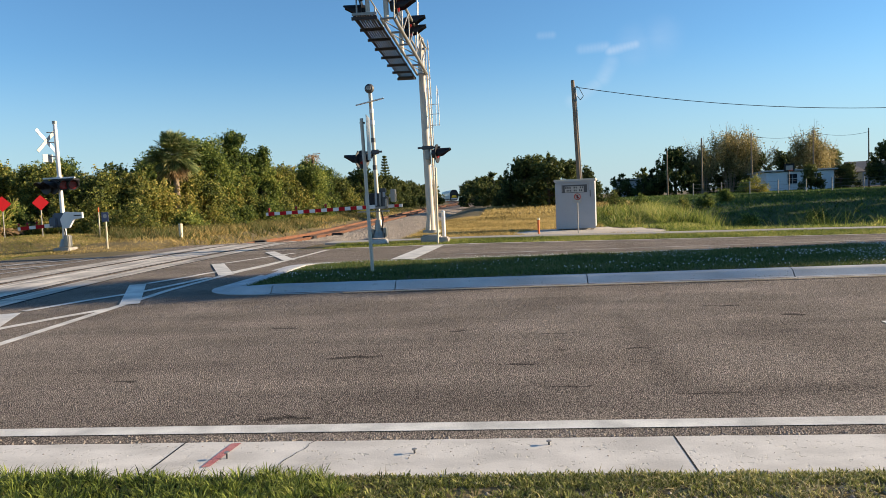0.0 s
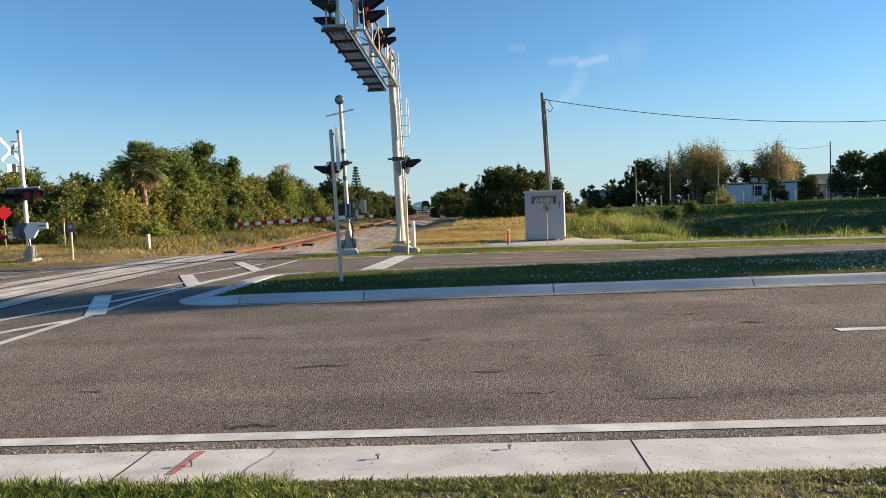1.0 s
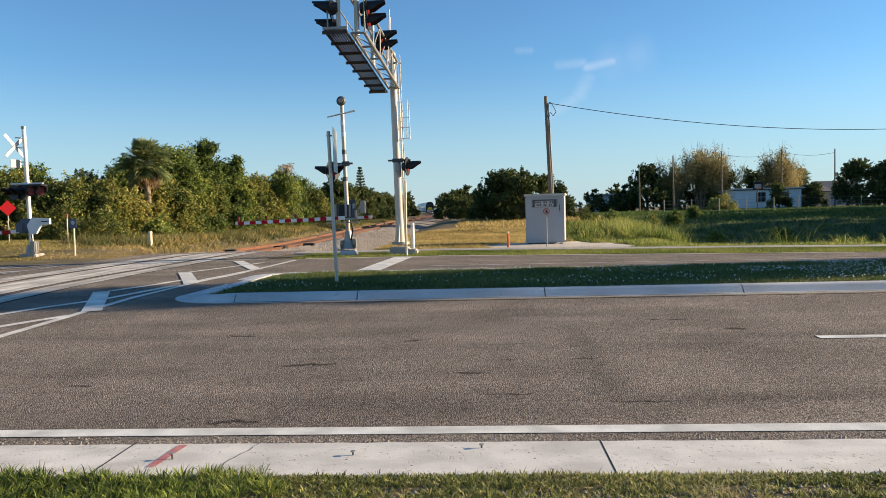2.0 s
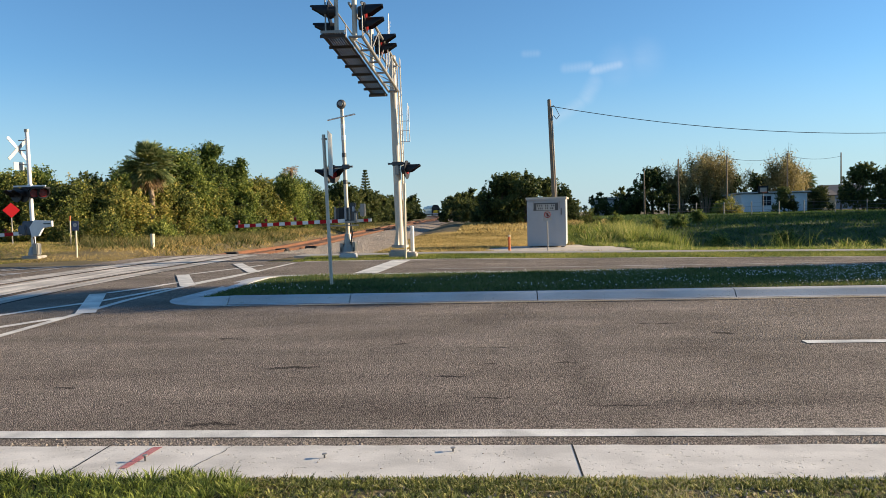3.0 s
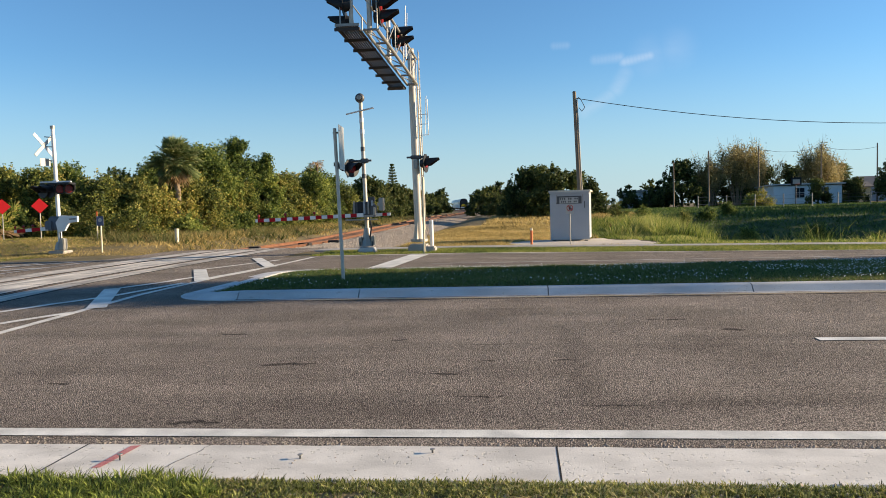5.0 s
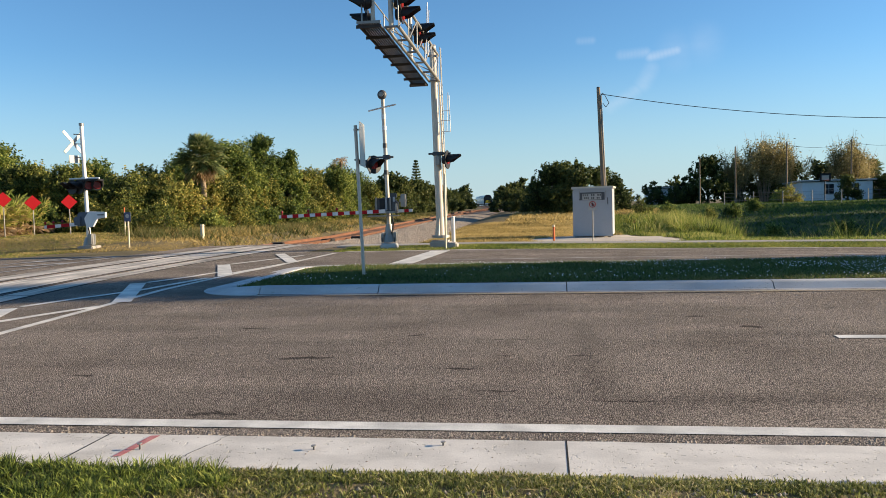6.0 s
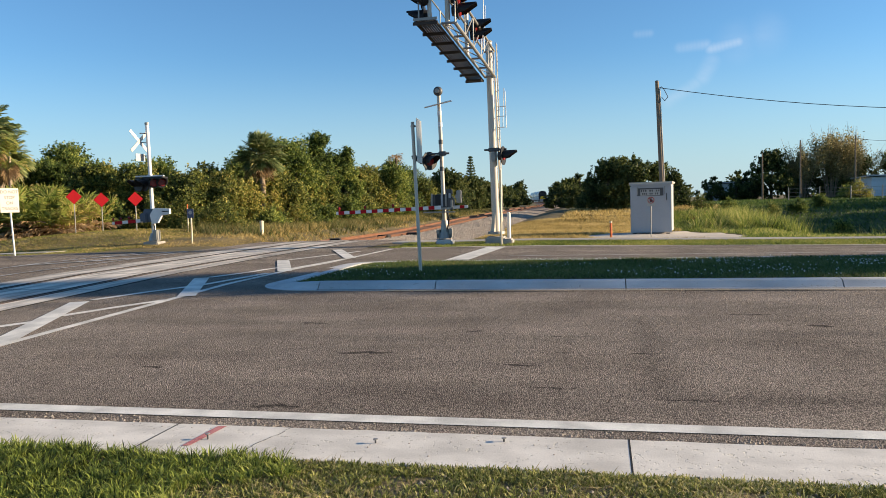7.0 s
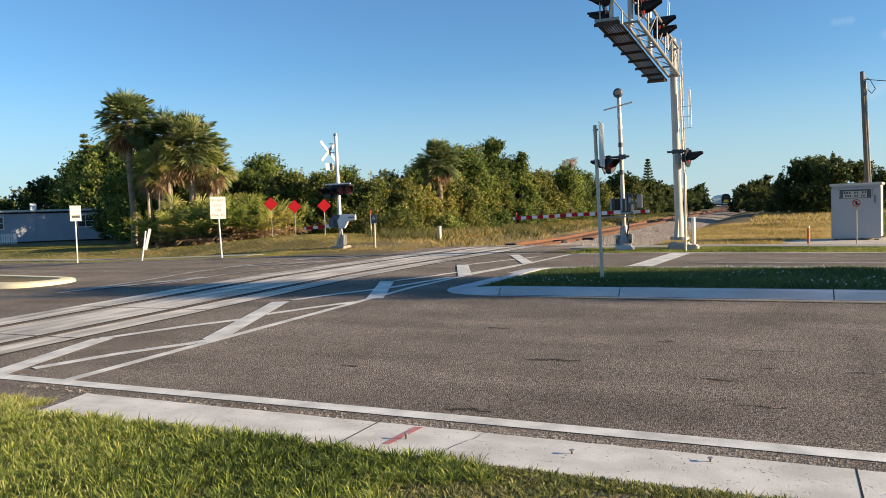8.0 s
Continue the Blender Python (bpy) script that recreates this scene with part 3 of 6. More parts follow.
marking([(-3.5, 11.62), (70, 11.62)], 0.06, "faded yellow line along the median gutter", M_FADED)


# ---- kerbs ----
def sweep(path, profile, mat, name, base, fade=(1.0, 1.0)):
    """Profile (inwards, up) swept along a path in plan; inwards is to the path's right."""
    v, f = [], []
    k = len(profile)
    for i, (x, y) in enumerate(path):
        xa, ya = path[max(0, i - 1)]
        xb, yb = path[min(len(path) - 1, i + 1)]
        d = math.hypot(xb - xa, yb - ya)
        nx, ny = (yb - ya) / d, -(xb - xa) / d
        g = fade[0] + (fade[1] - fade[0]) * i / (len(path) - 1)
        for s, h in profile:
            v.append((x + nx * s, y + ny * s, base(x + nx * s, y + ny * s) + h * (g if h > 0 else 1)))
    for i in range(len(path) - 1):
        for j in range(k):
            a, b = i * k + j, i * k + (j + 1) % k
            f.append((a, b, b + k, a + k))
    f.append(tuple(range(k))[::-1])
    f.append(tuple((len(path) - 1) * k + j for j in range(k)))
    me = raw(name, v, f, mat)
    smooth(me, 30)
    return me


KERB = ((0.2, 0.012), (0.33, 0.006), (0.37, 0.025), (0.43, 0.098), (0.47, 0.117), (0.52, 0.123), (0.64, 0.125), (0.66, 0.11), (0.66, -0.05), (0.2, -0.05))


def arc(cx, cy, r, a0, a1, n=9):
    return [(cx + r * math.cos(radians(a0 + (a1 - a0) * i / n)), cy + r * math.sin(radians(a0 + (a1 - a0) * i / n))) for i in range(n + 1)]


def flat_base(x, y):
    return 0.142 if y < 12.3 else road_z(x, y)


median = thing("median_kerb", (0, 0, 0), "grey concrete kerb and gutter round the grassy median", "kerb")
tagged(median, kind="structure")
joints = [-2.75, 0.2, 3.22, 6.2, 9.2, 12.2, 15.2, 20, 26, 32, 38, 44, 50, 56, 62, 68]
for a, b in zip(joints, joints[1:]):
    run = [(a + 0.008 + (b - a - 0.016) * i / 4, 11.55) for i in range(5)]
    part("kerb_stone", sweep(run[::-1], KERB, M_KERB, "kerb_stone", flat_base), None, median)
front = [(-2.758, 11.55), (-3.4, 11.55), (-4.1, 11.55), (-4.72, 11.56)]
part("kerb_stone", sweep(front, KERB, M_KERB, "kerb_stone", flat_base), None, median)
nose = [(-4.736, 11.56), (-5.0, 11.565)] + arc(-4.98, 12.75, 1.17, 262, 180) + [(-5.96, 14.2), (-5.99, 15.4)]
part("kerb_stone", sweep(nose, KERB, M_KERB, "kerb_stone", road_z, (0.85, 0.2)), None, median, "rounded kerb nose facing the tracks")
back = [(-5.99, 15.416)] + arc(-4.9, 16.1, 1.08, 180, 90) + [(-3.0, 17.18), (0, 17.18)]
part("kerb_stone", sweep(back, KERB, M_KERB, "kerb_stone", road_z, (0.2, 0.16)), None, median)
part("kerb_stone", sweep([(0.016 + 7 * i, 17.18) for i in range(11)], KERB, M_KERB, "kerb_stone", road_z, (0.16, 0.16)), None, median)


def median_z(x, y):
    return 0.256 - 0.02 * sstep(12.6, 16.4, y) - 0.03 * sstep(-4.3, -5.3, x) + 0.018 * noise.noise(Vector((x, y, 5)))


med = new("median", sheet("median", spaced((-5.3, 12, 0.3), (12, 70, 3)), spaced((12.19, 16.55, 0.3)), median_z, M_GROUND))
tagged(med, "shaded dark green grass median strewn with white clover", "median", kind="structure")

far_median = thing("median_kerb", (0, 0, 0), "sunlit yellow-painted kerb nose beyond the tracks", "kerb")
tagged(far_median, kind="structure")
KERB_Y = ((0, 0.01), (0.05, 0.09), (0.10, 0.115), (0.36, 0.12), (0.36, -0.05), (0, -0.05))
loop = [(-45, 10.9), (-30, 11.0), (-20, 11.15)] + [(-17.2, 11.4)] + arc(-16.9, 12.45, 1.0, -70, 70, 10) + [(-20, 13.9), (-30, 14.6), (-45, 15.0)]
part("kerb_stone", sweep(loop[::-1], KERB_Y, M_YELLOW, "kerb_stone", lambda x, y: 0.15), None, far_median)
fm = raw("median", [(x, y, 0.255) for x, y in ((-16.5, 12.0), (-16.5, 12.9), (-20, 13.55), (-30, 14.2), (-45, 14.6), (-45, 11.3), (-30, 11.4), (-20, 11.55))], [tuple(range(8))], M_GROUND)
tagged(new("median", fm), "narrow grass median behind a yellow kerb", "median", kind="structure")

# ---- gutter slabs, sidewalk, panels ----
gutter = thing("gutter", (0, 0, 0), "sunlit pale concrete gutter slab along the near verge", "gutter")
tagged(gutter, kind="structure")


def slab(x0, x1, y0, y1, z, skew=0.0, thick=0.15, mat=M_CONCRETE, chip=0.012, fz=None):
    """A slab with slightly worn edges; skew shifts its near end."""
    rnd = random.Random(int(x0 * 100 + y0 * 10))
    n = max(2, int((x1 - x0) / 0.15))
    v, f = [], []
    for i in range(n + 1):
        x = x0 + (x1 - x0) * i / n
        w = chip * rnd.uniform(-1, 1)
        s = skew * (1 - i / n)
        for y, dz, dx in ((y0 + w, -thick, s), (y0 + w, -0.012, s), (y0 + w + 0.015, 0, s), (y1 + w * 0.6 - 0.015, 0, 0), (y1 + w * 0.6, -0.012, 0), (y1, -thick, 0)):
            v.append((x + dx, y, (fz(x, y) if fz else z) + dz))
        if i:
            a = (i - 1) * 6
            f += [(a + j, a + j + 6, a + (j + 1) % 6 + 6, a + (j + 1) % 6) for j in range(6)]
    f += [tuple(range(6)), tuple(n * 6 + j for j in range(6))[::-1]]
    me = raw("slab", v, f, mat, True)
    return me


cuts = [-6.05, -3.05, 0.0, 3.05, 6.1, 9.15, 12.2, 18.3, 24.4, 36.6, 48.8, 61]
for i, (a, b) in enumerate(zip(cuts, cuts[1:])):
    part("slab", slab(a + 0.005, b - 0.005, 4.37, 5.0, 0.012, 0.15 if i == 0 else 0.0), None, gutter)
for x in cuts[1:-1]:
    part("joint", Build().box((x, 4.69, -0.0245), (0.011, 0.62, 0.075)), M_RUBBER, gutter, "dark joint between slabs")
def crack_mesh():
    r = random.Random(8)
    x, quads = -2.2, []
    for k in range(22):
        y, nx, w = 5.0 - 0.0255 * k, x + r.uniform(-0.013, 0.007), r.uniform(0.0012, 0.0035)
        quads.append([(x - w, y, 0.0145), (x + w, y, 0.0145), (nx + w, y - 0.027, 0.0145), (nx - w, y - 0.027, 0.0145)])
        x = nx
    return polys("crack", quads, M_RUBBER)


crack = new("crack", crack_mesh())
crack.parent = gutter
pink = new("paint_mark", polys("paint_mark", [[(-2.735 - 0.004 * k, 4.95 - 0.07 * k, 0.0152), (-2.672 - 0.006 * k, 4.96 - 0.07 * k, 0.0152), (-2.678 - 0.006 * k, 4.89 - 0.07 * k, 0.0152), (-2.739 - 0.004 * k, 4.88 - 0.07 * k, 0.0152)] for k in range(6)], M_PINK))
pink.parent = gutter
tagged(pink, "faded pink spray-painted survey mark")

walkway = thing("sidewalk", (0, 0, 0), "narrow pale concrete sidewalk across the road", "sidewalk")
tagged(walkway, kind="structure")
for i in range(26):
    x = -7.2 + 1.83 * i
    part("slab", slab(x + 0.006, x + 1.824, 25.3, 26.4, 0, fz=lambda a, b: ground_z(a, 24.6) + 0.03, mat=M_FOOTING), None, walkway)
lwalk = thing("sidewalk", (0, 0, 0), "narrow pale concrete sidewalk on the lawn beyond the tracks", "sidewalk")
tagged(lwalk, kind="structure")
for i in range(20):
    x = -56 + 1.83 * i
    part("slab", slab(x + 0.006, x + 1.824, 23.4, 24.5, 0, fz=lambda a, b: ground_z(a, 23.8) + 0.03, mat=M_FOOTING), None, lwalk)

pad = []
for j in range(14):
    for i in range(24):
        pad.append((-1.4 + 7.2 * i / 23 , 27.2 + 9.5 * j / 13))
pv = []
for x, y in pad:
    e = ((x - 2.2) / 3.4) ** 2 + ((y - 32) / 4.6) ** 2 + 0.35 * noise.noise(Vector((x, y, 9)))
    pv.append((x, y, ground_z(x, y) + 0.035 - 0.12 * sstep(0.75, 1.15, e)))
pf = [(j * 24 + i, j * 24 + i + 1, j * 24 + i + 25, j * 24 + i + 24) for j in range(13) for i in range(23)]
tagged(new("gravel_pad", raw("gravel_pad", pv, pf, M_SOIL)), "pale crushed shell pad round the grey cabinet", "gravel pad", kind="structure")


# ---- railway ----
def bed():
    v, f = [], []
    ys = spaced((22.6, 60, 0.8), (60, 330, 5))
    prof = ((5.4, -0.62), (3.3, -0.25), (1.75, -0.10), (0.72, -0.12), (-0.72, -0.12), (-1.5, -0.13), (-2.4, -0.24), (-3.6, -0.5))
    for y in ys:
        c, z = track_x(y), rail_z(y)
        g = sstep(22.6, 25.5, y)
        for s, h in prof:
            b = 0.03 * noise.noise(Vector((s * 2, y * 2, 7)))
            v.append((c + s, y, z + h * (0.3 + 0.7 * g) + b))
    k = len(prof)
    f = [(j * k + i, (j + 1) * k + i, (j + 1) * k + i + 1, j * k + i + 1) for j in range(len(ys) - 1) for i in range(k - 1)]
    me = raw("track_bed", v, f, M_BALLAST)
    me.materials.append(M_RUST)
    for p in me.polygons:
        if p.index % (k - 1) >= 2:
            p.material_index = 1
    return me


tagged(new("track_bed", bed()), "grey stone ballast and rust-stained bed under the track", "track bed", kind="structure")


def rail_run(off, y0, y1, step, wide=0.036, deep=0.15, worn=False):
    v, f = [], []
    ys = spaced((y0, y1, step))
    prof = ((-0.07, -deep), (-0.07, -deep + 0.02), (-0.012, -deep + 0.045), (-0.012, -0.05), (-wide, -0.035), (-wide, 0.0), (wide, 0.0), (wide, -0.035), (0.012, -0.05), (0.012, -deep + 0.045), (0.07, -deep + 0.02), (0.07, -deep))
    for y in ys:
        for s, h in prof:
            v.append((track_x(y) + off + s, y, rail_z(y) + 0.008 + h))
    k = len(prof)
    for j in range(len(ys) - 1):
        f += [(j * k + i, (j + 1) * k + i, (j + 1) * k + (i + 1) % k, j * k + (i + 1) % k) for i in range(k)]
    me = raw("rail", v, f, M_RAIL, True)
    me.materials.append(M_RAILTOP)
    for p in me.polygons:
        if worn or p.index % k == 5:
            p.material_index = 1
    return me


for cx, lab in ((0.0, "rust-brown railway track with two steel rails on ballast"),):
    track = thing("railway_track", (0, 0, 0), lab, "railway track")
    for s in (-0.755, 0.755):
        part("rail", rail_run(cx + s, -30, 28.2, 1.2, worn=True), None, track, "dull dark rail set in the crossing")
        part("rail", rail_run(cx + s, 28.2, 330, 1.2), None, track)
    tie = Build().box((0, 0, 0), (2.6, 0.23, 0.16), bevel=0.012)
    tie_me = mesh_of("sleeper", tie, M_TIE)
    for i in range(100):
        y = 28.4 + 0.6 * i
        ob = part("sleeper", tie_me, None, track)
        ob.matrix_local = pose(track_x(y) + cx, y, rail_z(y) - 0.205)

crossing = thing("crossing_surface", (0, 0, 0), "worn pale concrete crossing panels flush with the rails", "rail crossing")
tagged(crossing, kind="structure")


def panel(x0, x1, y0, y1):
    v = []
    for x, y in ((x0, y0), (x1, y0), (x1, y1), (x0, y1)):
        v.append((x, y, min(road_z(x, y), rail_z(y)) + 0.014))
    lo = [(x, y, z - 0.06) for x, y, z in v]
    e = 0.012
    cx, cy = (x0 + x1) / 2, (y0 + y1) / 2
    mid = [(x, y, z - e) for x, y, z in v]
    top = [(x + (e if x < cx else -e), y + (e if y < cy else -e), z) for x, y, z in v]
    vv = lo + mid + top
    f = [(8, 9, 10, 11)]
    for a in (0, 4):
        f += [(a + i, a + (i + 1) % 4, a + 4 + (i + 1) % 4, a + 4 + i) for i in range(4)]
    me = raw("panel", vv, f, M_PANEL, True)
    me.materials.append(M_RUBBER)
    for p in me.polygons:
        p.material_index = 1 if p.index else 0
    return me


for cx in (0.0,):
    for s0, s1 in ((0.86, 1.42), (-0.64, 0.64), (-1.6, -0.86)):
        y = 2.2
        while y < 28.0:
            y2 = min(y + 2.44, 28.1)
            c = track_x(y) + cx
            part("panel", panel(c + s0, c + s1, y + 0.006, y2 - 0.006), None, crossing)
            y += 2.44
    for x, y, turn in ((-10.93, 29.7, 8), (-9.75, 32.9, -5), (-9.12, 35.6, 4)):
        b = Build().box((0, 0, 0.0), (0.52, 0.42, 0.17), bevel=0.025).box((0, -0.24, -0.03), (0.48, 0.16, 0.09), bevel=0.02)
        ob = part("end_ramp", b, M_RUBBER, crossing, "black deflector at the end of the panels")
        ob.matrix_local = pose(x, y, rail_z(y) - 0.055, 0, 0, turn)



# ---- crossing signals ----
def frame_rot(d):
    """Turns local +x towards the plan direction d."""
    return Matrix.Rotation(math.atan2(d[1], d[0]), 3, 'Z')


def signal_head(parent, at, d, name="signal_head", lens=True, size=0.29):
    """A flashing light: round black background, housing, lens and hood, facing d in plan."""
    r = frame_rot(d)
    at = Vector(at)
    ax = r @ Vector((1, 0, 0))
    head = part(name, Build().tube(at - ax * 0.012, at + ax * 0.012, size, n=24).tube(at - ax * 0.16, at - ax * 0.012, 0.12, 0.17, n=16), M_BLACK, parent)
    if lens:
        part("lens", Build().tube(at + ax * 0.012, at + ax * 0.04, 0.15, 0.13, n=20), M_LENS, head, "unlit red signal lens")
    hood = Build()
    n = 14
    rings = []
    for rad in (0.165, 0.158):
        rows = []
        for u, cut in ((0.01, 1.0), (0.15, 0.92), (0.30, 0.62), (0.42, 0.42)):
            row = []
            for i in range(n + 1):
                a = radians(90) + (i / n - 0.5) * radians(250) * cut
                row.append(hood.bm.verts.new(at + r @ Vector((u, math.cos(a) * rad, math.sin(a) * rad))))
            rows.append(row)
        rings.append(rows)
    for rows, flip in ((rings[0], False), (rings[1], True)):
        for j in range(3):
            for i in range(n):
                q = (rows[j][i], rows[j][i + 1], rows[j + 1][i + 1], rows[j + 1][i])
                hood.bm.faces.new(q[::-1] if flip else q)
    for j in range(3):
        for i in (0, n):
            hood.bm.faces.new((rings[0][j][i], rings[0][j + 1][i], rings[1][j + 1][i], rings[1][j][i]))
    for i in range(n):
        hood.bm.faces.new((rings[0][3][i], rings[0][3][i + 1], rings[1][3][i + 1], rings[1][3][i]))
    part("hood", hood, M_BLACK, head, "black visor over the lens")
    return head


def gate_arm(parent, a, b, bands, height=0.1):
    """A tapering white arm with red bands and small lamps on its top."""
    a, b = Vector(a), Vector(b)
    d = b - a
    rot = d.to_track_quat('X', 'Z').to_matrix()
    ln = d.length
    arm = part("gate_arm", Build().prism([(0, -height / 2), (ln, -height * 0.42), (ln, height * 0.42), (0, height / 2)], 0.035, Matrix.Translation(a) @ rot.to_4x4()), M_WHITE, parent, "white gate arm with red bands")
    for i in range(bands):
        u0 = ln - (i + 0.5) * ln / (bands + 0.3) + 0.02 * ln / bands
        c = a + d * (u0 / ln)
        part("red_band", Build().box(c, (ln / bands * 0.5, 0.042, height * 0.96), rot), M_RED, arm, "red reflective band")
    for u in (0.97, 0.72, 0.45):
        c = a + d * u + Vector((0, 0, height / 2))
        part("arm_lamp", Build().tube(c, c + Vector((0, 0, 0.05)), 0.02, n=8).ball(c + Vector((0, 0, 0.085)), 0.042, (1, 1, 1.2), 10, 7), M_LENS, arm, "small red arm lamp")
    return arm


def near_signal():
    z0 = 0.2
    s = thing("gate_signal", (-5.05, 23.84, z0), "silver crossing gate signal with lowered red and white arm", "crossing signal", "crossing signals")
    part("foundation", Build().box((0.0, 0, 0.02), (0.52, 0.5, 0.3), bevel=0.04), M_KERB, s, "grey concrete footing")
    part("base_casting", Build().tube((0, 0, 0.22), (0, 0, 0.42), 0.24, 0.17, 10).tube((0, 0, 0.40), (0, 0, 0.78), 0.15, 0.10, 10).box((0.2, 0, 0.38), (0.10, 0.3, 0.3), bevel=0.02)
         .box((-0.2, 0, 0.36), (0.1, 0.28, 0.26), bevel=0.02), M_GALV, s)
    for dx in (-0.2, 0.2):
        for dy in (-0.18, 0.18):
            part("anchor_bolt", Build().tube((dx, dy, 0.22), (dx, dy, 0.36), 0.02, n=6), M_DKSTEEL, s)
    top = (-0.08, 0, 4.72)
    part("mast", Build().tube((0, 0, 0.7), top, 0.066, 0.06, 16), M_MAST, s)
    for z in (2.35, 3.2, 3.75, 4.1):
        part("band", Build().tube((-0.0165 * z, 0, z), (-0.0165 * z, 0, z + 0.14), 0.072, n=14), M_DKSTEEL if z in (2.35, 3.2) else M_WHITE, s)
    bell = part("bell", Build().ball((-0.09, -0.05, 4.86), 0.15, (1, 0.75, 1), 18, 10).tube((-0.085, 0, 4.68), (-0.085, 0, 4.8), 0.05, n=10), M_DKSTEEL, s, "dark round crossing bell")
    part("clapper_cover", Build().tube((-0.09, -0.20, 4.86), (-0.09, -0.15, 4.86), 0.07, n=14), M_GALV, bell)
    part("crossbuck", Build().prism([(-0.47, 4.30), (-0.45, 4.33), (0.40, 4.50), (0.42, 4.47)], 0.12, Matrix.Translation((-0.06, -0.11, 0.05))), M_WHITE, s, "white crossbuck seen edge-on")
    part("crossarm", Build().tube((-0.55, -0.06, 2.9), (0.22, -0.06, 2.9), 0.032, n=10).box((0, -0.04, 2.9), (0.24, 0.14, 0.14), bevel=0.02), M_DKSTEEL, s)
    signal_head(s, (-0.42, -0.05, 2.68), (0.75, -0.65))
    signal_head(s, (-0.58, 0.06, 2.68), (-0.94, -0.34))
    # mechanism and counterweight
    mech = part("gate_mechanism", Build().box((-0.02, -0.20, 1.38), (0.62, 0.36, 0.46), bevel=0.05).box((0.28, -0.25, 1.33), (0.16, 0.42, 0.36), bevel=0.03).box((-0.3, -0.25, 1.33), (0.12, 0.3, 0.38), bevel=0.03), M_DKSTEEL, s, "dark grey gate motor housing")
    part("mechanism_lid", Build().box((-0.12, -0.39, 1.42), (0.16, 0.03, 0.34), bevel=0.012), M_BLACK, mech)
    for dx, w in ((-0.30, 0.05), (0.02, 0.06), (0.15, 0.05), (0.27, 0.07)):
        part("mechanism_rib", Build().box((dx, -0.41, 1.43), (w, 0.07, 0.42), bevel=0.014), M_BOXGREY if w > 0.05 else M_GALV, mech)
    part("junction_box", Build().box((0.2, -0.16, 1.68), (0.2, 0.2, 0.16), bevel=0.02), M_DKSTEEL, mech)
    part("support_arm", Build().box((-0.05, -0.46, 1.16), (0.9, 0.05, 0.07), bevel=0.012).box((0.34, -0.46, 1.28), (0.07, 0.05, 0.3), bevel=0.012).box((-0.1, -0.3, 1.05), (1.0, 0.25, 0.04), bevel=0.012), M_GALV, mech)
    part("counterweight", Build().box((0.55, -0.30, 1.52), (0.16, 0.2, 0.4), bevel=0.02).box((0.53, -0.30, 1.52), (0.22, 0.14, 0.1), bevel=0.01), M_GALV, s, "grey cast counterweight")
    gate_arm(s, (0.0, -0.48, 1.20), (-3.46, -0.48, 1.10), 9, 0.115)
    part("rear_arm", Build().prism([(0.3, 1.14), (0.82, 1.16), (0.82, 1.25), (0.3, 1.24)], 0.035, Matrix.Translation((0, -0.30, 0))), M_WHITE, s)
    part("red_band", Build().box((0.64, -0.32, 1.2), (0.14, 0.04, 0.09)), M_RED, s)
    part("conduit", Build().path([(0.1, -0.05, 1.15), (0.16, -0.1, 0.8), (0.11, -0.12, 0.5)], 0.025, 8), M_BLACK, s, "black cable loop")
    return s


near_signal()


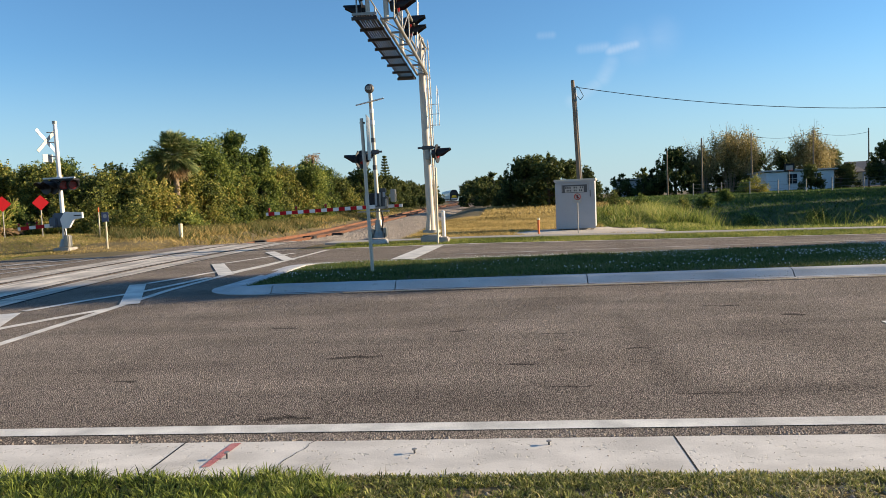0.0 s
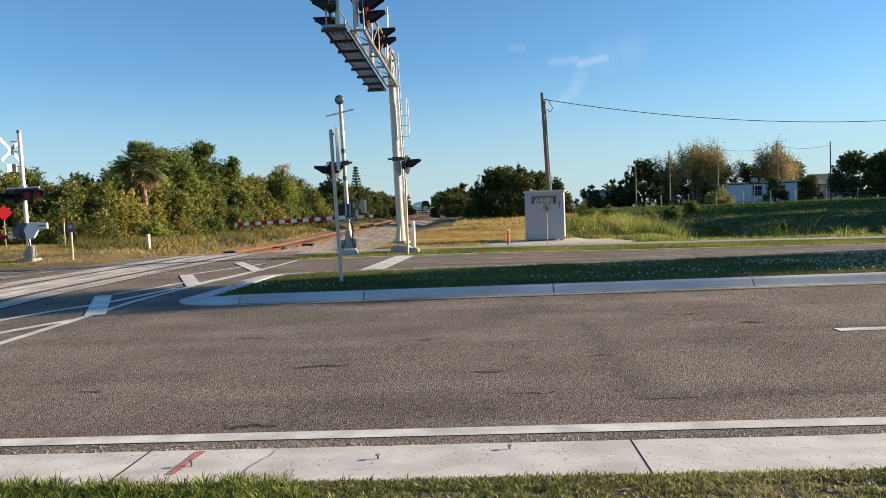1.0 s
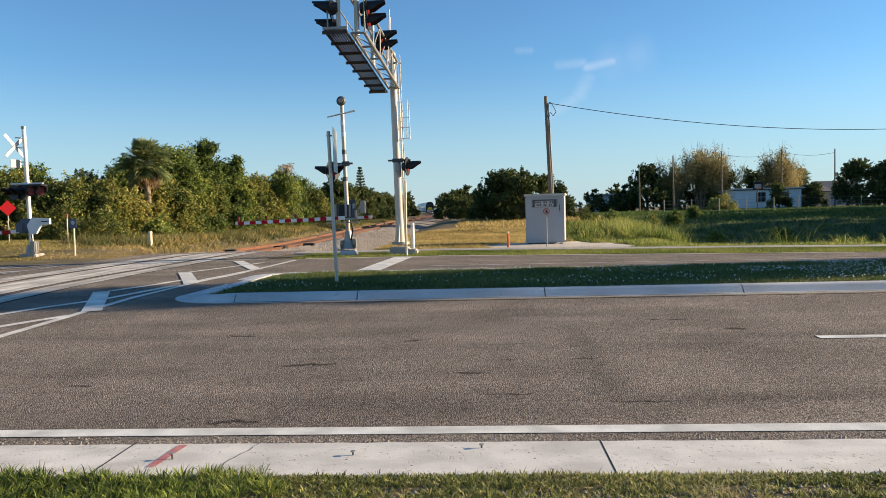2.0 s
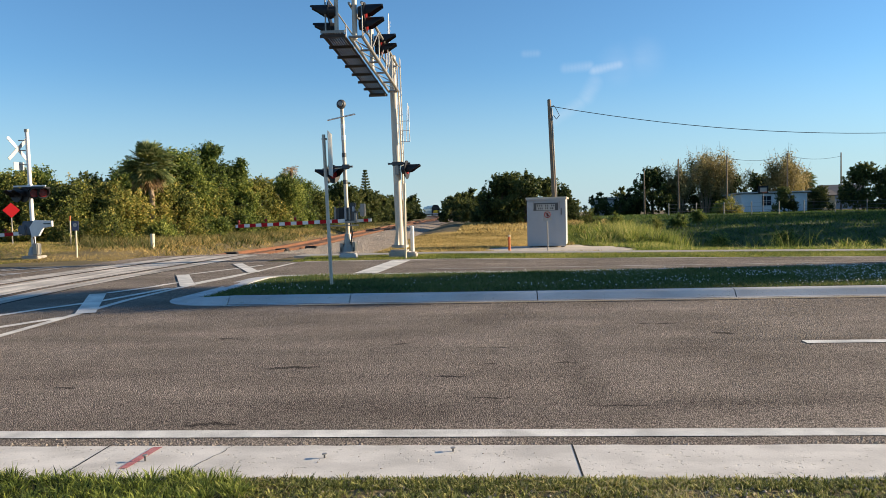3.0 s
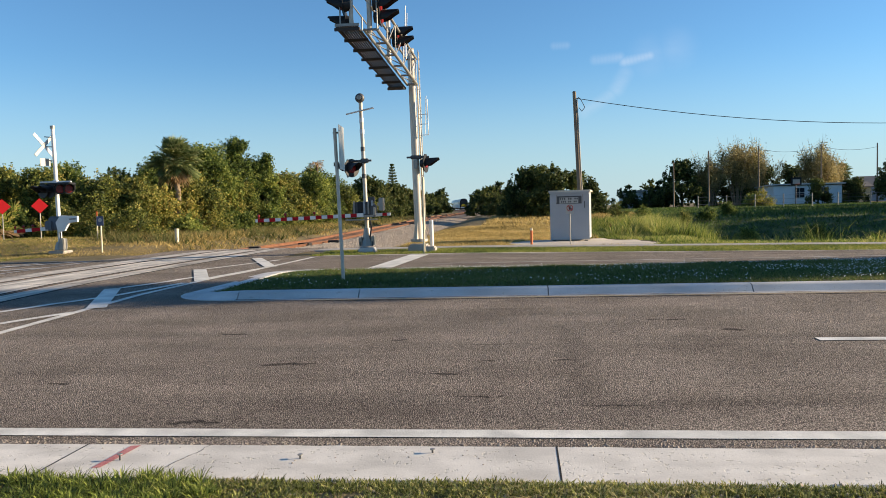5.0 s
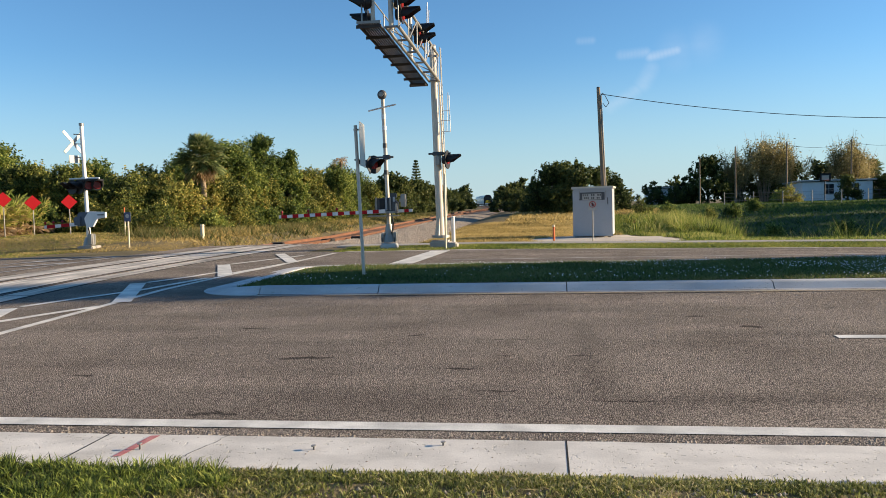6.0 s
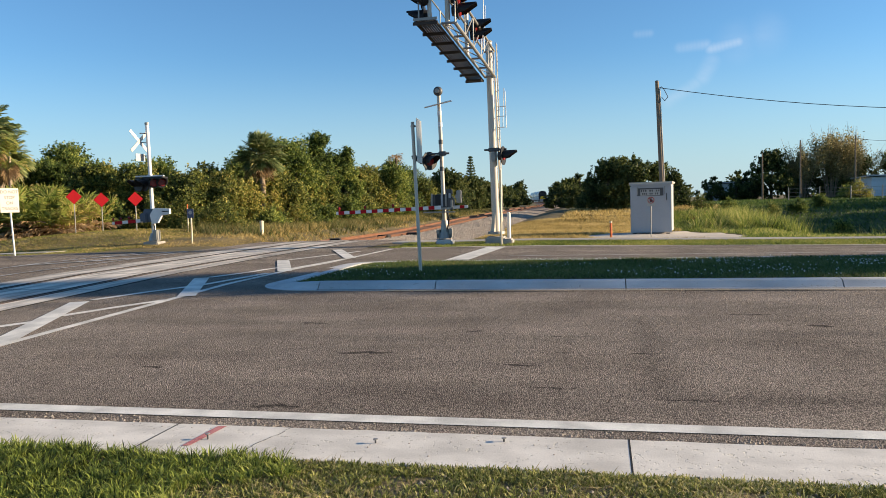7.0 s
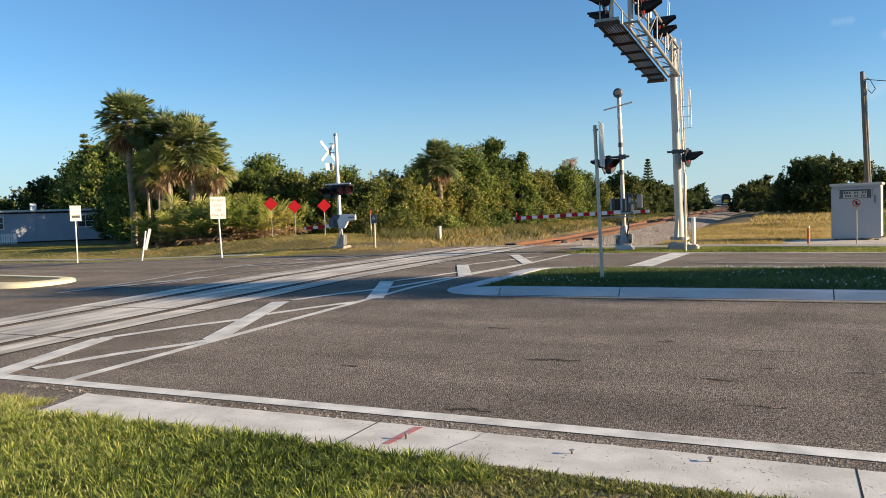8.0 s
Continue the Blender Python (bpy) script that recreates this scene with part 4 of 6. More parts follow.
def far_signal():
    s = thing("gate_signal", (-16.98, 26.3, 0.2), "white mast crossing signal with crossbuck and short gate arm", "crossing signal", "crossing signals")
    part("foundation", Build().box((0, 0, 0.06), (0.62, 0.6, 0.24), bevel=0.03), M_FOOTING, s, "grey concrete footing")
    part("base_casting", Build().tube((0, 0, 0.2), (0, 0, 0.5), 0.22, 0.13, 10).box((0.16, -0.08, 0.42), (0.2, 0.26, 0.42), bevel=0.03), M_GALV, s)
    part("mast", Build().tube((0, 0, 0.45), (-0.07, 0, 4.62), 0.075, 0.068, 16), M_WHITE, s, "white painted mast")
    part("mast_cap", Build().tube((-0.07, 0, 4.62), (-0.07, 0, 4.72), 0.085, 0.085, 12), M_GALV, s)
    # crossbuck, turned well away from the road edge
    q = Matrix.Translation((-0.34, -0.12, 4.02)) @ Matrix.Rotation(radians(72), 4, 'Z')
    cb = part("crossbuck", Build().box((0, 0, 0), (0.115, 0.02, 1.1), Matrix.Rotation(radians(45), 3, 'Y')), M_SIGNWHITE, s, "white crossbuck sign")
    cb.matrix_local = q
    b2 = part("crossbuck_blade", Build().box((0, 0.024, 0), (0.115, 0.02, 1.1), Matrix.Rotation(radians(-45), 3, 'Y')), M_WHITE, cb)
    part("track_plate", Build().box((0, 0, -0.62), (0.42, 0.02, 0.28), bevel=0.006), M_SIGNWHITE, cb, "small white plate under the crossbuck")
    for z in (3.45, 3.95, 4.3):
        part("sign_bracket", Build().tube((-0.06, 0, z), (-0.34, -0.1, z + 0.02), 0.018, n=8), M_GALV, s)
    part("crossarm", Build().tube((-0.62, -0.06, 2.68), (0.58, -0.06, 2.68), 0.03, n=10).box((-0.03, -0.03, 2.66), (0.2, 0.16, 0.16), bevel=0.02), M_WHITE, s)
    for x in (-0.50, -0.22):
        signal_head(s, (x, -0.10, 2.38), (-0.3, -0.95), lens=False, size=0.27)
    for x in (0.18, 0.52):
        signal_head(s, (x, -0.14, 2.42), (0.62, -0.78), size=0.2)
    part("hood", Build().box((0.36, -0.24, 2.60), (0.78, 0.42, 0.07), bevel=0.02).box((0.36, -0.06, 2.5), (0.74, 0.05, 0.26), bevel=0.015), M_BLACK, s, "flat black hood over the lamps")
    mech = part("gate_mechanism", Build().box((0.02, -0.12, 1.18), (0.5, 0.42, 0.5), bevel=0.05).box((-0.18, -0.3, 1.1), (0.3, 0.2, 0.36), bevel=0.04), M_MOTOR, s, "dark blue-grey gate motor housing")
    part("counterweight_arm", Build().prism([(0.2, 0.86), (0.45, 0.9), (0.62, 1.18), (0.95, 1.22), (0.95, 1.42), (0.3, 1.46), (0.12, 1.2)], 0.1, Matrix.Translation((0, -0.36, 0))), M_WHITE, s, "pale grey counterweight arm")
    part("slot", Build().box((0.78, -0.415, 1.32), (0.26, 0.01, 0.035)), M_BLACK, s)
    gate_arm(s, (-0.2, -0.36, 1.0), (-1.42, -0.5, 0.92), 2, 0.13)
    part("conduit", Build().path([(0.05, -0.08, 0.95), (0.12, -0.14, 0.7), (0.08, -0.12, 0.45)], 0.025, 8), M_BLACK, s)
    return s


far_signal()


# ---- cantilever signal bridge ----
def cantilever():
    c = thing("signal_cantilever", (-3.42, 23.84, 0.2), "tall aluminium cantilever signal with walkway over the road", "signal cantilever")
    part("foundation", Build().box((0.02, 0, 0.06), (0.62, 0.66, 0.36), bevel=0.05), M_FOOTING, c, "concrete footing")
    part("footing_step", Build().box((0.36, -0.1, 0.02), (0.42, 0.6, 0.3), bevel=0.04), M_FOOTING, c)
    part("mast", Build().tube((0.03, 0, 0.3), (-0.08, 0, 6.3), 0.128, 0.108, 24), M_MAST, c, "thick cream-lit aluminium mast")
    part("mast_cap", Build().tube((-0.08, 0, 6.28), (-0.08, 0, 6.33), 0.12, 0.09, 20), M_GALV, c)
    part("base_flange", Build().tube((0.03, 0, 0.32), (0.03, 0, 0.40), 0.28, 0.28, 16), M_GALV, c)
    for a in (20, 140, 260):
        dx, dy = math.cos(radians(a)), math.sin(radians(a))
        part("gusset", Build().prism([(0.13, 0.38), (0.27, 0.38), (0.14, 0.95)], 0.03, Matrix.Translation((0.03, 0, 0)) @ Matrix.Rotation(radians(a), 4, 'Z')), M_MAST, c)
    part("rear_mast", Build().tube((0.19, 0.20, 0.3), (0.08, 0.2, 5.2), 0.032, 0.03, 12), M_MAST, c)
    lad = part("ladder", Build().tube((0.25, -0.02, 1.0), (0.15, -0.02, 6.25), 0.012, n=8).tube((0.22, 0.22, 1.0), (0.14, 0.22, 6.25), 0.012, n=8), M_GALV, c, "galvanised access ladder")
    for i in range(17):
        z = 1.2 + 0.3 * i
        x = 0.25 - 0.08 * (z - 1) / 5.4
        part("rung", Build().tube((x, -0.02, z), (x - 0.02, 0.22, z), 0.01, n=6), M_GALV, lad)
    cage = part("ladder_guard", Build().tube((0.42, -0.02, 3.62), (0.40, -0.02, 4.75), 0.013, n=6).tube((0.30, 0.05, 3.62), (0.36, 0.05, 4.85), 0.010, n=6), M_WHITE, c, "pale ladder guard")
    for z in (3.64, 3.98, 4.28):
        part("guard_bar", Build().tube((0.14, 0.0, z), (0.42, -0.02, z), 0.011, n=6), M_WHITE, cage)
    part("crossarm", Build().tube((-0.28, -0.1, 2.95), (0.42, -0.1, 2.95), 0.03, n=10).box((0.02, -0.08, 2.95), (0.36, 0.12, 0.12), bevel=0.02), M_DKSTEEL, c)
    signal_head(c, (0.32, -0.16, 2.75), (0.985, -0.17))
    part("signal_box", Build().box((0.02, -0.19, 2.72), (0.13, 0.1, 0.28), bevel=0.02), M_GALV, c)

    # the arm rises a little towards its outer end, over the road
    def P(u, off, h):
        """u along the arm (0 mast, 1 end), off across (negative left), h above its floor."""
        y = -0.1 - 6.05 * u
        x = -0.05 - 0.06 * u + off
        return Vector((x, y, 5.22 + 0.26 * u + h))

    for off, h, r in ((0.14, 0.0, 0.042), (-0.16, 0.0, 0.036), (0.14, 0.78, 0.036), (-0.16, 0.78, 0.03)):
        part("chord", Build().tube(P(-0.02, off, h), P(1.0, off, h), r, n=12), M_GALV, c)
    for i in range(6):
        u = i / 5
        part("strut", Build().tube(P(u, -0.16, 0), P(u, 0.14, 0), 0.028, n=8), M_GALV, c)
        part("strut", Build().tube(P(u, 0.14, 0), P(u, 0.14, 0.78), 0.016, n=8), M_GALV, c)
        if i < 5:
            v = (i + 1) / 5
            part("diagonal", Build().tube(P(u, 0.14, 0.78), P(v, 0.14, 0), 0.017, n=8), M_GALV, c)
            part("diagonal", Build().tube(P(u, 0.14, 0), P(v, -0.16, 0), 0.014, n=8), M_GALV, c)
    walk_way = part("walkway", Build().tube(P(0.0, -0.24, -0.09), P(1.06, -0.24, -0.03), 0.028, n=8).tube(P(0.0, -0.66, -0.09), P(1.06, -0.72, -0.03), 0.028, n=8), M_GRATE, c, "dark steel grated walkway")
    for i in range(8):
        off = -0.28 - 0.058 * i
        part("grating_bar", Build().box((P(0, off, -0.06) + P(1.06, off, 0)) / 2, (0.032, (P(1.06, off, 0) - P(0, off, -0.06)).length, 0.03), (P(1.06, off, 0) - P(0, off, -0.06)).to_track_quat('Y', 'Z').to_matrix()), M_GRATE, walk_way)
    for i in range(8):
        u = 1.06 * i / 7
        part("bearer", Build().box(P(u, -0.48, -0.13 + 0.06 * u), (0.58, 0.04, 0.07)), M_GRATE, walk_way)
    part("landing", Build().box(P(0.03, -0.46, -0.15), (0.48, 0.34, 0.06), bevel=0.01), M_GRATE, walk_way)
    for i in range(5):
        u = 0.22 + 0.195 * i
        part("rail_post", Build().tube(P(u, -0.72, 0), P(u, -0.72, 1.0), 0.018, n=8), M_GALV, walk_way)
    for h in (0.55, 1.0):
        part("handrail", Build().tube(P(0.2, -0.72, h), P(1, -0.72, h), 0.018, n=8), M_GALV, walk_way)
    part("toe_plate", Build().box(P(1.06, -0.48, 0.03), (0.56, 0.03, 0.06)), M_GALV, walk_way)
    for u, off, hs in ((0.985, -0.62, (0.62, 0.30)),):
        part("head_post", Build().tube(P(u, off + 0.14, 0), P(u, off + 0.14, 1.1), 0.05, n=12), M_MAST, c)
        for k, h in enumerate(hs):
            signal_head(c, P(u - 0.05 * k, off - 0.03 - 0.02 * k, h), (-0.995, -0.05), size=0.24)
    for u, off, hs in ((0.97, 0.02, (0.62, 0.36)), (0.46, -0.1, (0.80, 0.58))):
        part("head_post", Build().tube(P(u, off - 0.09, 0), P(u, off - 0.09, 1.15), 0.06, n=12), M_MAST, c, "pale pipe bracket of the signal heads")
        for k, h in enumerate(hs):
            signal_head(c, P(u - 0.02 * k, off + 0.16, h), (0.995, -0.02), size=0.22)
    part("whip", Build().tube(P(0.42, 0.2, 0.2), P(0.42, 0.26, 1.6), 0.014, n=6).tube(P(0.38, 0.2, 0.2), P(0.36, 0.24, 1.5), 0.014, n=6), M_WHITE, c)
    return c


cantilever()


# ---- signs and posts ----
def flat_text(words, size, mat, parent, at, rot, name="lettering", label=""):
    cu = bpy.data.curves.new(name, 'FONT')
    cu.body, cu.size, cu.align_x, cu.align_y = words, size, 'CENTER', 'CENTER'
    cu.extrude = 0.001
    ob = new(name, cu)
    dg = bpy.context.evaluated_depsgraph_get()
    me = bpy.data.meshes.new_from_object(ob.evaluated_get(dg))
    bpy.data.objects.remove(ob)
    me.materials.clear()
    me.materials.append(mat)
    o = new(name, me)
    o.parent = parent
    o.matrix_local = Matrix.Translation(at) @ rot
    return tagged(o, label)


UPRIGHT = Matrix.Rotation(radians(90), 4, 'X')


def median_sign():
    s = thing("sign_post", (-3.45, 13.87, 0.34), "pale metal sign post with sign turned edge-on in the median", "sign")
    part("post", Build().tube((0, 0, -0.22), (-0.075, 0, 2.68), 0.032, n=12), M_MAST, s)
    plate = part("plate", Build().box((0, 0, 0), (0.62, 0.006, 0.80), bevel=0.002), M_SIGNWHITE, s, "white sign plate")
    plate.matrix_local = pose(0.02, 0.10, 2.33, 0, 0, 95)
    for z in (2.05, 2.6):
        part("bracket", Build().box((-0.065, 0.01, z), (0.09, 0.04, 0.03)), M_DKSTEEL, s)
    return s


median_sign()


def worded_sign(name, at, lines, w, h, top, label, mat, rz, lean=0.0, size=0.11):
    s = thing(name, at, label, "sign", rz=rz)
    part("post", Build().tube((lean, 0.02, -0.1), (0, 0.02, top - 0.05), 0.028, n=10), M_WHITE, s)
    plate = part("plate", Build().box((0, -0.015, top - h / 2), (w, 0.008, h), bevel=0.003), mat, s)
    step = h / (len(lines) + 0.4)
    for i, t in enumerate(lines):
        z = top - step * (i + 0.7)
        if t:
            flat_text(t, size, M_INK, plate, (0, -0.0205, z), UPRIGHT, label="black sign lettering")
        else:
            part("text_bar", Build().box((0, -0.0205, z), (w * 0.72, 0.003, step * 0.4)), M_INK, plate)
    return s


worded_sign("track_sign", (-19.25, 21.7, 0.0), ("DO NOT", "STOP", "ON", "TRACKS"), 0.62, 0.80, 2.42, "white do-not-stop-on-tracks sign on a thin white post", M_SIGNWHITE, 70, 0.1, 0.145)
worded_sign("small_sign", (-26.4, 21.5, 0.0), ("", ""), 0.5, 0.62, 2.35, "small faded tan and white sign on a white post", M_SIGNWHITE, 86)
band = new("sign_band", mesh_of("sign_band", Build().box((0, -0.021, 2.12), (0.46, 0.003, 0.32)), M_SIGNTAN))
band.parent = bpy.data.objects["small_sign"]

lean = thing("leaning_board", (-23.2, 21.9, 0.0), "weathered white board leaning on a crooked stake in the grass", "board", rz=35)
part("stake", Build().tube((-0.12, 0, -0.1), (0.10, 0, 1.25), 0.03, n=8), M_WHITE, lean)
part("board", Build().box((0.16, 0, 0.92), (0.11, 0.03, 0.85), Matrix.Rotation(radians(14), 3, 'Y'), bevel=0.008), M_WHITE, lean)

blue = thing("blue_sign", (-15.5, 26.5, 0.2), "small dark blue sign on a pale wooden post", "sign")
part("post", Build().tube((0, 0, -0.1), (0, 0, 1.2), 0.03, n=8), M_CREAM, blue)
part("plate", Build().box((0, -0.04, 1.22), (0.26, 0.012, 0.34), bevel=0.01), M_BLUE, blue)
part("symbol", Build().tube((0, -0.05, 1.25), (0, -0.047, 1.25), 0.075, n=16), M_SIGNWHITE, blue)

for at, h, lab, mat, r in (((-14.75, 31.0, 0.15), 0.78, "cream marker post beside the dry grass", M_CREAM, 0.085),):
    p = thing("marker_post", at, lab, "post")
    part("shaft", Build().tube((0, 0, -0.1), (0, 0, h), r, r * 0.95, 12), mat, p)
    part("cap", Build().tube((0, 0, h), (0, 0, h + 0.07), r * 1.15, r * 0.9, 12), mat, p)
stake = thing("stake", (-18.6, 31.5, 0.45), "thin orange survey stake in the undergrowth", "stake")
part("shaft", Build().box((0, 0, 0.6), (0.04, 0.04, 1.3), bevel=0.005), M_CREAM, stake)
part("tip", Build().box((0, 0, 1.28), (0.046, 0.046, 0.2), bevel=0.005), M_ORANGE, stake)
tube = thing("marker_post", (-3.05, 24.3, 0.2), "white plastic marker post beside the cantilever footing", "post")
part("shaft", Build().tube((0, 0, -0.1), (0, 0, 0.95), 0.065, 0.06, 14), M_WHITE, tube)
part("cap", Build().ball((0, 0, 0.95), 0.062, (1, 1, 0.6), 14, 8), M_WHITE, tube)
edge = thing("sign_post", (-3.1, 22.75, 0.18), "thin cream sign post with a plate turned edge-on", "sign")
part("post", Build().tube((0, 0, -0.1), (0.02, 0, 2.3), 0.03, n=10), M_CREAM, edge)
part("plate", Build().box((0.03, 0.1, 2.0), (0.006, 0.3, 0.45)), M_SIGNWHITE, edge)
orange = thing("marker_post", (0.22, 31.5, -0.05), "orange marker post in the dry grass", "post")
part("shaft", Build().tube((0, 0, -0.1), (0, 0, 0.62), 0.05, 0.045, 12), M_ORANGE, orange)
part("cap", Build().tube((0, 0, 0.6), (0, 0, 0.68), 0.055, 0.05, 12), M_CREAM, orange)

for i, (x, y, zc, zb) in enumerate(((-22.9, 29.5, 2.28, 0.6), (-21.9, 30.0, 2.12, 0.66), (-20.55, 30.5, 2.12, 0.66))):
    d = thing("diamond_marker", (x, y, zb), "red diamond end-of-road marker on a thin steel post", "sign", "red diamond markers", rz=34)
    part("post", Build().tube((0, 0.03, -0.15), (0, 0.03, zc - zb), 0.022, n=8), M_GALV, d)
    part("plate", Build().box((0, 0, zc - zb), (0.46, 0.008, 0.46), Matrix.Rotation(radians(45), 3, 'Y'), bevel=0.003), M_RED, d, "red reflective diamond")


# ---- signal cabinet ----
def cabinet():
    s = thing("signal_cabinet", (2.05, 34.6, -0.08), "grey sheet-metal signal cabinet on a shell pad", "cabinet", rz=-9)
    W, D, H = 1.74, 1.5, 2.26
    body = part("body", Build().box((0, 0, 0.08 + H / 2), (W - 0.06, D - 0.06, H - 0.16), bevel=0.015), M_BOXGREY, s)
    part("front_panel", Build().box((0, -D / 2 + 0.02, 0.08 + (H - 0.2) / 2), (W - 0.03, 0.03, H - 0.26), bevel=0.008), M_BOXGREY, s)
    part("roof", Build().box((0, 0, H - 0.02), (W + 0.08, D + 0.1, 0.09), bevel=0.02), M_MAST, s, "pale overhanging metal roof")
    part("roof_flashing", Build().box((0, -D / 2 - 0.035, H - 0.075), (W + 0.02, 0.03, 0.06), bevel=0.006), M_BOXGREY, s)
    for x in (-0.55, 0.58):
        part("hinge_strip", Build().box((x, -D / 2 - 0.005, H - 0.34), (0.03, 0.02, 0.34), bevel=0.004), M_GALV, s)
    label_plate = part("label_plate", Build().box((-0.02, -D / 2 - 0.003, H - 0.40), (1.10, 0.006, 0.34)), M_DKSTEEL, s, "dark band with a white notice")
    part("notice", Build().box((-0.02, -D / 2 - 0.009, H - 0.42), (0.82, 0.006, 0.26)), M_SIGNWHITE, label_plate)
    for z, w in ((H - 0.35, 0.72), (H - 0.475, 0.62)):
        n = 9
        for i in range(n):
            if i in (3, 6):
                continue
            part("text_bar", Build().box((-0.02 + w * (i / (n - 1) - 0.5), -D / 2 - 0.0135, z), (w / n * 0.66, 0.004, 0.075)), M_INK, label_plate)
    part("latch", Build().box((0.66, -D / 2 - 0.012, H - 0.62), (0.035, 0.03, 0.3), bevel=0.006), M_DKSTEEL, s)
    for x in (-0.7, 0.7):
        for y in (-0.6, 0.6):
            part("foot", Build().box((x, y, 0.04), (0.16, 0.16, 0.1), bevel=0.01), M_DKSTEEL, s)
    for z in (0.6, 1.4):
        part("side_vent", Build().box((-W / 2 - 0.005, 0.1, z), (0.03, 0.5, 0.3), bevel=0.006), M_DKSTEEL, s)
    return s


cabinet()
ban = thing("prohibition_sign", (1.72, 30.3, -0.03), "small white no-entry symbol sign on a thin post", "sign")
part("post", Build().tube((0, 0.02, -0.1), (0, 0.02, 1.5), 0.024, n=8), M_GALV, ban)
pl = part("plate", Build().box((0, 0, 1.42), (0.32, 0.006, 0.38), bevel=0.003), M_SIGNWHITE, ban)
ringb = Build()
for i in range(24):
    a0, a1 = radians(15 * i), radians(15 * i + 15)
    ringb.tube((0.115 * math.cos(a0), -0.006, 1.46 + 0.115 * math.sin(a0)), (0.115 * math.cos(a1), -0.006, 1.46 + 0.115 * math.sin(a1)), 0.013, n=5)
ringb.tube((-0.08, -0.006, 1.54), (0.08, -0.006, 1.38), 0.012, n=5)
part("ring", ringb, M_RED, pl, "red ring and slash")
part("figure", Build().box((0, -0.005, 1.46), (0.06, 0.004, 0.13)).box((0.02, -0.005, 1.44), (0.1, 0.004, 0.03)), M_INK, pl)


# ---- utility poles and wires ----
def utility_pole(x, y, top, lean_x=0.0, r=0.15, label="weathered wooden utility pole", arm=False):
    z0 = ground_z(x, y)
    s = thing("utility_pole", (x, y, z0), label, "utility pole", "utility poles")
    part("shaft", Build().tube((0, 0, -0.4), (lean_x, 0, top - z0), r, r * 0.7, 14), M_WOODPOLE, s)
    part("cap", Build().tube((lean_x, 0, top - z0), (lean_x, 0, top - z0 + 0.05), r * 0.75, r * 0.5, 12), M_DKSTEEL, s)
    if arm:
        part("riser_pipe", Build().tube((lean_x * 0.2 + r + 0.03, -0.03, 0.5), (lean_x + r, -0.03, top - z0 - 0.5), 0.05, n=8), M_GALV, s, "grey cable riser")
        part("weatherhead", Build().path([(lean_x + r, -0.03, top - z0 - 0.5), (lean_x + r + 0.1, -0.03, top - z0 - 0.35), (lean_x + r + 0.25, -0.03, top - z0 - 0.5), (lean_x + r + 0.5, -0.03, top - z0 - 1.0), (lean_x + r + 0.3, -0.03, top - z0 - 1.25), (lean_x + r + 0.12, -0.03, top - z0 - 1.0)], 0.02, 6), M_WIRE, s)
    return s


def wire(a, b, sag, label, r=0.02):
    a, b = Vector(a), Vector(b)
    pts = []
    for i in range(25):
        u = i / 24
        p = a.lerp(b, u)
        pts.append(p - Vector((0, 0, 4 * sag * u * (1 - u))))
    ob = new("cable", mesh_of("cable", Build().path(pts, r, 5), M_WIRE))
    return tagged(ob, label, "cable", "overhead cables")


utility_pole(3.72, 50, 8.85, -0.33, 0.16, "tall weathered wooden utility pole with a cable", True)
utility_pole(48, 58, 8.9)
wire((3.5, 50, 8.45), (48, 58, 8.4), 1.95, "black overhead cable sagging from the utility pole", 0.022)
for x, top in ((18.2, 6.4), (22.4, 7.7), (28.4, 8.1), (35.9, 8.2), (42.6, 8.1)):
    utility_pole(x, 92 + 0.1 * x, top, 0.0, 0.10, "slim grey utility pole far off beside the houses")
wire((35.9, 95.6, 7.9), (42.6, 96.3, 7.7), 0.4, "thin cable between far poles", 0.018)
wire((28.4, 94.8, 7.8), (35.9, 95.6, 7.9), 0.5, "thin cable between far poles", 0.018)


# ---- houses ----
def house(at, rz, L, D, H, label, wall, roof, rise, wins, over=0.35):
    s = thing("house", at, label, "house", "houses", rz=rz)
    part("wall", Build().prism([(-L / 2, -0.3), (L / 2, -0.3), (L / 2, H), (-L / 2, H)], D), wall, s)
    if rise:
        part("gable", Build().prism([(-D / 2, H), (D / 2, H), (0, H + rise)], L - 0.02, Matrix.Rotation(radians(90), 4, 'Z')), wall, s)
        for sgn in (-1, 1):
            a = math.atan2(rise, D / 2)
            ln = (D / 2 + over) / math.cos(a)
            part("roof", Build().box((0, sgn * (D / 4 + over / 2), H + rise / 2 + 0.05 - 0.5 * over * math.tan(a)), (L + 2 * over, ln, 0.12), Matrix.Rotation(-sgn * a, 3, 'X')), roof, s)
    else:
        part("roof", Build().box((0, 0, H + 0.08), (L + 2 * over, D + 2 * over, 0.16), Matrix.Rotation(radians(-2.0), 3, 'X'), bevel=0.03), roof, s)
    for x, z, w, h in wins:
        wn = part("window", Build().box((x, -D / 2 - 0.02, z), (w + 0.12, 0.06, h + 0.12), bevel=0.01), M_WHITE, s)
        for sx in (-1, 1):
            for sz in (-1, 1):
                part("pane", Build().box((x + sx * w / 4, -D / 2 - 0.045, z + sz * h / 4), (w / 2 - 0.05, 0.03, h / 2 - 0.05)), M_DARKGLASS, wn)
    for k in range(1, 5):
        part("siding_seam", Build().box((0, -D / 2 - 0.006, H * k / 5), (L - 0.02, 0.012, 0.02)), wall, s)
    return s


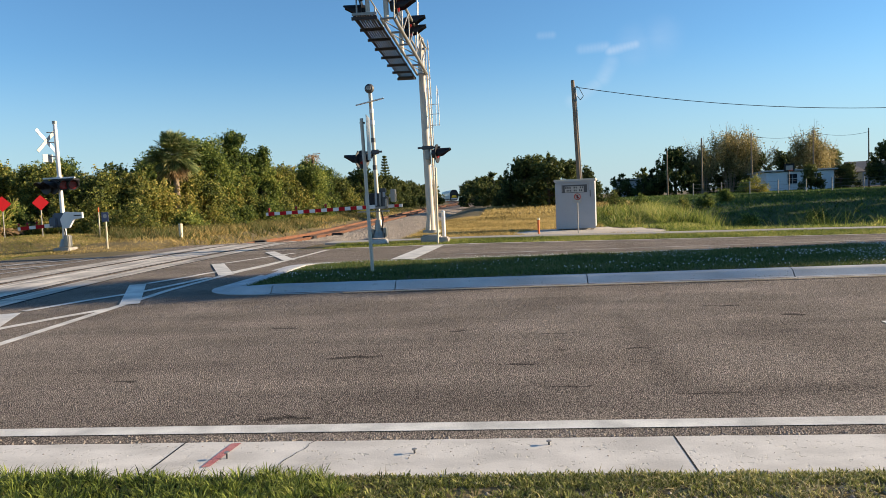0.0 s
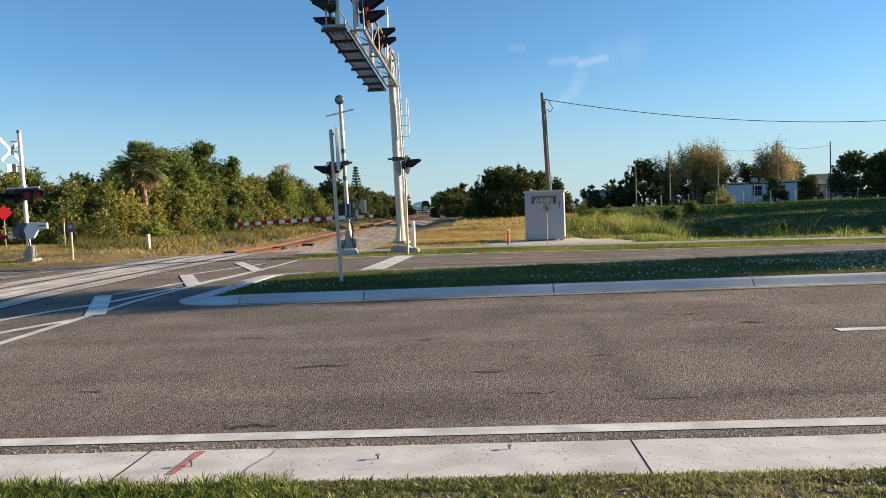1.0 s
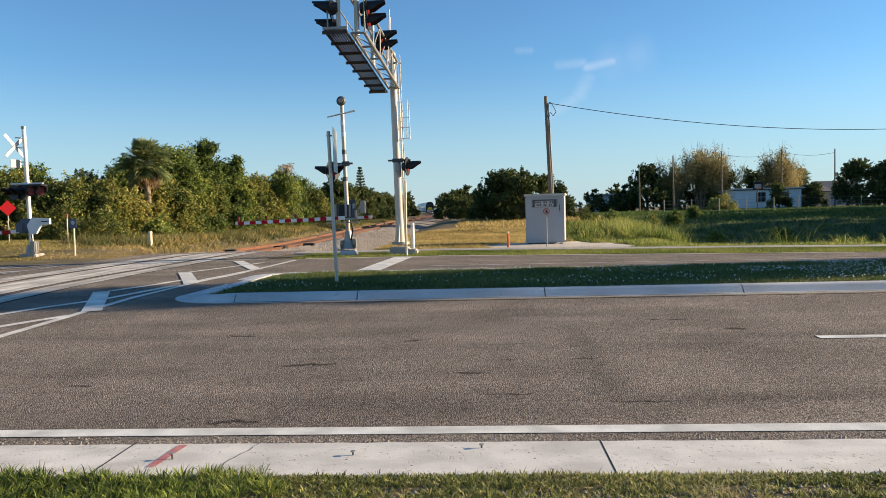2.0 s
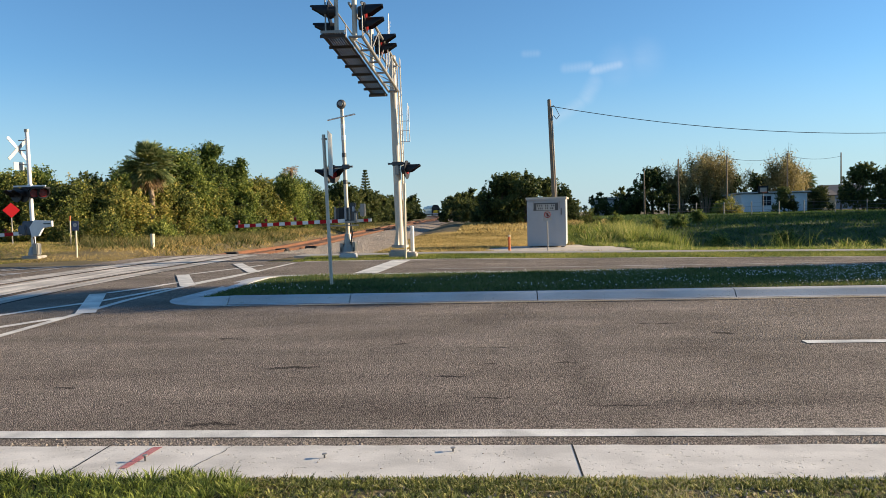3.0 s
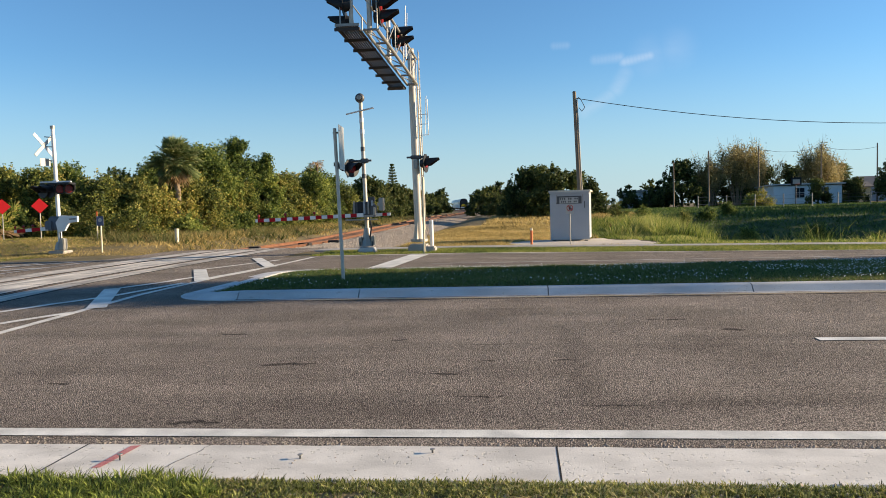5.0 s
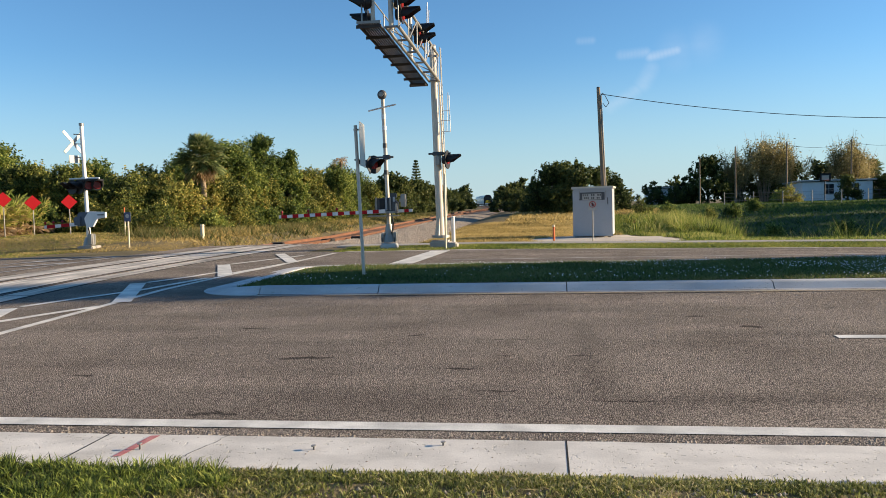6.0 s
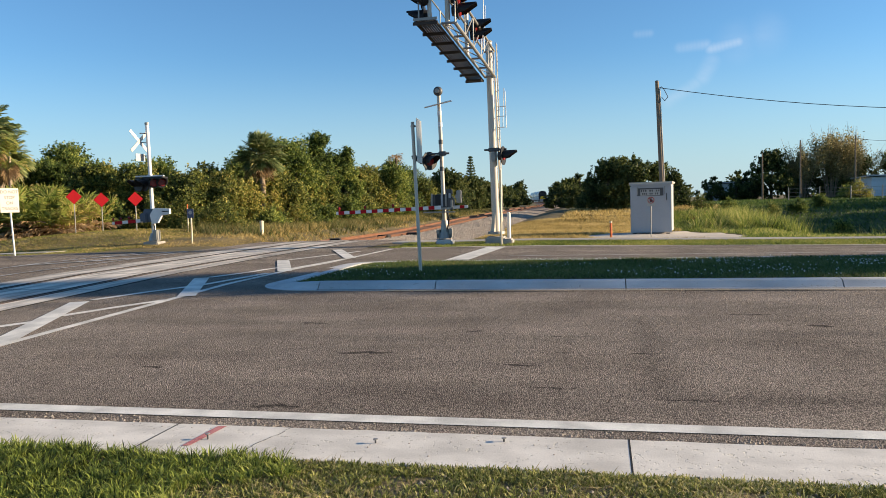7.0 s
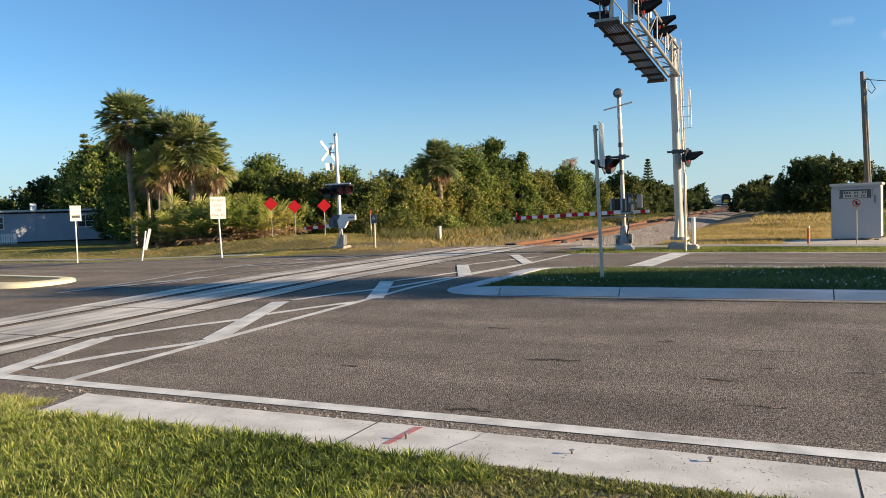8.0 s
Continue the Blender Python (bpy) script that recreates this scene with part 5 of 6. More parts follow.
h1 = house((33.8, 97, 0.9), 6, 8.2, 4.5, 2.35, "white mobile home with small square windows", M_SIDING, M_ROOF, 0, ((-1.0, 1.5, 1.2, 1.2), (1.9, 1.5, 1.2, 1.2)))
house((42.4, 104, 0.9), -6, 4.0, 5, 2.1, "cream bungalow behind a wire fence", M_CREAM, M_DARKROOF, 0.6, ((0.8, 1.3, 0.9, 0.9),))
house((55.3, 125, 1.4), -10, 5.5, 6, 2.3, "grey house with a low gable roof among trees", M_SIDING2, M_DARKROOF, 1.2, ((0, 1.5, 1.2, 1.0),))
house((15.8, 104, 0.9), 0, 5.0, 4, 2.2, "small pale shed far behind the field", M_SIDING, M_ROOF, 0, ())
h2 = house((-60.5, 46.5, 0.7), 52, 16, 7, 2.05, "blue-grey mobile home with a pale roof", M_SIDING2, M_ROOF, 0, ((2.8, 1.3, 1.2, 1.0), (-4, 1.3, 1.2, 1.0)))
part("roof_vent", Build().box((-1.2, -1.5, 2.5), (0.5, 0.5, 0.9), bevel=0.03), M_WHITE, h2)
for k in range(8):
    part("wall_rib", Build().box((-7 + 2 * k, -3.53, 1.1), (0.06, 0.05, 2.2)), M_SIDING2, h2)


def picket_fence(x0, y0, x1, y1, n, label, height=0.9):
    f = thing("fence", (x0, y0, ground_z(x0, y0)), label, "fence")
    dx, dy = x1 - x0, y1 - y0
    rot = frame_rot((dx, dy))
    ln = math.hypot(dx, dy)
    pk = mesh_of("picket", Build().prism([(-0.045, 0), (0.045, 0), (0.045, height - 0.06), (0, height), (-0.045, height - 0.06)], 0.02), M_WHITE)
    for i in range(n):
        u = i / (n - 1)
        o = part("picket", pk, None, f)
        o.matrix_local = Matrix.Translation((dx * u, dy * u, 0)) @ rot.to_4x4()
    for z in (0.25, 0.7):
        part("fence_rail", Build().box((dx / 2, dy / 2, z), (ln, 0.03, 0.07), rot), M_WHITE, f)
    return f


picket_fence(-64, 37.3, -57.6, 41.15, 42, "white picket fence on the lawn by the mobile home")


def wire_fence(x0, y0, x1, y1, n):
    f = thing("fence", (x0, y0, 0), "grey chain-link fence with pale posts along the bank", "fence")
    for i in range(n):
        u = i / (n - 1)
        x, y = (x1 - x0) * u, (y1 - y0) * u
        z = ground_z(x0 + x, y0 + y)
        part("post", Build().tube((x, y, z - 0.2), (x, y, z + 1.35), 0.05, n=8), M_GALV, f)
    for h in (0.15, 0.5, 0.85, 1.2):
        part("fence_wire", Build().path([((x1 - x0) * i / (n - 1), (y1 - y0) * i / (n - 1), ground_z(x0 + (x1 - x0) * i / (n - 1), y0 + (y1 - y0) * i / (n - 1)) + h) for i in range(n)], 0.012, 5), M_GALV, f)


wire_fence(30, 76, 52, 72, 9)
wire_fence(17, 76, 28, 77, 5)


def hoop():
    """A freestanding basketball hoop beside the white home."""
    z = ground_z(30.3, 88)
    s = thing("basketball_hoop", (30.3, 88, z), "basketball hoop on a thin dark pole beside the white home", "basketball hoop")
    part("pole", Build().tube((0, 0, -0.2), (0, 0, 2.7), 0.05, n=10), M_DKSTEEL, s)
    part("backboard", Build().box((0, -0.12, 2.75), (1.15, 0.05, 0.85), bevel=0.02), M_BLACK, s, "dark framed backboard")
    part("target", Build().box((0, -0.15, 2.7), (0.75, 0.02, 0.5)), M_SIGNWHITE, s)
    part("rim", Build().path([(0.22 * math.cos(radians(30 * i)), -0.4 + 0.22 * math.sin(radians(30 * i)), 2.42) for i in range(13)], 0.02, 5), M_ORANGE, s, "orange rim")


hoop()


def snag(x, y, h):
    """A dead palm: bare trunk with a few hanging fronds."""
    rng = np.random.default_rng(9)
    s = thing("dead_palm", (x, y, ground_z(x, y)), "dead palm snag with a ragged brown head", "palm tree")
    part("trunk", Build().tube((0, 0, -0.2), (0.1, 0, h), 0.16, 0.11, 9), M_BARK, s)
    fr = []
    for i in range(14):
        fr += fan_frond(rng, (0.1, 0, h), rng.random() * 6.283, radians(-50 + 80 * rng.random()), 0.35, 0.5, 0.5, 9)
    part("dead_fronds", polys("dead_fronds", fr, L_DEAD), None, s)


# ---- the train, far down the line ----
def train():
    t = thing("passenger_train", (0, 0, 0), "yellow, black and silver passenger train far down the track", "train")

    def car(y, length, name, mat, label):
        x, x2 = track_x(y), track_x(y + length)
        yaw = math.atan2(-(x2 - x), length)
        z = rail_z(y)
        c = part(name, Build().prism([(-1.5, 0.75), (1.5, 0.75), (1.55, 2.2), (1.5, 3.3), (1.1, 4.0), (0.5, 4.25), (-0.5, 4.25), (-1.1, 4.0), (-1.5, 3.3), (-1.55, 2.2)], length, Matrix.Translation((0, length / 2, 0))), mat, t, label)
        c.matrix_local = pose(x, y, z, 0, 0, math.degrees(yaw))
        for k in range(6):
            for sx in (-1, 1):
                part("window", Build().box((sx * 1.545, length * (k + 1) / 7, 2.6), (0.03, length / 11, 0.8)), M_DARKGLASS, c)
        for k in (0.15, 0.85):
            part("bogie", Build().box((0, length * k, 0.5), (2.3, 2.8, 0.6), bevel=0.08), M_DKSTEEL, c)
        return c

    loco = car(286, 18, "locomotive", M_TRAINWHITE, "silver-sided locomotive")
    nose = Build()
    prof = [(-1.5, 0.5), (1.5, 0.5), (1.55, 2.2), (1.45, 3.3), (1.05, 4.0), (0.5, 4.25), (-0.5, 4.25), (-1.05, 4.0), (-1.45, 3.3), (-1.55, 2.2)]
    nose.prism(prof, 1.2, Matrix.Translation((0, -0.6, 0)))
    part("nose", nose, M_TRAINBLACK, loco, "rounded gloss black nose")
    part("windscreen", Build().box((0, -1.22, 3.0), (2.2, 0.05, 0.8), bevel=0.02), M_DARKGLASS, loco)
    part("nose_flash", Build().prism([(-1.0, 1.3), (1.0, 1.3), (0.7, 2.2), (-0.7, 2.2)], 0.05, Matrix.Translation((0, -1.23, 0))), M_TRAINYELLOW, loco, "yellow nose panel")
    part("skirt", Build().box((0, -1.15, 0.85), (2.6, 0.3, 0.6), bevel=0.1), M_TRAINWHITE, loco)
    car(305, 25.5, "coach", M_TRAINWHITE, "silver and yellow coach")
    car(331.5, 25.5, "coach", M_TRAINWHITE, "silver coach")


train()


# ---- trees and shrubs ----
def leaf_quads(centres, normals, size, rng, slim=0.55):
    """One folded leaf at each place, facing roughly along its normal."""
    n = len(centres)
    r = rng.normal(size=(n, 3))
    up = np.cross(normals, r)
    up /= np.linalg.norm(up, axis=1)[:, None] + 1e-9
    side = np.cross(normals, up)
    side /= np.linalg.norm(side, axis=1)[:, None] + 1e-9
    s = size * rng.uniform(0.6, 1.35, (n, 1))
    a = centres - up * s
    b = centres + side * s * slim + normals * s * 0.25
    c = centres + up * s
    d = centres - side * s * slim + normals * s * 0.25
    return np.stack((a, b, c, d), axis=1)


def crown_points(clumps, n, rng, shell=0.35, per=13):
    """Leaves on short sprigs that leave the clumps every way, with gaps between them."""
    w = np.array([c[3] * c[3] for c in clumps])
    m = n // per
    cs = np.array(clumps)[rng.choice(len(clumps), m, p=w / w.sum())]
    d = rng.normal(size=(m, 3))
    d /= np.linalg.norm(d, axis=1)[:, None]
    rad = shell + (1 - shell) * rng.random(m) ** 0.5
    rad = np.where(rng.random(m) < 0.2, rad * rng.uniform(1.1, 1.7, m), rad)
    base = cs[:, :3] + d * (rad * cs[:, 3])[:, None] * np.array([1, 1, 0.9])
    axis = d * 0.7 + 0.55 * rng.normal(size=(m, 3)) + np.array((0, 0, 0.35))
    axis /= np.linalg.norm(axis, axis=1)[:, None]
    ln = rng.uniform(0.15, 0.7, (m, 1, 1))
    p = base[:, None] + axis[:, None] * ln * rng.random((m, per, 1)) + 0.06 * rng.normal(size=(m, per, 3))
    nr = d[:, None] * 0.8 + 0.8 * rng.normal(size=(m, per, 3)) + np.array((0, 0, 0.25))
    nr = nr.reshape(-1, 3)
    return p.reshape(-1, 3), nr / np.linalg.norm(nr, axis=1)[:, None]


def broad_tree(seed, height, spread, leaves, size, mat, low=0.12, lumps=26, name="tree"):
    rng = np.random.default_rng(seed)
    clumps = []
    for i in range(lumps):
        u = rng.random()
        z = height * (low + (0.96 - low) * u)
        w = spread * (1 - 0.75 * max(0, u - 0.35) ** 1.3 / 0.57) * math.sqrt(rng.random())
        a = rng.random() * 2 * math.pi
        clumps.append((w * math.cos(a), w * math.sin(a), z, spread * rng.uniform(0.08, 0.27)))
    p, nr = crown_points(clumps, leaves, rng)
    keep = p[:, 2] > 0.05
    crown = polys("crown", leaf_quads(p[keep], nr[keep], size, rng), mat)
    b = Build()
    b.tube((0, 0, -0.3), (0.05, 0, height * 0.35), 0.055 * spread + 0.06, 0.04 * spread + 0.04, 9)
    for i in range(0, lumps, 2):
        c = clumps[i]
        mid = (c[0] * 0.35, c[1] * 0.35, max(0.25 * height, c[2] * 0.6))
        b.tube((0.05, 0, height * 0.2), mid, 0.05 * spread * 0.5 + 0.02, 0.03, 6)
        b.tube(mid, c[:3], 0.03, 0.01, 5)
    return mesh_of("trunk", b, M_BARK), crown


def fan_frond(rng, at, az, tilt, stalk, radius, droop, blades=15):
    """A palm fan: leaflets round a stalk end."""
    d = np.array((math.cos(az) * math.cos(tilt), math.sin(az) * math.cos(tilt), math.sin(tilt)))
    side = np.array((-math.sin(az), math.cos(az), 0.0))
    up = np.cross(d, side)
    hub = np.array(at) + d * stalk - np.array((0, 0, droop * 0.25 * stalk))
    out = []
    w = 0.018
    out.append([np.array(at) - side * w, np.array(at) + side * w, hub + side * w, hub - side * w])
    for i in range(blades):
        a = radians(-110 + 220 * i / (blades - 1))
        ln = radius * (0.74 + 0.26 * math.cos(a)) * rng.uniform(0.82, 1.1)
        v = d * math.cos(a) + side * math.sin(a) + up * (0.3 * abs(math.sin(a)) + 0.06 * rng.normal())
        mid = hub + v * ln * 0.5 - np.array((0, 0, droop * ln * 0.06))
        far = hub + v * ln * 0.8 - np.array((0, 0, droop * ln * 0.25))
        tip = hub + v * ln * 0.97 - np.array((0, 0, droop * ln * 0.75))
        x = np.cross(v, up)
        x = x / (np.linalg.norm(x) + 1e-9) * 0.036 * radius
        out.append([hub, mid + x, far, mid - x])
        out.append([mid + x * 0.9, tip, far, mid - x * 0.9])
    return out


def palm_meshes(seed, height, crown, fronds, dead, trunk_r=0.17, boots=True, leaf=None):
    rng = np.random.default_rng(seed)
    green, brown = [], []
    top = (0.0, 0.0, height)
    for i in range(fronds):
        t = radians(-58 + 140 * rng.random() ** 0.95)
        green += fan_frond(rng, top, rng.random() * 6.283, t, crown * rng.uniform(0.24, 0.52), crown * rng.uniform(0.34, 0.46), 0.05 + 0.4 * rng.random(), 25)
    for i in range(dead):
        t = radians(-80 + 40 * rng.random())
        brown += fan_frond(rng, (0, 0, height - 0.15), rng.random() * 6.283, t, crown * rng.uniform(0.2, 0.45), crown * rng.uniform(0.28, 0.4), 0.5, 15)
    b = Build()
    k = 9
    for i in range(k):
        z0, z1 = height * i / k, height * (i + 1) / k
        w0 = trunk_r * (1.15 - 0.25 * i / k) * (1 + 0.06 * rng.random())
        b.tube((0.05 * math.sin(z0), 0, z0 - (0.3 if i == 0 else 0.02)), (0.05 * math.sin(z1), 0, z1), w0, w0 * 0.94, 12)
    if boots:
        for i in range(26):
            z = height * (0.5 + 0.5 * rng.random())
            a = rng.random() * 6.283
            c, s = math.cos(a), math.sin(a)
            b.tube((trunk_r * 0.8 * c, trunk_r * 0.8 * s, z), (trunk_r * 1.7 * c, trunk_r * 1.7 * s, z + 0.25), 0.045, 0.02, 5)
    return mesh_of("trunk", b, M_PALMBARK), polys("crown", green, leaf or L_PALM), (polys("dead_fronds", brown, L_DEAD) if brown else None)


KINDS = {
    "round": [broad_tree(s, 5.6, 2.3, 20000, 0.085, L_TREE, 0.10, 60) for s in (11, 12)],
    "tall": [broad_tree(s, 7.2, 1.7, 22000, 0.08, L_TREE, 0.08, 80) for s in (21, 22)],
    "airy": [broad_tree(s, 7.2, 1.0, 15000, 0.09, L_TREE, 0.08, 60) for s in (23, 24)],
    "vine": [broad_tree(s, 4.1, 2.6, 21000, 0.085, L_VINE, 0.04, 64) for s in (31, 32, 33)],
    "dark": [broad_tree(s, 5.4, 2.6, 12000, 0.14, L_DARK, 0.05, 60) for s in (41, 42)],
    "far": [broad_tree(s, 5.0, 3.0, 5000, 0.2, L_DARK, 0.05, 30) for s in (51, 52)],
    "shrub": [broad_tree(s, 1.5, 1.0, 4500, 0.06, L_VINE, 0.05, 20) for s in (61, 62)],
    "greenshrub": [broad_tree(s, 1.5, 1.0, 4500, 0.07, L_TREE, 0.05, 20) for s in (63, 64)],
}
WORDS = {
    "round": ("tree", "green leafy broadleaf tree in the low sun", "tree", "trees"),
    "tall": ("tree", "tall slender green tree above the thicket", "tree", "trees"),
    "airy": ("tree", "tall loose-crowned tree, one in the thicket, the rest unseen shade casters", "tree", "trees"),
    "vine": ("vine_thicket", "dense thicket hung with yellow-brown autumn vines", "thicket", "thickets"),
    "dark": ("tree", "dark shaded evergreen tree with a dense crown", "tree", "trees"),
    "far": ("tree", "dark distant tree on the skyline", "tree", "trees"),
    "shrub": ("shrub", "low straggly yellow-green shrub", "shrub", "shrubs"),
    "greenshrub": ("shrub", "low leafy green shrub", "shrub", "shrubs"),
}


def plant(kind, x, y, scale=1.0, rz=None, z=None):
    rz = (x * 47 + y * 31) % 360 if rz is None else rz
    v = KINDS[kind][int(abs(x * 3.1 + y * 1.7)) % len(KINDS[kind])]
    name, label, cat, grp = WORDS[kind]
    s = thing(name, (x, y, (ground_z(x, y) if z is None else z)), label, cat, grp, rz, scale)
    part("trunk", v[0], None, s)
    part("crown", v[1], None, s)
    return s


# the thicket along the far side of the tracks
for kind, x, y, sc in (
        ("vine", -27.5, 37.5, 0.86), ("vine", -24.8, 37.0, 0.82), ("vine", -22.3, 37.5, 0.78), ("vine", -20.4, 38.8, 0.78), ("vine", -19.2, 42.4, 0.8),
        ("round", -21.6, 43.5, 0.86), ("round", -19.9, 46.2, 0.93), ("tall", -19.2, 49.5, 0.86), ("airy", -17.9, 51.8, 0.76), ("round", -20.7, 48.0, 1.02), ("round", -18.7, 51.0, 0.86), ("round", -16.9, 60.0, 0.78), ("vine", -18.9, 49.3, 0.74),
        ("vine", -18.8, 53.5, 0.86), ("tall", -20.0, 57.0, 0.72), ("vine", -18.8, 57.8, 0.94), ("vine", -30.5, 41.0, 0.92), ("round", -31.6, 39.4, 0.74), ("round", -29.3, 40.2, 0.72), ("round", -33.5, 40.0, 0.8), ("round", -27.2, 39.8, 0.7), ("round", -27.0, 43.0, 0.74), ("round", -35.5, 45.0, 1.05), ("round", -30.0, 47.0, 0.86), ("vine", -24.0, 43.0, 0.9), ("round", -24.5, 49, 0.82), ("round", -38, 50, 0.95),
        ("round", -42, 47, 0.95), ("round", -46, 48, 0.99), ("dark", -44, 42, 0.73), ("dark", -49, 46, 0.77), ("dark", -40.5, 40.5, 0.82), ("dark", -56, 56, 0.95), ("dark", -64, 60, 0.86), ("dark", -70, 64, 0.86), ("far", -78, 62, 0.95), ("far", -86, 60, 0.86), ("far", -95, 66, 1.03)):
    plant(kind, x, y, sc)
for i in range(27):
    y = 60.5 + 4.4 * i + 0.045 * i * i
    x = track_x(y) - (7.0 if i % 2 else 8.6) - 0.5 * math.sin(i * 2.1)
    plant(("vine", "round", "dark")[i % 3] if y < 92 else "dark" if y < 140 else "far", x, y, (0.98 if i % 3 == 0 and y < 92 else 0.82) + 0.08 * math.sin(i * 1.7))
for x, y, sc in ((-18.3, 34.6, 0.9), (-20.3, 34.5, 1.0), (-22.3, 34.3, 0.9), (-24.2, 33.7, 0.9), (-17.4, 38.0, 0.8), (-17.3, 41.0, 0.75), (-17.0, 45.0, 0.8), (-17.2, 50, 0.9), (-17.1, 55, 0.9), (-17.4, 61, 1.0), (-26.6, 34.5, 1.0), (-28.4, 35.2, 1.1)):
    plant("shrub" if int(x * 10) % 2 else "greenshrub", x, y, sc)

# the wooded edge right of the line
for kind, x, y, sc in (
        ("dark", 0.4, 70, 0.8), ("dark", 2.6, 69, 0.84), ("dark", 4.6, 71, 0.72), ("dark", -1.2, 75, 0.5), ("dark", 1.5, 74, 0.84), ("dark", 6.2, 74, 0.64), ("dark", -2.6, 82, 0.42), ("far", -4.6, 95, 0.7), ("far", -6.0, 112, 0.75), ("far", -4.5, 103, 0.75), ("far", -3.0, 118, 0.95), ("far", -4.5, 127, 0.9), ("far", -5.5, 138, 0.9), ("far", -5.0, 149, 0.95), ("far", -6.0, 160, 1.0), ("far", -6.5, 172, 1.05), ("far", -9.0, 200, 1.05), ("far", -11.0, 232, 1.1), ("far", -14.0, 268, 1.1), ("far", -17.0, 290, 1.15),
        ("far", -7, 185, 1.0), ("far", -9, 215, 1.1), ("far", -11, 250, 1.25), ("far", -12, 300, 1.6), ("far", -19, 330, 1.6), ("far", -35, 330, 1.8), ("far", -46, 340, 1.8), ("far", -57, 345, 1.8), ("far", -8, 240, 1.2), ("far", -2, 200, 1.1), ("far", 3, 160, 1.0),
        ("far", 9.6, 108, 0.75), ("far", 13.4, 100, 0.62), ("far", 15.8, 97, 0.5), ("far", 18.5, 112, 0.8), ("dark", 20.0, 98, 1.05), ("far", 17.8, 100, 0.7), ("far", 23.5, 101, 0.9), ("dark", 28.5, 102, 0.85), ("dark", 32.0, 104, 0.9), ("dark", 25.5, 104, 0.9),
        ("dark", 33.4, 90, 0.52), ("dark", 39.2, 96, 0.5), ("dark", 40.5, 97, 0.55), ("far", 37.0, 108, 1.0), ("far", 46.0, 120, 1.1), ("dark", 44.2, 94, 1.0), ("dark", 49.0, 95, 0.9), ("dark", 51.0, 94, 1.15), ("dark", 55.0, 96, 1.2), ("far", 56.0, 110, 1.2), ("far", 63.0, 100, 1.3)):
    plant(kind, x, y, sc)
for x, y, sc, kind in ((10.5, 52, 0.55, "shrub"), (12.6, 54, 0.6, "greenshrub"), (25.6, 84, 1.05, "shrub"), (24.6, 84.5, 0.85, "greenshrub"), (9.2, 60, 0.6, "greenshrub"), (7.5, 62, 0.7, "shrub"), (15, 58, 0.55, "greenshrub"), (16.5, 45, 0.7, "greenshrub"), (12.2, 43.5, 0.7, "greenshrub")):
    plant(kind, x, y, sc)
# unseen trees added beyond the picture's edge to cast long shade over median and ditch
for kind, x, y, sc in (("airy", 45.0, 23.4, 2.15), ("airy", 50.0, 24.3, 2.3), ("airy", 46.5, 22.4, 1.8), ("airy", 51.5, 23.4, 1.9), ("dark", 38, 40, 1.5), ("dark", 41, 45, 1.6), ("dark", 43, 50, 1.7), ("dark", 46, 56, 1.7),
                       ("dark", 48, 63, 1.7), ("dark", 50, 69, 1.7), ("dark", 50, 76, 1.6)):
    plant(kind, x, y, sc)
# the green mass behind the palms, shading the mobile home
for kind, x, y, sc in (("round", -39.5, 38.0, 1.05), ("round", -42.5, 39.5, 1.1), ("round", -45.0, 42.5, 1.15), ("round", -48.0, 45.0, 1.15), ("dark", -51.0, 47.0, 0.95), ("round", -37.0, 37.0, 0.95),
                       ("round", -41.0, 43.5, 1.2), ("round", -52.0, 53.0, 1.2), ("round", -62.0, 54.0, 1.6), ("round", -67.0, 57.5, 1.7), ("round", -72.0, 59.0, 1.5), ("dark", -77.0, 59.0, 1.2), ("dark", -83.0, 61.0, 1.1), ("round", -57.0, 50.5, 1.5)):
    plant(kind, x, y, sc)


def bamboo(x, y, sc, seed):
    rng = np.random.default_rng(seed)
    s = thing("bamboo_clump", (x, y, ground_z(x, y)), "feathery tan bamboo clump with bare tips", "bamboo", "bamboo clumps", scale=sc)
    b = Build()
    pts, nrm = [], []
    for i in range(26):
        a, w = rng.random() * 6.283, rng.random()
        base = Vector((0.5 * math.cos(a) * w, 0.5 * math.sin(a) * w, -0.2))
        h = rng.uniform(4.5, 7.6)
        tip = Vector((base.x * 1 + 2.2 * math.cos(a) * w, base.y + 2.2 * math.sin(a) * w, h))
        mid = base.lerp(tip, 0.55) + Vector((0, 0, 0.7))
        b.tube(base, mid, 0.035, 0.025, 5)
        b.tube(mid, tip, 0.025, 0.006, 5)
        m = 400
        u = rng.random(m) ** 0.8
        line = np.array(mid)[None] * (1 - u[:, None]) + np.array(tip)[None] * 0.86 * u[:, None] + np.array(tip)[None] * 0.0
        line[:, 2] = mid.z * (1 - u) + h * 0.88 * u - rng.random(m) * 1.6
        pts.append(line + rng.normal(size=(m, 3)) * 0.32)
        q = rng.normal(size=(m, 3))
        nrm.append(q / np.linalg.norm(q, axis=1)[:, None])
    part("stem", b, M_PALMBARK, s)
    part("foliage", polys("foliage", leaf_quads(np.concatenate(pts), np.concatenate(nrm), 0.16, rng, 0.2), L_BAMBOO), None, s)


for i, (x, y, sc) in enumerate(((23.8, 99, 1.0), (27.3, 100, 1.2), (30.0, 101, 1.25), (37.6, 101, 1.2), (38.8, 102, 1.0))):
    bamboo(x, y, sc, 70 + i)

PALMS = [palm_meshes(81, 7.4, 2.5, 120, 46), palm_meshes(82, 5.6, 2.55, 135, 56, 0.2), palm_meshes(83, 4.4, 1.9, 115, 18, 0.15), palm_meshes(84, 3.3, 1.15, 16, 14, 0.06, False, L_PALMETTO)]


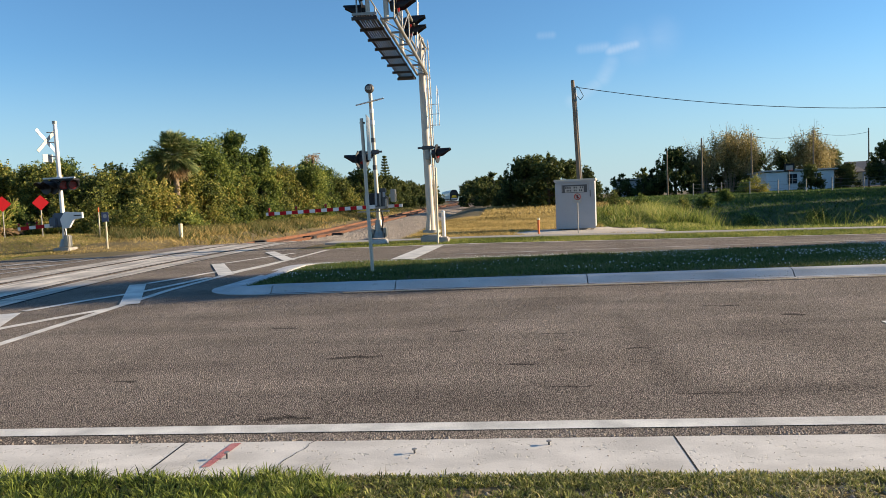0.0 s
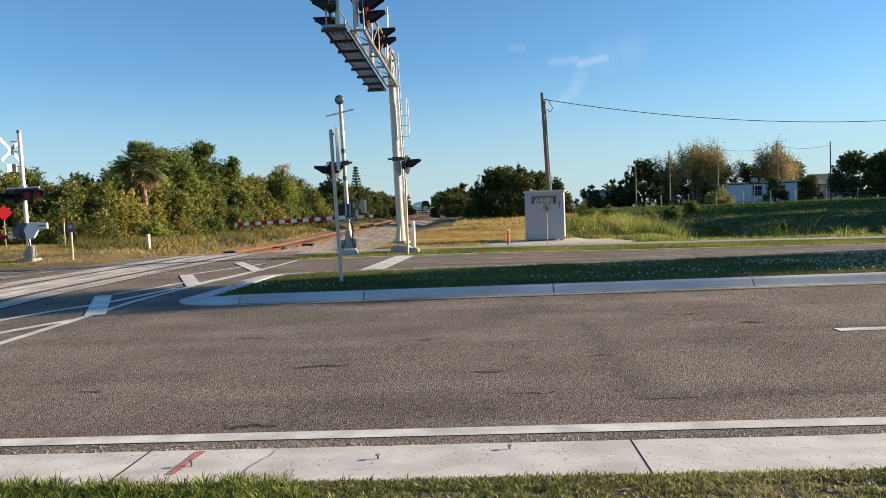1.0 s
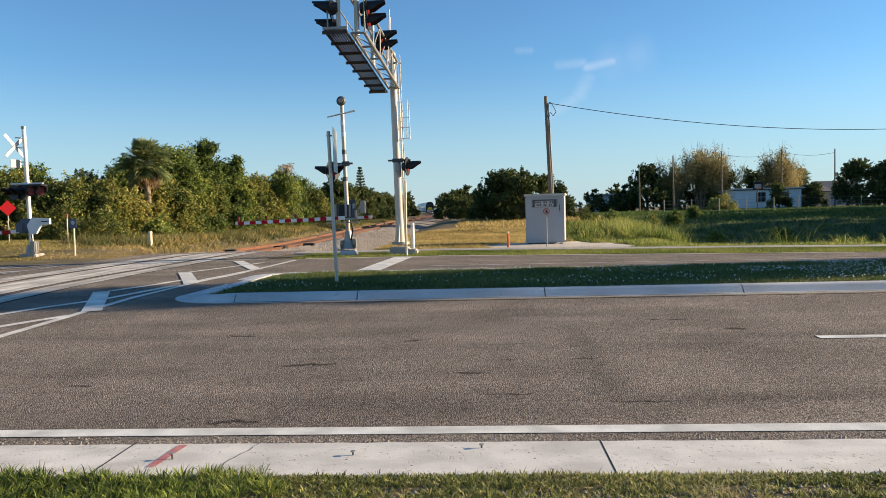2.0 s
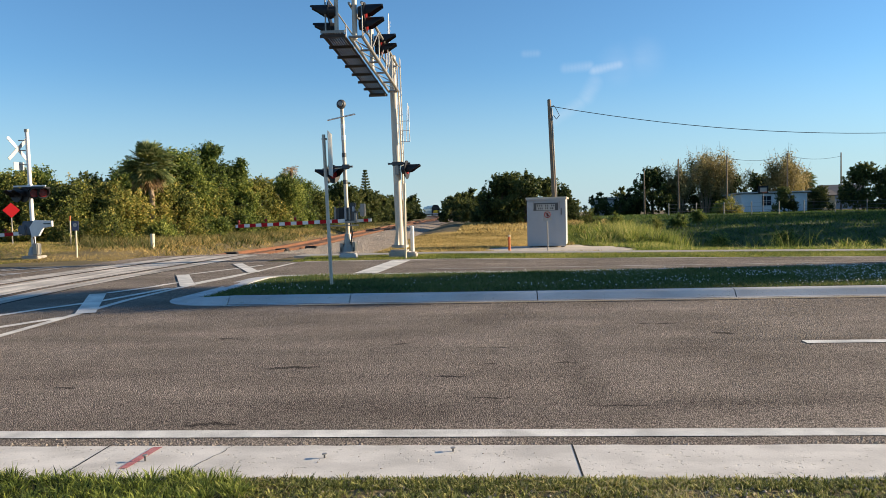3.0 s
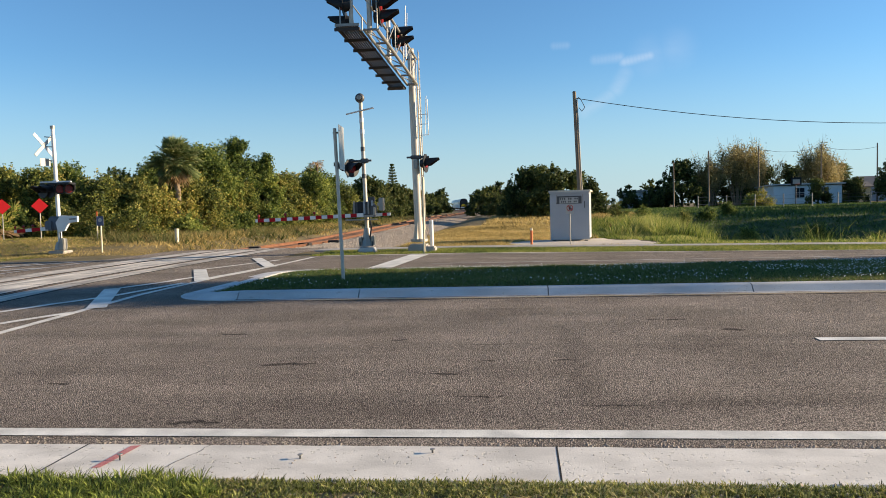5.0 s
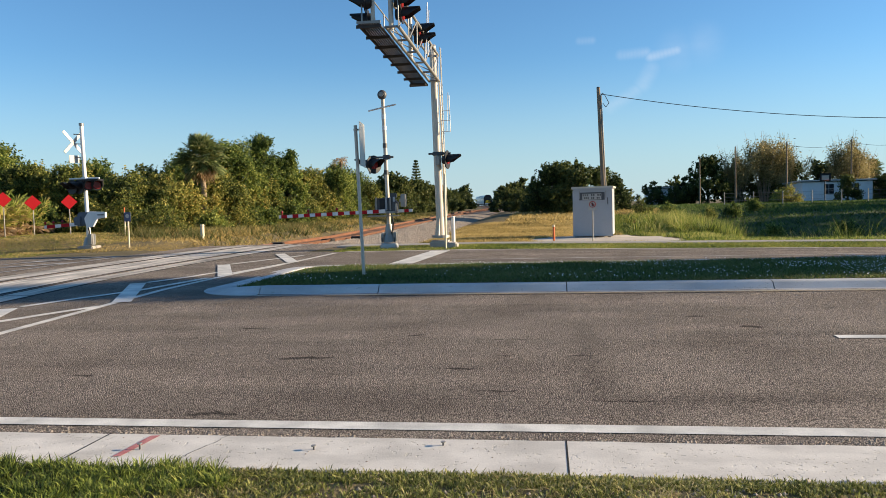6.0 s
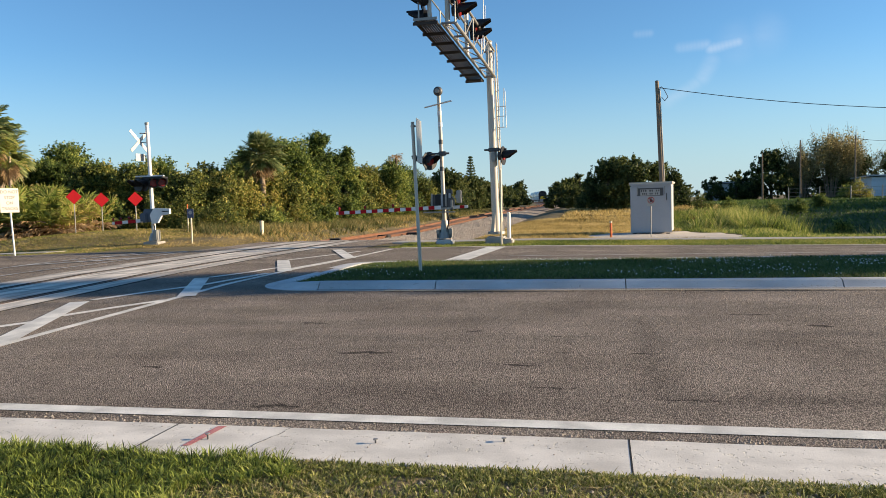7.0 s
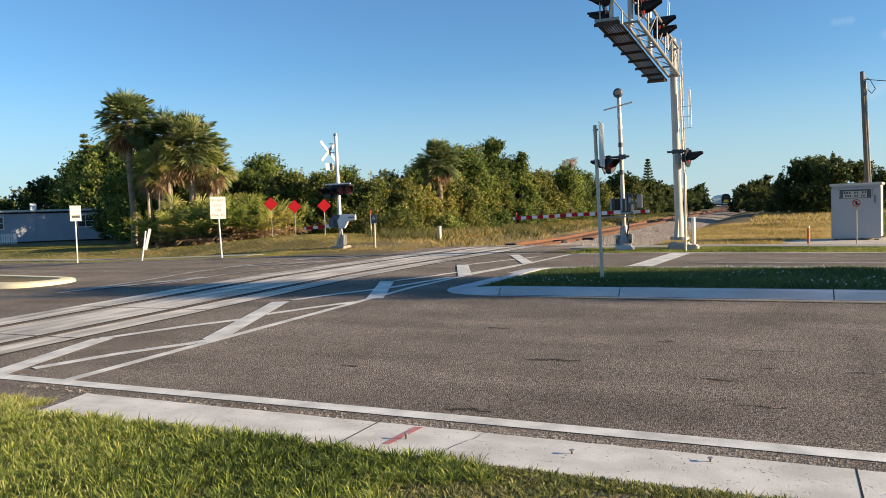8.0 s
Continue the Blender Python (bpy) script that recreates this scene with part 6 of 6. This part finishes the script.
def palm(i, x, y, sc, label, rz=0.0):
    s = thing("palm_tree", (x, y, ground_z(x, y)), label, "palm tree", "palm trees", rz, sc)
    t, c, d = PALMS[i]
    part("trunk", t, None, s)
    part("crown", c, None, s)
    if d:
        part("dead_fronds", d, None, s, "hanging brown dead fronds")


palm(0, -35.7, 33.0, 1.0, "tall cabbage palm with a grey-green crown", 20)
palm(0, -33.9, 34.2, 0.87, "tall cabbage palm with a grey-green crown", 140)
palm(1, -31.5, 33.5, 1.0, "broad cabbage palm with a thick brown trunk", 60)
palm(1, -33.4, 37.0, 0.86, "broad cabbage palm leaning over the palmettos", 200)
for x, y, sc in ((-33.6, 32.2, 1.35), (-33.0, 32.8, 1.5), (-32.5, 32.0, 1.2), (-31.9, 32.2, 1.45), (-34.3, 33.0, 1.2), (-29.9, 33.8, 1.3)):
    palm(3, x, y, sc, "young slim palm with yellowing fronds", x * 50)
palm(2, -19.36, 41.0, 0.99, "cabbage palm rising above the thicket", 10)
palm(2, -43.5, 100, 1.1, "distant palm on the skyline", 40)
palm(2, 43.2, 108, 0.95, "distant palm behind the houses", 80)
snag(-17.0, 61.5, 5.35)
palm(2, 7.0, 96, 0.9, "distant palm behind the field", 80)


def palmetto(x, y, sc, seed):
    rng = np.random.default_rng(seed)
    g, d = [], []
    for i in range(30):
        g += fan_frond(rng, (rng.normal() * 0.25, rng.normal() * 0.25, 0.1), rng.random() * 6.283, radians(25 + 60 * rng.random()), rng.uniform(0.6, 1.1), rng.uniform(0.4, 0.6), 0.3, 19)
    for i in range(34):
        d += fan_frond(rng, (rng.normal() * 0.3, rng.normal() * 0.3, 0.25), rng.random() * 6.283, radians(-25 + 45 * rng.random()), rng.uniform(0.3, 0.8), rng.uniform(0.3, 0.5), 0.5, 15)
    s = thing("palmetto", (x, y, ground_z(x, y)), "bushy saw palmetto with green fans over brown ones", "palmetto", "palmettos", scale=sc)
    part("fronds", polys("fronds", g, L_PALMETTO), None, s)
    part("dead_fronds", polys("dead_fronds", d, L_DEAD), None, s, "dry brown fans")


for i, (x, y, sc) in enumerate(((-30.3, 29.9, 1.25), (-29.2, 29.8, 1.3), (-28.2, 30.0, 1.35), (-27.2, 30.2, 1.3), (-26.2, 30.3, 1.35), (-25.3, 30.6, 1.2), (-24.4, 30.9, 1.1), (-29.8, 31.2, 1.6), (-28.4, 31.4, 1.65), (-27.0, 31.6, 1.6), (-25.7, 31.8, 1.5), (-24.5, 32.3, 1.2))):
    palmetto(x, y, sc * 1.22, 90 + i)
for i in range(12):
    palmetto(-30.2 + 0.5 * i, 29.3 + 0.1 * i + 0.3 * math.sin(i * 2.3), 0.95 + 0.2 * math.sin(i * 1.3), 120 + i)


def norfolk_pine(x, y, h, label):
    rng = np.random.default_rng(int(h * 10))
    s = thing("pine_tree", (x, y, ground_z(x, y)), label, "pine tree")
    b = Build().tube((0, 0, -0.3), (0, 0, h), 0.14, 0.02, 8)
    pts, nr = [], []
    for k in range(13):
        z = h * (0.35 + 0.63 * k / 12)
        r = 1.25 * (1 - k / 13) + 0.15
        for j in range(6):
            a = 6.283 * j / 6 + k
            tip = Vector((r * math.cos(a), r * math.sin(a), z + 0.2 * r))
            b.tube((0, 0, z), tip, 0.025, 0.008, 4)
            u = rng.random(40)
            pts.append(np.array([0, 0, z]) * (1 - u[:, None]) + np.array(tip) * u[:, None] + rng.normal(size=(40, 3)) * 0.06)
            q = rng.normal(size=(40, 3))
            nr.append(q / np.linalg.norm(q, axis=1)[:, None])
    part("trunk", b, M_BARK, s)
    part("needles", polys("needles", leaf_quads(np.concatenate(pts), np.concatenate(nr), 0.12, rng, 0.4), L_DARK), None, s)


norfolk_pine(-19.4, 113, 8.1, "tiered dark pine above the far trees")
norfolk_pine(-59.8, 50, 9.8, "tiered dark pine behind the mobile home")
norfolk_pine(-57.8, 50.5, 9.0, "tiered dark pine behind the palms")


# ---- grasses ----
def blades(places, h, w, rng, mat, name, lean=0.45):
    """Grass blades at (n, 3) places: height and width in metres."""
    n = len(places)
    a = rng.random(n) * 6.283
    side = np.stack((np.cos(a), np.sin(a), np.zeros(n)), 1)
    hh = h * rng.uniform(0.45, 1.25, n)
    b = rng.random(n) * 6.283
    off = np.stack((np.cos(b), np.sin(b), np.zeros(n)), 1) * (hh * rng.uniform(0.1, lean * 2, n))[:, None]
    ww = (w * rng.uniform(0.6, 1.3, n))[:, None]
    tip = places + off + np.stack((np.zeros(n), np.zeros(n), hh * 0.95), 1)
    return polys(name, np.stack((places - side * ww / 2, places + side * ww / 2, tip), 1), mat)


def scatter(n, x0, x1, y0, y1, rng, fz, keep=None, clump=0.0):
    p = np.stack((rng.uniform(x0, x1, n), rng.uniform(y0, y1, n)), 1)
    if clump:
        v = np.array([noise.noise(Vector((x * clump, y * clump, 2.5))) for x, y in p])
        p = p[v + rng.normal(size=n) * 0.18 > -0.02]
    if keep is not None:
        p = p[np.array([bool(keep(x, y)) for x, y in p])]
    z = np.array([fz(x, y) for x, y in p])
    return np.column_stack((p, z))


def stuff(name, me, label, cat):
    return tagged(new(name, me), label, cat, kind="stuff")


rng = np.random.default_rng(5)


def lush(x, y):
    """Long green grass at the left of the near verge, thin and dry to the right."""
    return x < -2.0 + 0.9 * noise.noise(Vector((x, y * 2, 0)))


def verge(x, y):
    return y < 4.355 + 0.03 * noise.noise(Vector((x * 3, 0, 0))) and not (x < -6.05 and y > 4.55)


def tufts(centres, per, spread, h, w, mat, name):
    """Broad blades that leave their tufts, rise and bend over."""
    n = len(centres) * per
    c = np.repeat(centres, per, axis=0)
    a = rng.random(n) * 6.283
    out = np.stack((np.cos(a), np.sin(a), np.zeros(n)), 1)
    up = np.array((0, 0, 1.0))
    big = np.repeat(rng.uniform(0.45, 1.35, len(centres)), per)
    root = c + out * (spread * rng.random(n) ** 0.7)[:, None]
    hh = (h * big * rng.uniform(0.5, 1.2, n))[:, None]
    reach, bow = rng.uniform(0.1, 0.7, (n, 1)), rng.uniform(0.0, 0.5, (n, 1))
    mid = root + out * hh * reach + up * hh * rng.uniform(0.5, 0.85, (n, 1))
    tip = mid + out * hh * (reach + bow * 0.6) + up * hh * (0.5 - bow)
    b = a + rng.normal(size=n) * 0.5
    side = np.stack((-np.sin(b), np.cos(b), np.zeros(n)), 1) * (w * rng.uniform(0.5, 1.2, n) / 2)[:, None]
    v = np.stack((root - side * 0.8, root + side * 0.8, mid + side, mid - side, tip), 1).astype(np.float32)
    k = np.arange(n, dtype=np.int32)[:, None] * 5
    loops = np.concatenate((k, k + 1, k + 2, k + 3, k + 3, k + 2, k + 4), 1)
    start = np.concatenate((np.arange(n)[:, None] * 7, np.arange(n)[:, None] * 7 + 4), 1)
    me = bpy.data.meshes.new(name)
    me.vertices.add(n * 5)
    me.vertices.foreach_set("co", v.reshape(-1))
    me.loops.add(n * 7)
    me.loops.foreach_set("vertex_index", loops.reshape(-1).astype(np.int32))
    me.polygons.add(n * 2)
    me.polygons.foreach_set("loop_start", start.reshape(-1).astype(np.int32))
    me.polygons.foreach_set("loop_total", np.tile(np.array((4, 3), dtype=np.int32), n))
    me.materials.append(mat)
    me.update(calc_edges=True)
    me.validate()
    return me


def long_verge(x, y):
    return lush(x, y) and (verge(x, y) or (x < -6.1 and y < 4.7))


stuff("verge_grass", tufts(scatter(8000, -8.5, -1.3, 2.0, 4.75, rng, ground_z, long_verge), 36, 0.055, 0.052, 0.0062, L_VERGE, "verge_grass"), "long sunlit green grass on the near verge", "grass")
stuff("verge_grass", tufts(scatter(9000, -3, 5.5, 2.6, 4.45, rng, ground_z, lambda x, y: verge(x, y) and not lush(x, y), 2.6), 18, 0.04, 0.024, 0.006, L_SHORT, "verge_grass"), "thin trodden green grass on the near verge", "grass")
stuff("verge_grass", tufts(scatter(5200, -3, 5.5, 2.6, 4.4, rng, ground_z, lambda x, y: verge(x, y) and not lush(x, y)), 14, 0.04, 0.022, 0.006, L_SHORT, "verge_grass"), "short trodden grass between dry patches", "grass")
stuff("verge_grass", tufts(scatter(2600, -3, 5.5, 4.2, 4.35, rng, ground_z, lambda x, y: not lush(x, y)), 14, 0.03, 0.018, 0.005, L_SHORT, "verge_grass"), "fringe of short grass against the gutter slab", "grass")
stuff("dry_thatch", blades(scatter(45000, -7, 5.5, 2.6, 4.43, rng, ground_z, verge, 2.3), 0.03, 0.01, rng, L_THATCH, "dry_thatch", 2.2), "dry straw thatch between the grass", "dry grass")
stuff("verge_grass", blades(scatter(60000, -10, 8, -6, 2.65, rng, ground_z), 0.045, 0.012, rng, L_SHORT, "verge_grass", 1.0), "short trodden grass where the verge goes on", "grass")
stuff("median_grass", blades(scatter(70000, -5.25, 13, 12.22, 16.5, rng, median_z), 0.055, 0.02, rng, L_MEDIAN, "median_grass", 1.1), "short green median grass, darkened for the shade it lies in", "grass")
fl = scatter(9000, -5.2, 13, 12.3, 16.5, rng, median_z, lambda x, y: rng.random() < 0.25 + 0.75 * sstep(1, 6, x), 0.6)
fl[:, 2] += 0.06
q = rng.normal(size=(len(fl), 3)) * 0.5 + np.array((0, -0.4, 0.8))
stuff("clover_flowers", polys("clover_flowers", leaf_quads(fl, q / np.linalg.norm(q, axis=1)[:, None], 0.013, rng, 0.9), L_FLOWER), "tiny white clover flowers in the median grass", "flowers")
stuff("verge_grass", blades(scatter(30000, -6.5, 16, 22.3, 25.1, rng, ground_z), 0.07, 0.03, rng, L_GRASS, "verge_grass", 1.2), "bright green mown strip along the far edge", "grass")
stuff("lawn_grass", blades(scatter(60000, -50, -16.8, 22.0, 36, rng, ground_z, lambda x, y: not (23.35 < y < 24.55 and x < -19.5)), 0.06, 0.03, rng, L_LAWN, "lawn_grass", 1.4), "rough green and brown lawn beyond the tracks", "grass")
stuff("lawn_grass", blades(scatter(70000, -34, -12.9, 24.7, 40, rng, ground_z, lambda x, y: x < -15.5 or y > 25.2, 0.45), 0.06, 0.022, rng, L_DRY, "lawn_grass", 1.2), "dry brown weeds beyond the tracks", "dry grass")
stuff("dry_grass", blades(scatter(70000, -5.8, 3.4, 27, 54, rng, ground_z, lambda x, y: ((x - 2.2) / 3.4) ** 2 + ((y - 32) / 4.6) ** 2 > 0.8), 0.16, 0.045, rng, L_DRY, "dry_grass", 1.0), "golden dry grass beside the ballast", "dry grass")
stuff("tall_grass", blades(scatter(20000, -18.5, -14.6, 32, 78, rng, ground_z, None, 0.7), 0.42, 0.025, rng, L_DRY, "tall_grass", 0.6), "tall straw-coloured grass before the thicket", "tall grass")


def trackside(x, y):
    return max(ground_z(x, y), rail_z(y) - 0.36)


stuff("tall_grass", blades(scatter(15000, -17.5, -12.9, 28.5, 110, rng, trackside, lambda x, y: x < track_x(y) - 2.9 - 0.5 * noise.noise(Vector((x, y * 0.6, 1))), 0.3), 0.2, 0.045, rng, L_DRY, "tall_grass", 0.9), "straw-coloured weeds along the rusty track bed", "tall grass")
stuff("tall_grass", blades(scatter(22000, -17.8, -13.2, 30, 120, rng, trackside, lambda x, y: x < track_x(y) - 3.3, 0.45), 0.36, 0.06, rng, L_FIELD, "tall_grass", 0.8), "green weeds along the rusty track bed", "tall grass")
stuff("tall_grass", blades(scatter(26000, -18.8, -15.0, 31, 78, rng, ground_z, None, 0.8), 0.5, 0.03, rng, L_FIELD, "tall_grass", 0.6), "tall green weeds before the thicket", "tall grass")
def lip(x, y):
    """The sunny ragged edge of the ditch."""
    return abs(x - (9.4 + 0.235 * (45.2 - y))) < 0.9 + 0.7 * noise.noise(Vector((x * 0.8, y * 0.8, 4)))


def field(x, y):
    bare = noise.noise(Vector((x * 0.45, y * 0.3, 11)))
    return ((x - 2.2) / 3.4) ** 2 + ((y - 32) / 4.6) ** 2 > 0.9 and x < 9.6 + 0.235 * (45.2 - y) and bare > -0.32


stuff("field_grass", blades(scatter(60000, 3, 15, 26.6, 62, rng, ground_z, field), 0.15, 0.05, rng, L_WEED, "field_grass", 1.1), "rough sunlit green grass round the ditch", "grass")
stuff("field_grass", blades(scatter(90000, 8, 60, 30, 95, rng, ground_z, lambda x, y: x > 9.2 + 0.235 * (45.2 - y)), 0.22, 0.07, rng, L_BANK, "field_grass", 1.0), "rank grass on the ditch bank, darkened for its shade", "grass")
stuff("weeds", tufts(scatter(900, 8, 16, 27.5, 56, rng, ground_z, lip, 0.9), 24, 0.16, 0.38, 0.03, L_WEED, "weeds"), "ragged yellow-green weeds along the lip of the ditch", "weeds")
stuff("weeds", tufts(scatter(500, 8.5, 13, 32, 40, rng, ground_z, lip, 1.7), 12, 0.12, 0.85, 0.02, L_WEED, "weeds"), "tall spindly weeds above the ditch", "weeds")
stuff("weeds", tufts(scatter(700, 3.6, 10, 37, 58, rng, ground_z, None, 0.5), 26, 0.22, 0.5, 0.035, L_WEED, "weeds"), "leafy green weeds in the field behind the cabinet", "weeds")
stuff("tall_grass", blades(scatter(6000, 6.2, 9.2, 37, 45, rng, ground_z, None, 1.5), 0.95, 0.03, rng, L_WEED, "tall_grass", 0.35), "tall yellow grass clump at the head of the ditch", "tall grass")
stuff("field_grass", blades(scatter(9000, -3, 10, 50, 75, rng, ground_z), 0.25, 0.10, rng, L_DRY, "field_grass", 0.9), "rough grass below the dark trees", "grass")


def stones(n, seed):
    r = np.random.default_rng(seed)
    y = 24.6 + 60 * r.random(n) ** 1.6
    s = r.uniform(1.0, 5.2, n)
    tx = np.array([track_x(v) for v in y])
    h = np.interp(s, (0.72, 1.75, 3.3, 5.4), (-0.12, -0.10, -0.25, -0.62))
    z = np.array([rail_z(v) for v in y]) + h * (0.3 + 0.7 * np.clip((y - 22.6) / 2.9, 0, 1))
    c = np.column_stack((tx + s, y, z + 0.012))
    d = np.array(((1, 0, 0), (0, 1, 0), (-1, 0, 0), (0, -1, 0), (0, 0, 1)), dtype=float)
    k = r.uniform(0.02, 0.055, (n, 1, 1)) * r.uniform(0.6, 1.3, (n, 5, 1))
    a = r.random(n) * 6.283
    rot = np.zeros((n, 3, 3))
    rot[:, 0, 0], rot[:, 0, 1], rot[:, 1, 0], rot[:, 1, 1], rot[:, 2, 2] = np.cos(a), -np.sin(a), np.sin(a), np.cos(a), 1
    v = np.einsum('nij,kj->nki', rot, d) * k + c[:, None]
    tri = np.concatenate([v[:, [i, (i + 1) % 4, 4]] for i in range(4)])
    return polys("ballast_stones", tri, M_STONE)


stuff("ballast_stones", stones(20000, 7), "loose grey ballast stones on the track shoulder", "stones")


def pebbles():
    """Nails and pebbles lying on the gutter slab."""
    for x, y, h in ((-1.545, 4.735, 0.022), (-0.755, 4.86, 0.020), (-2.66, 4.68, 0.034)):
        p = thing("nail", (x, y, 0.012), "small survey nail standing in the concrete gutter", "nail", "survey nails")
        part("shank", Build().tube((0, 0, 0), (0, 0, h), 0.006, n=8), M_DKSTEEL, p)
        part("head", Build().tube((0, 0, h), (0, 0, h + 0.006), 0.016, n=10), M_GALV, p)
    r = np.random.default_rng(3)
    quads = []
    for i in range(900):
        x, y = r.uniform(-7, 5), 5.02 + abs(r.normal()) * 0.07
        s = r.uniform(0.004, 0.014)
        if i % 9 == 0:
            y, s = r.uniform(4.45, 5.0), r.uniform(0.003, 0.008)
        z = 0.002 if y > 5 else 0.0125
        c = np.array((x, y, z))
        ring = [c + s * np.array((math.cos(a), math.sin(a), 0)) * r.uniform(0.7, 1.2) for a in (0, 1.6, 3.1, 4.7)]
        tip = c + np.array((0, 0, s * 0.8))
        quads += [[ring[k], ring[(k + 1) % 4], tip] for k in range(4)]
    for i in range(1500):
        x, y = r.normal(1.6, 1.8), r.uniform(2.9, 4.4)
        s = r.uniform(0.006, 0.02)
        c = np.array((x, y, ground_z(x, y)))
        ring = [c + s * np.array((math.cos(a), math.sin(a), 0)) * r.uniform(0.7, 1.2) for a in (0, 1.6, 3.1, 4.7)]
        quads += [[ring[k], ring[(k + 1) % 4], c + np.array((0, 0, s * 0.8))] for k in range(4)]
    stuff("pebbles", polys("pebbles", quads, M_STONE), "small loose pebbles along the gutter edge", "pebbles")


pebbles()
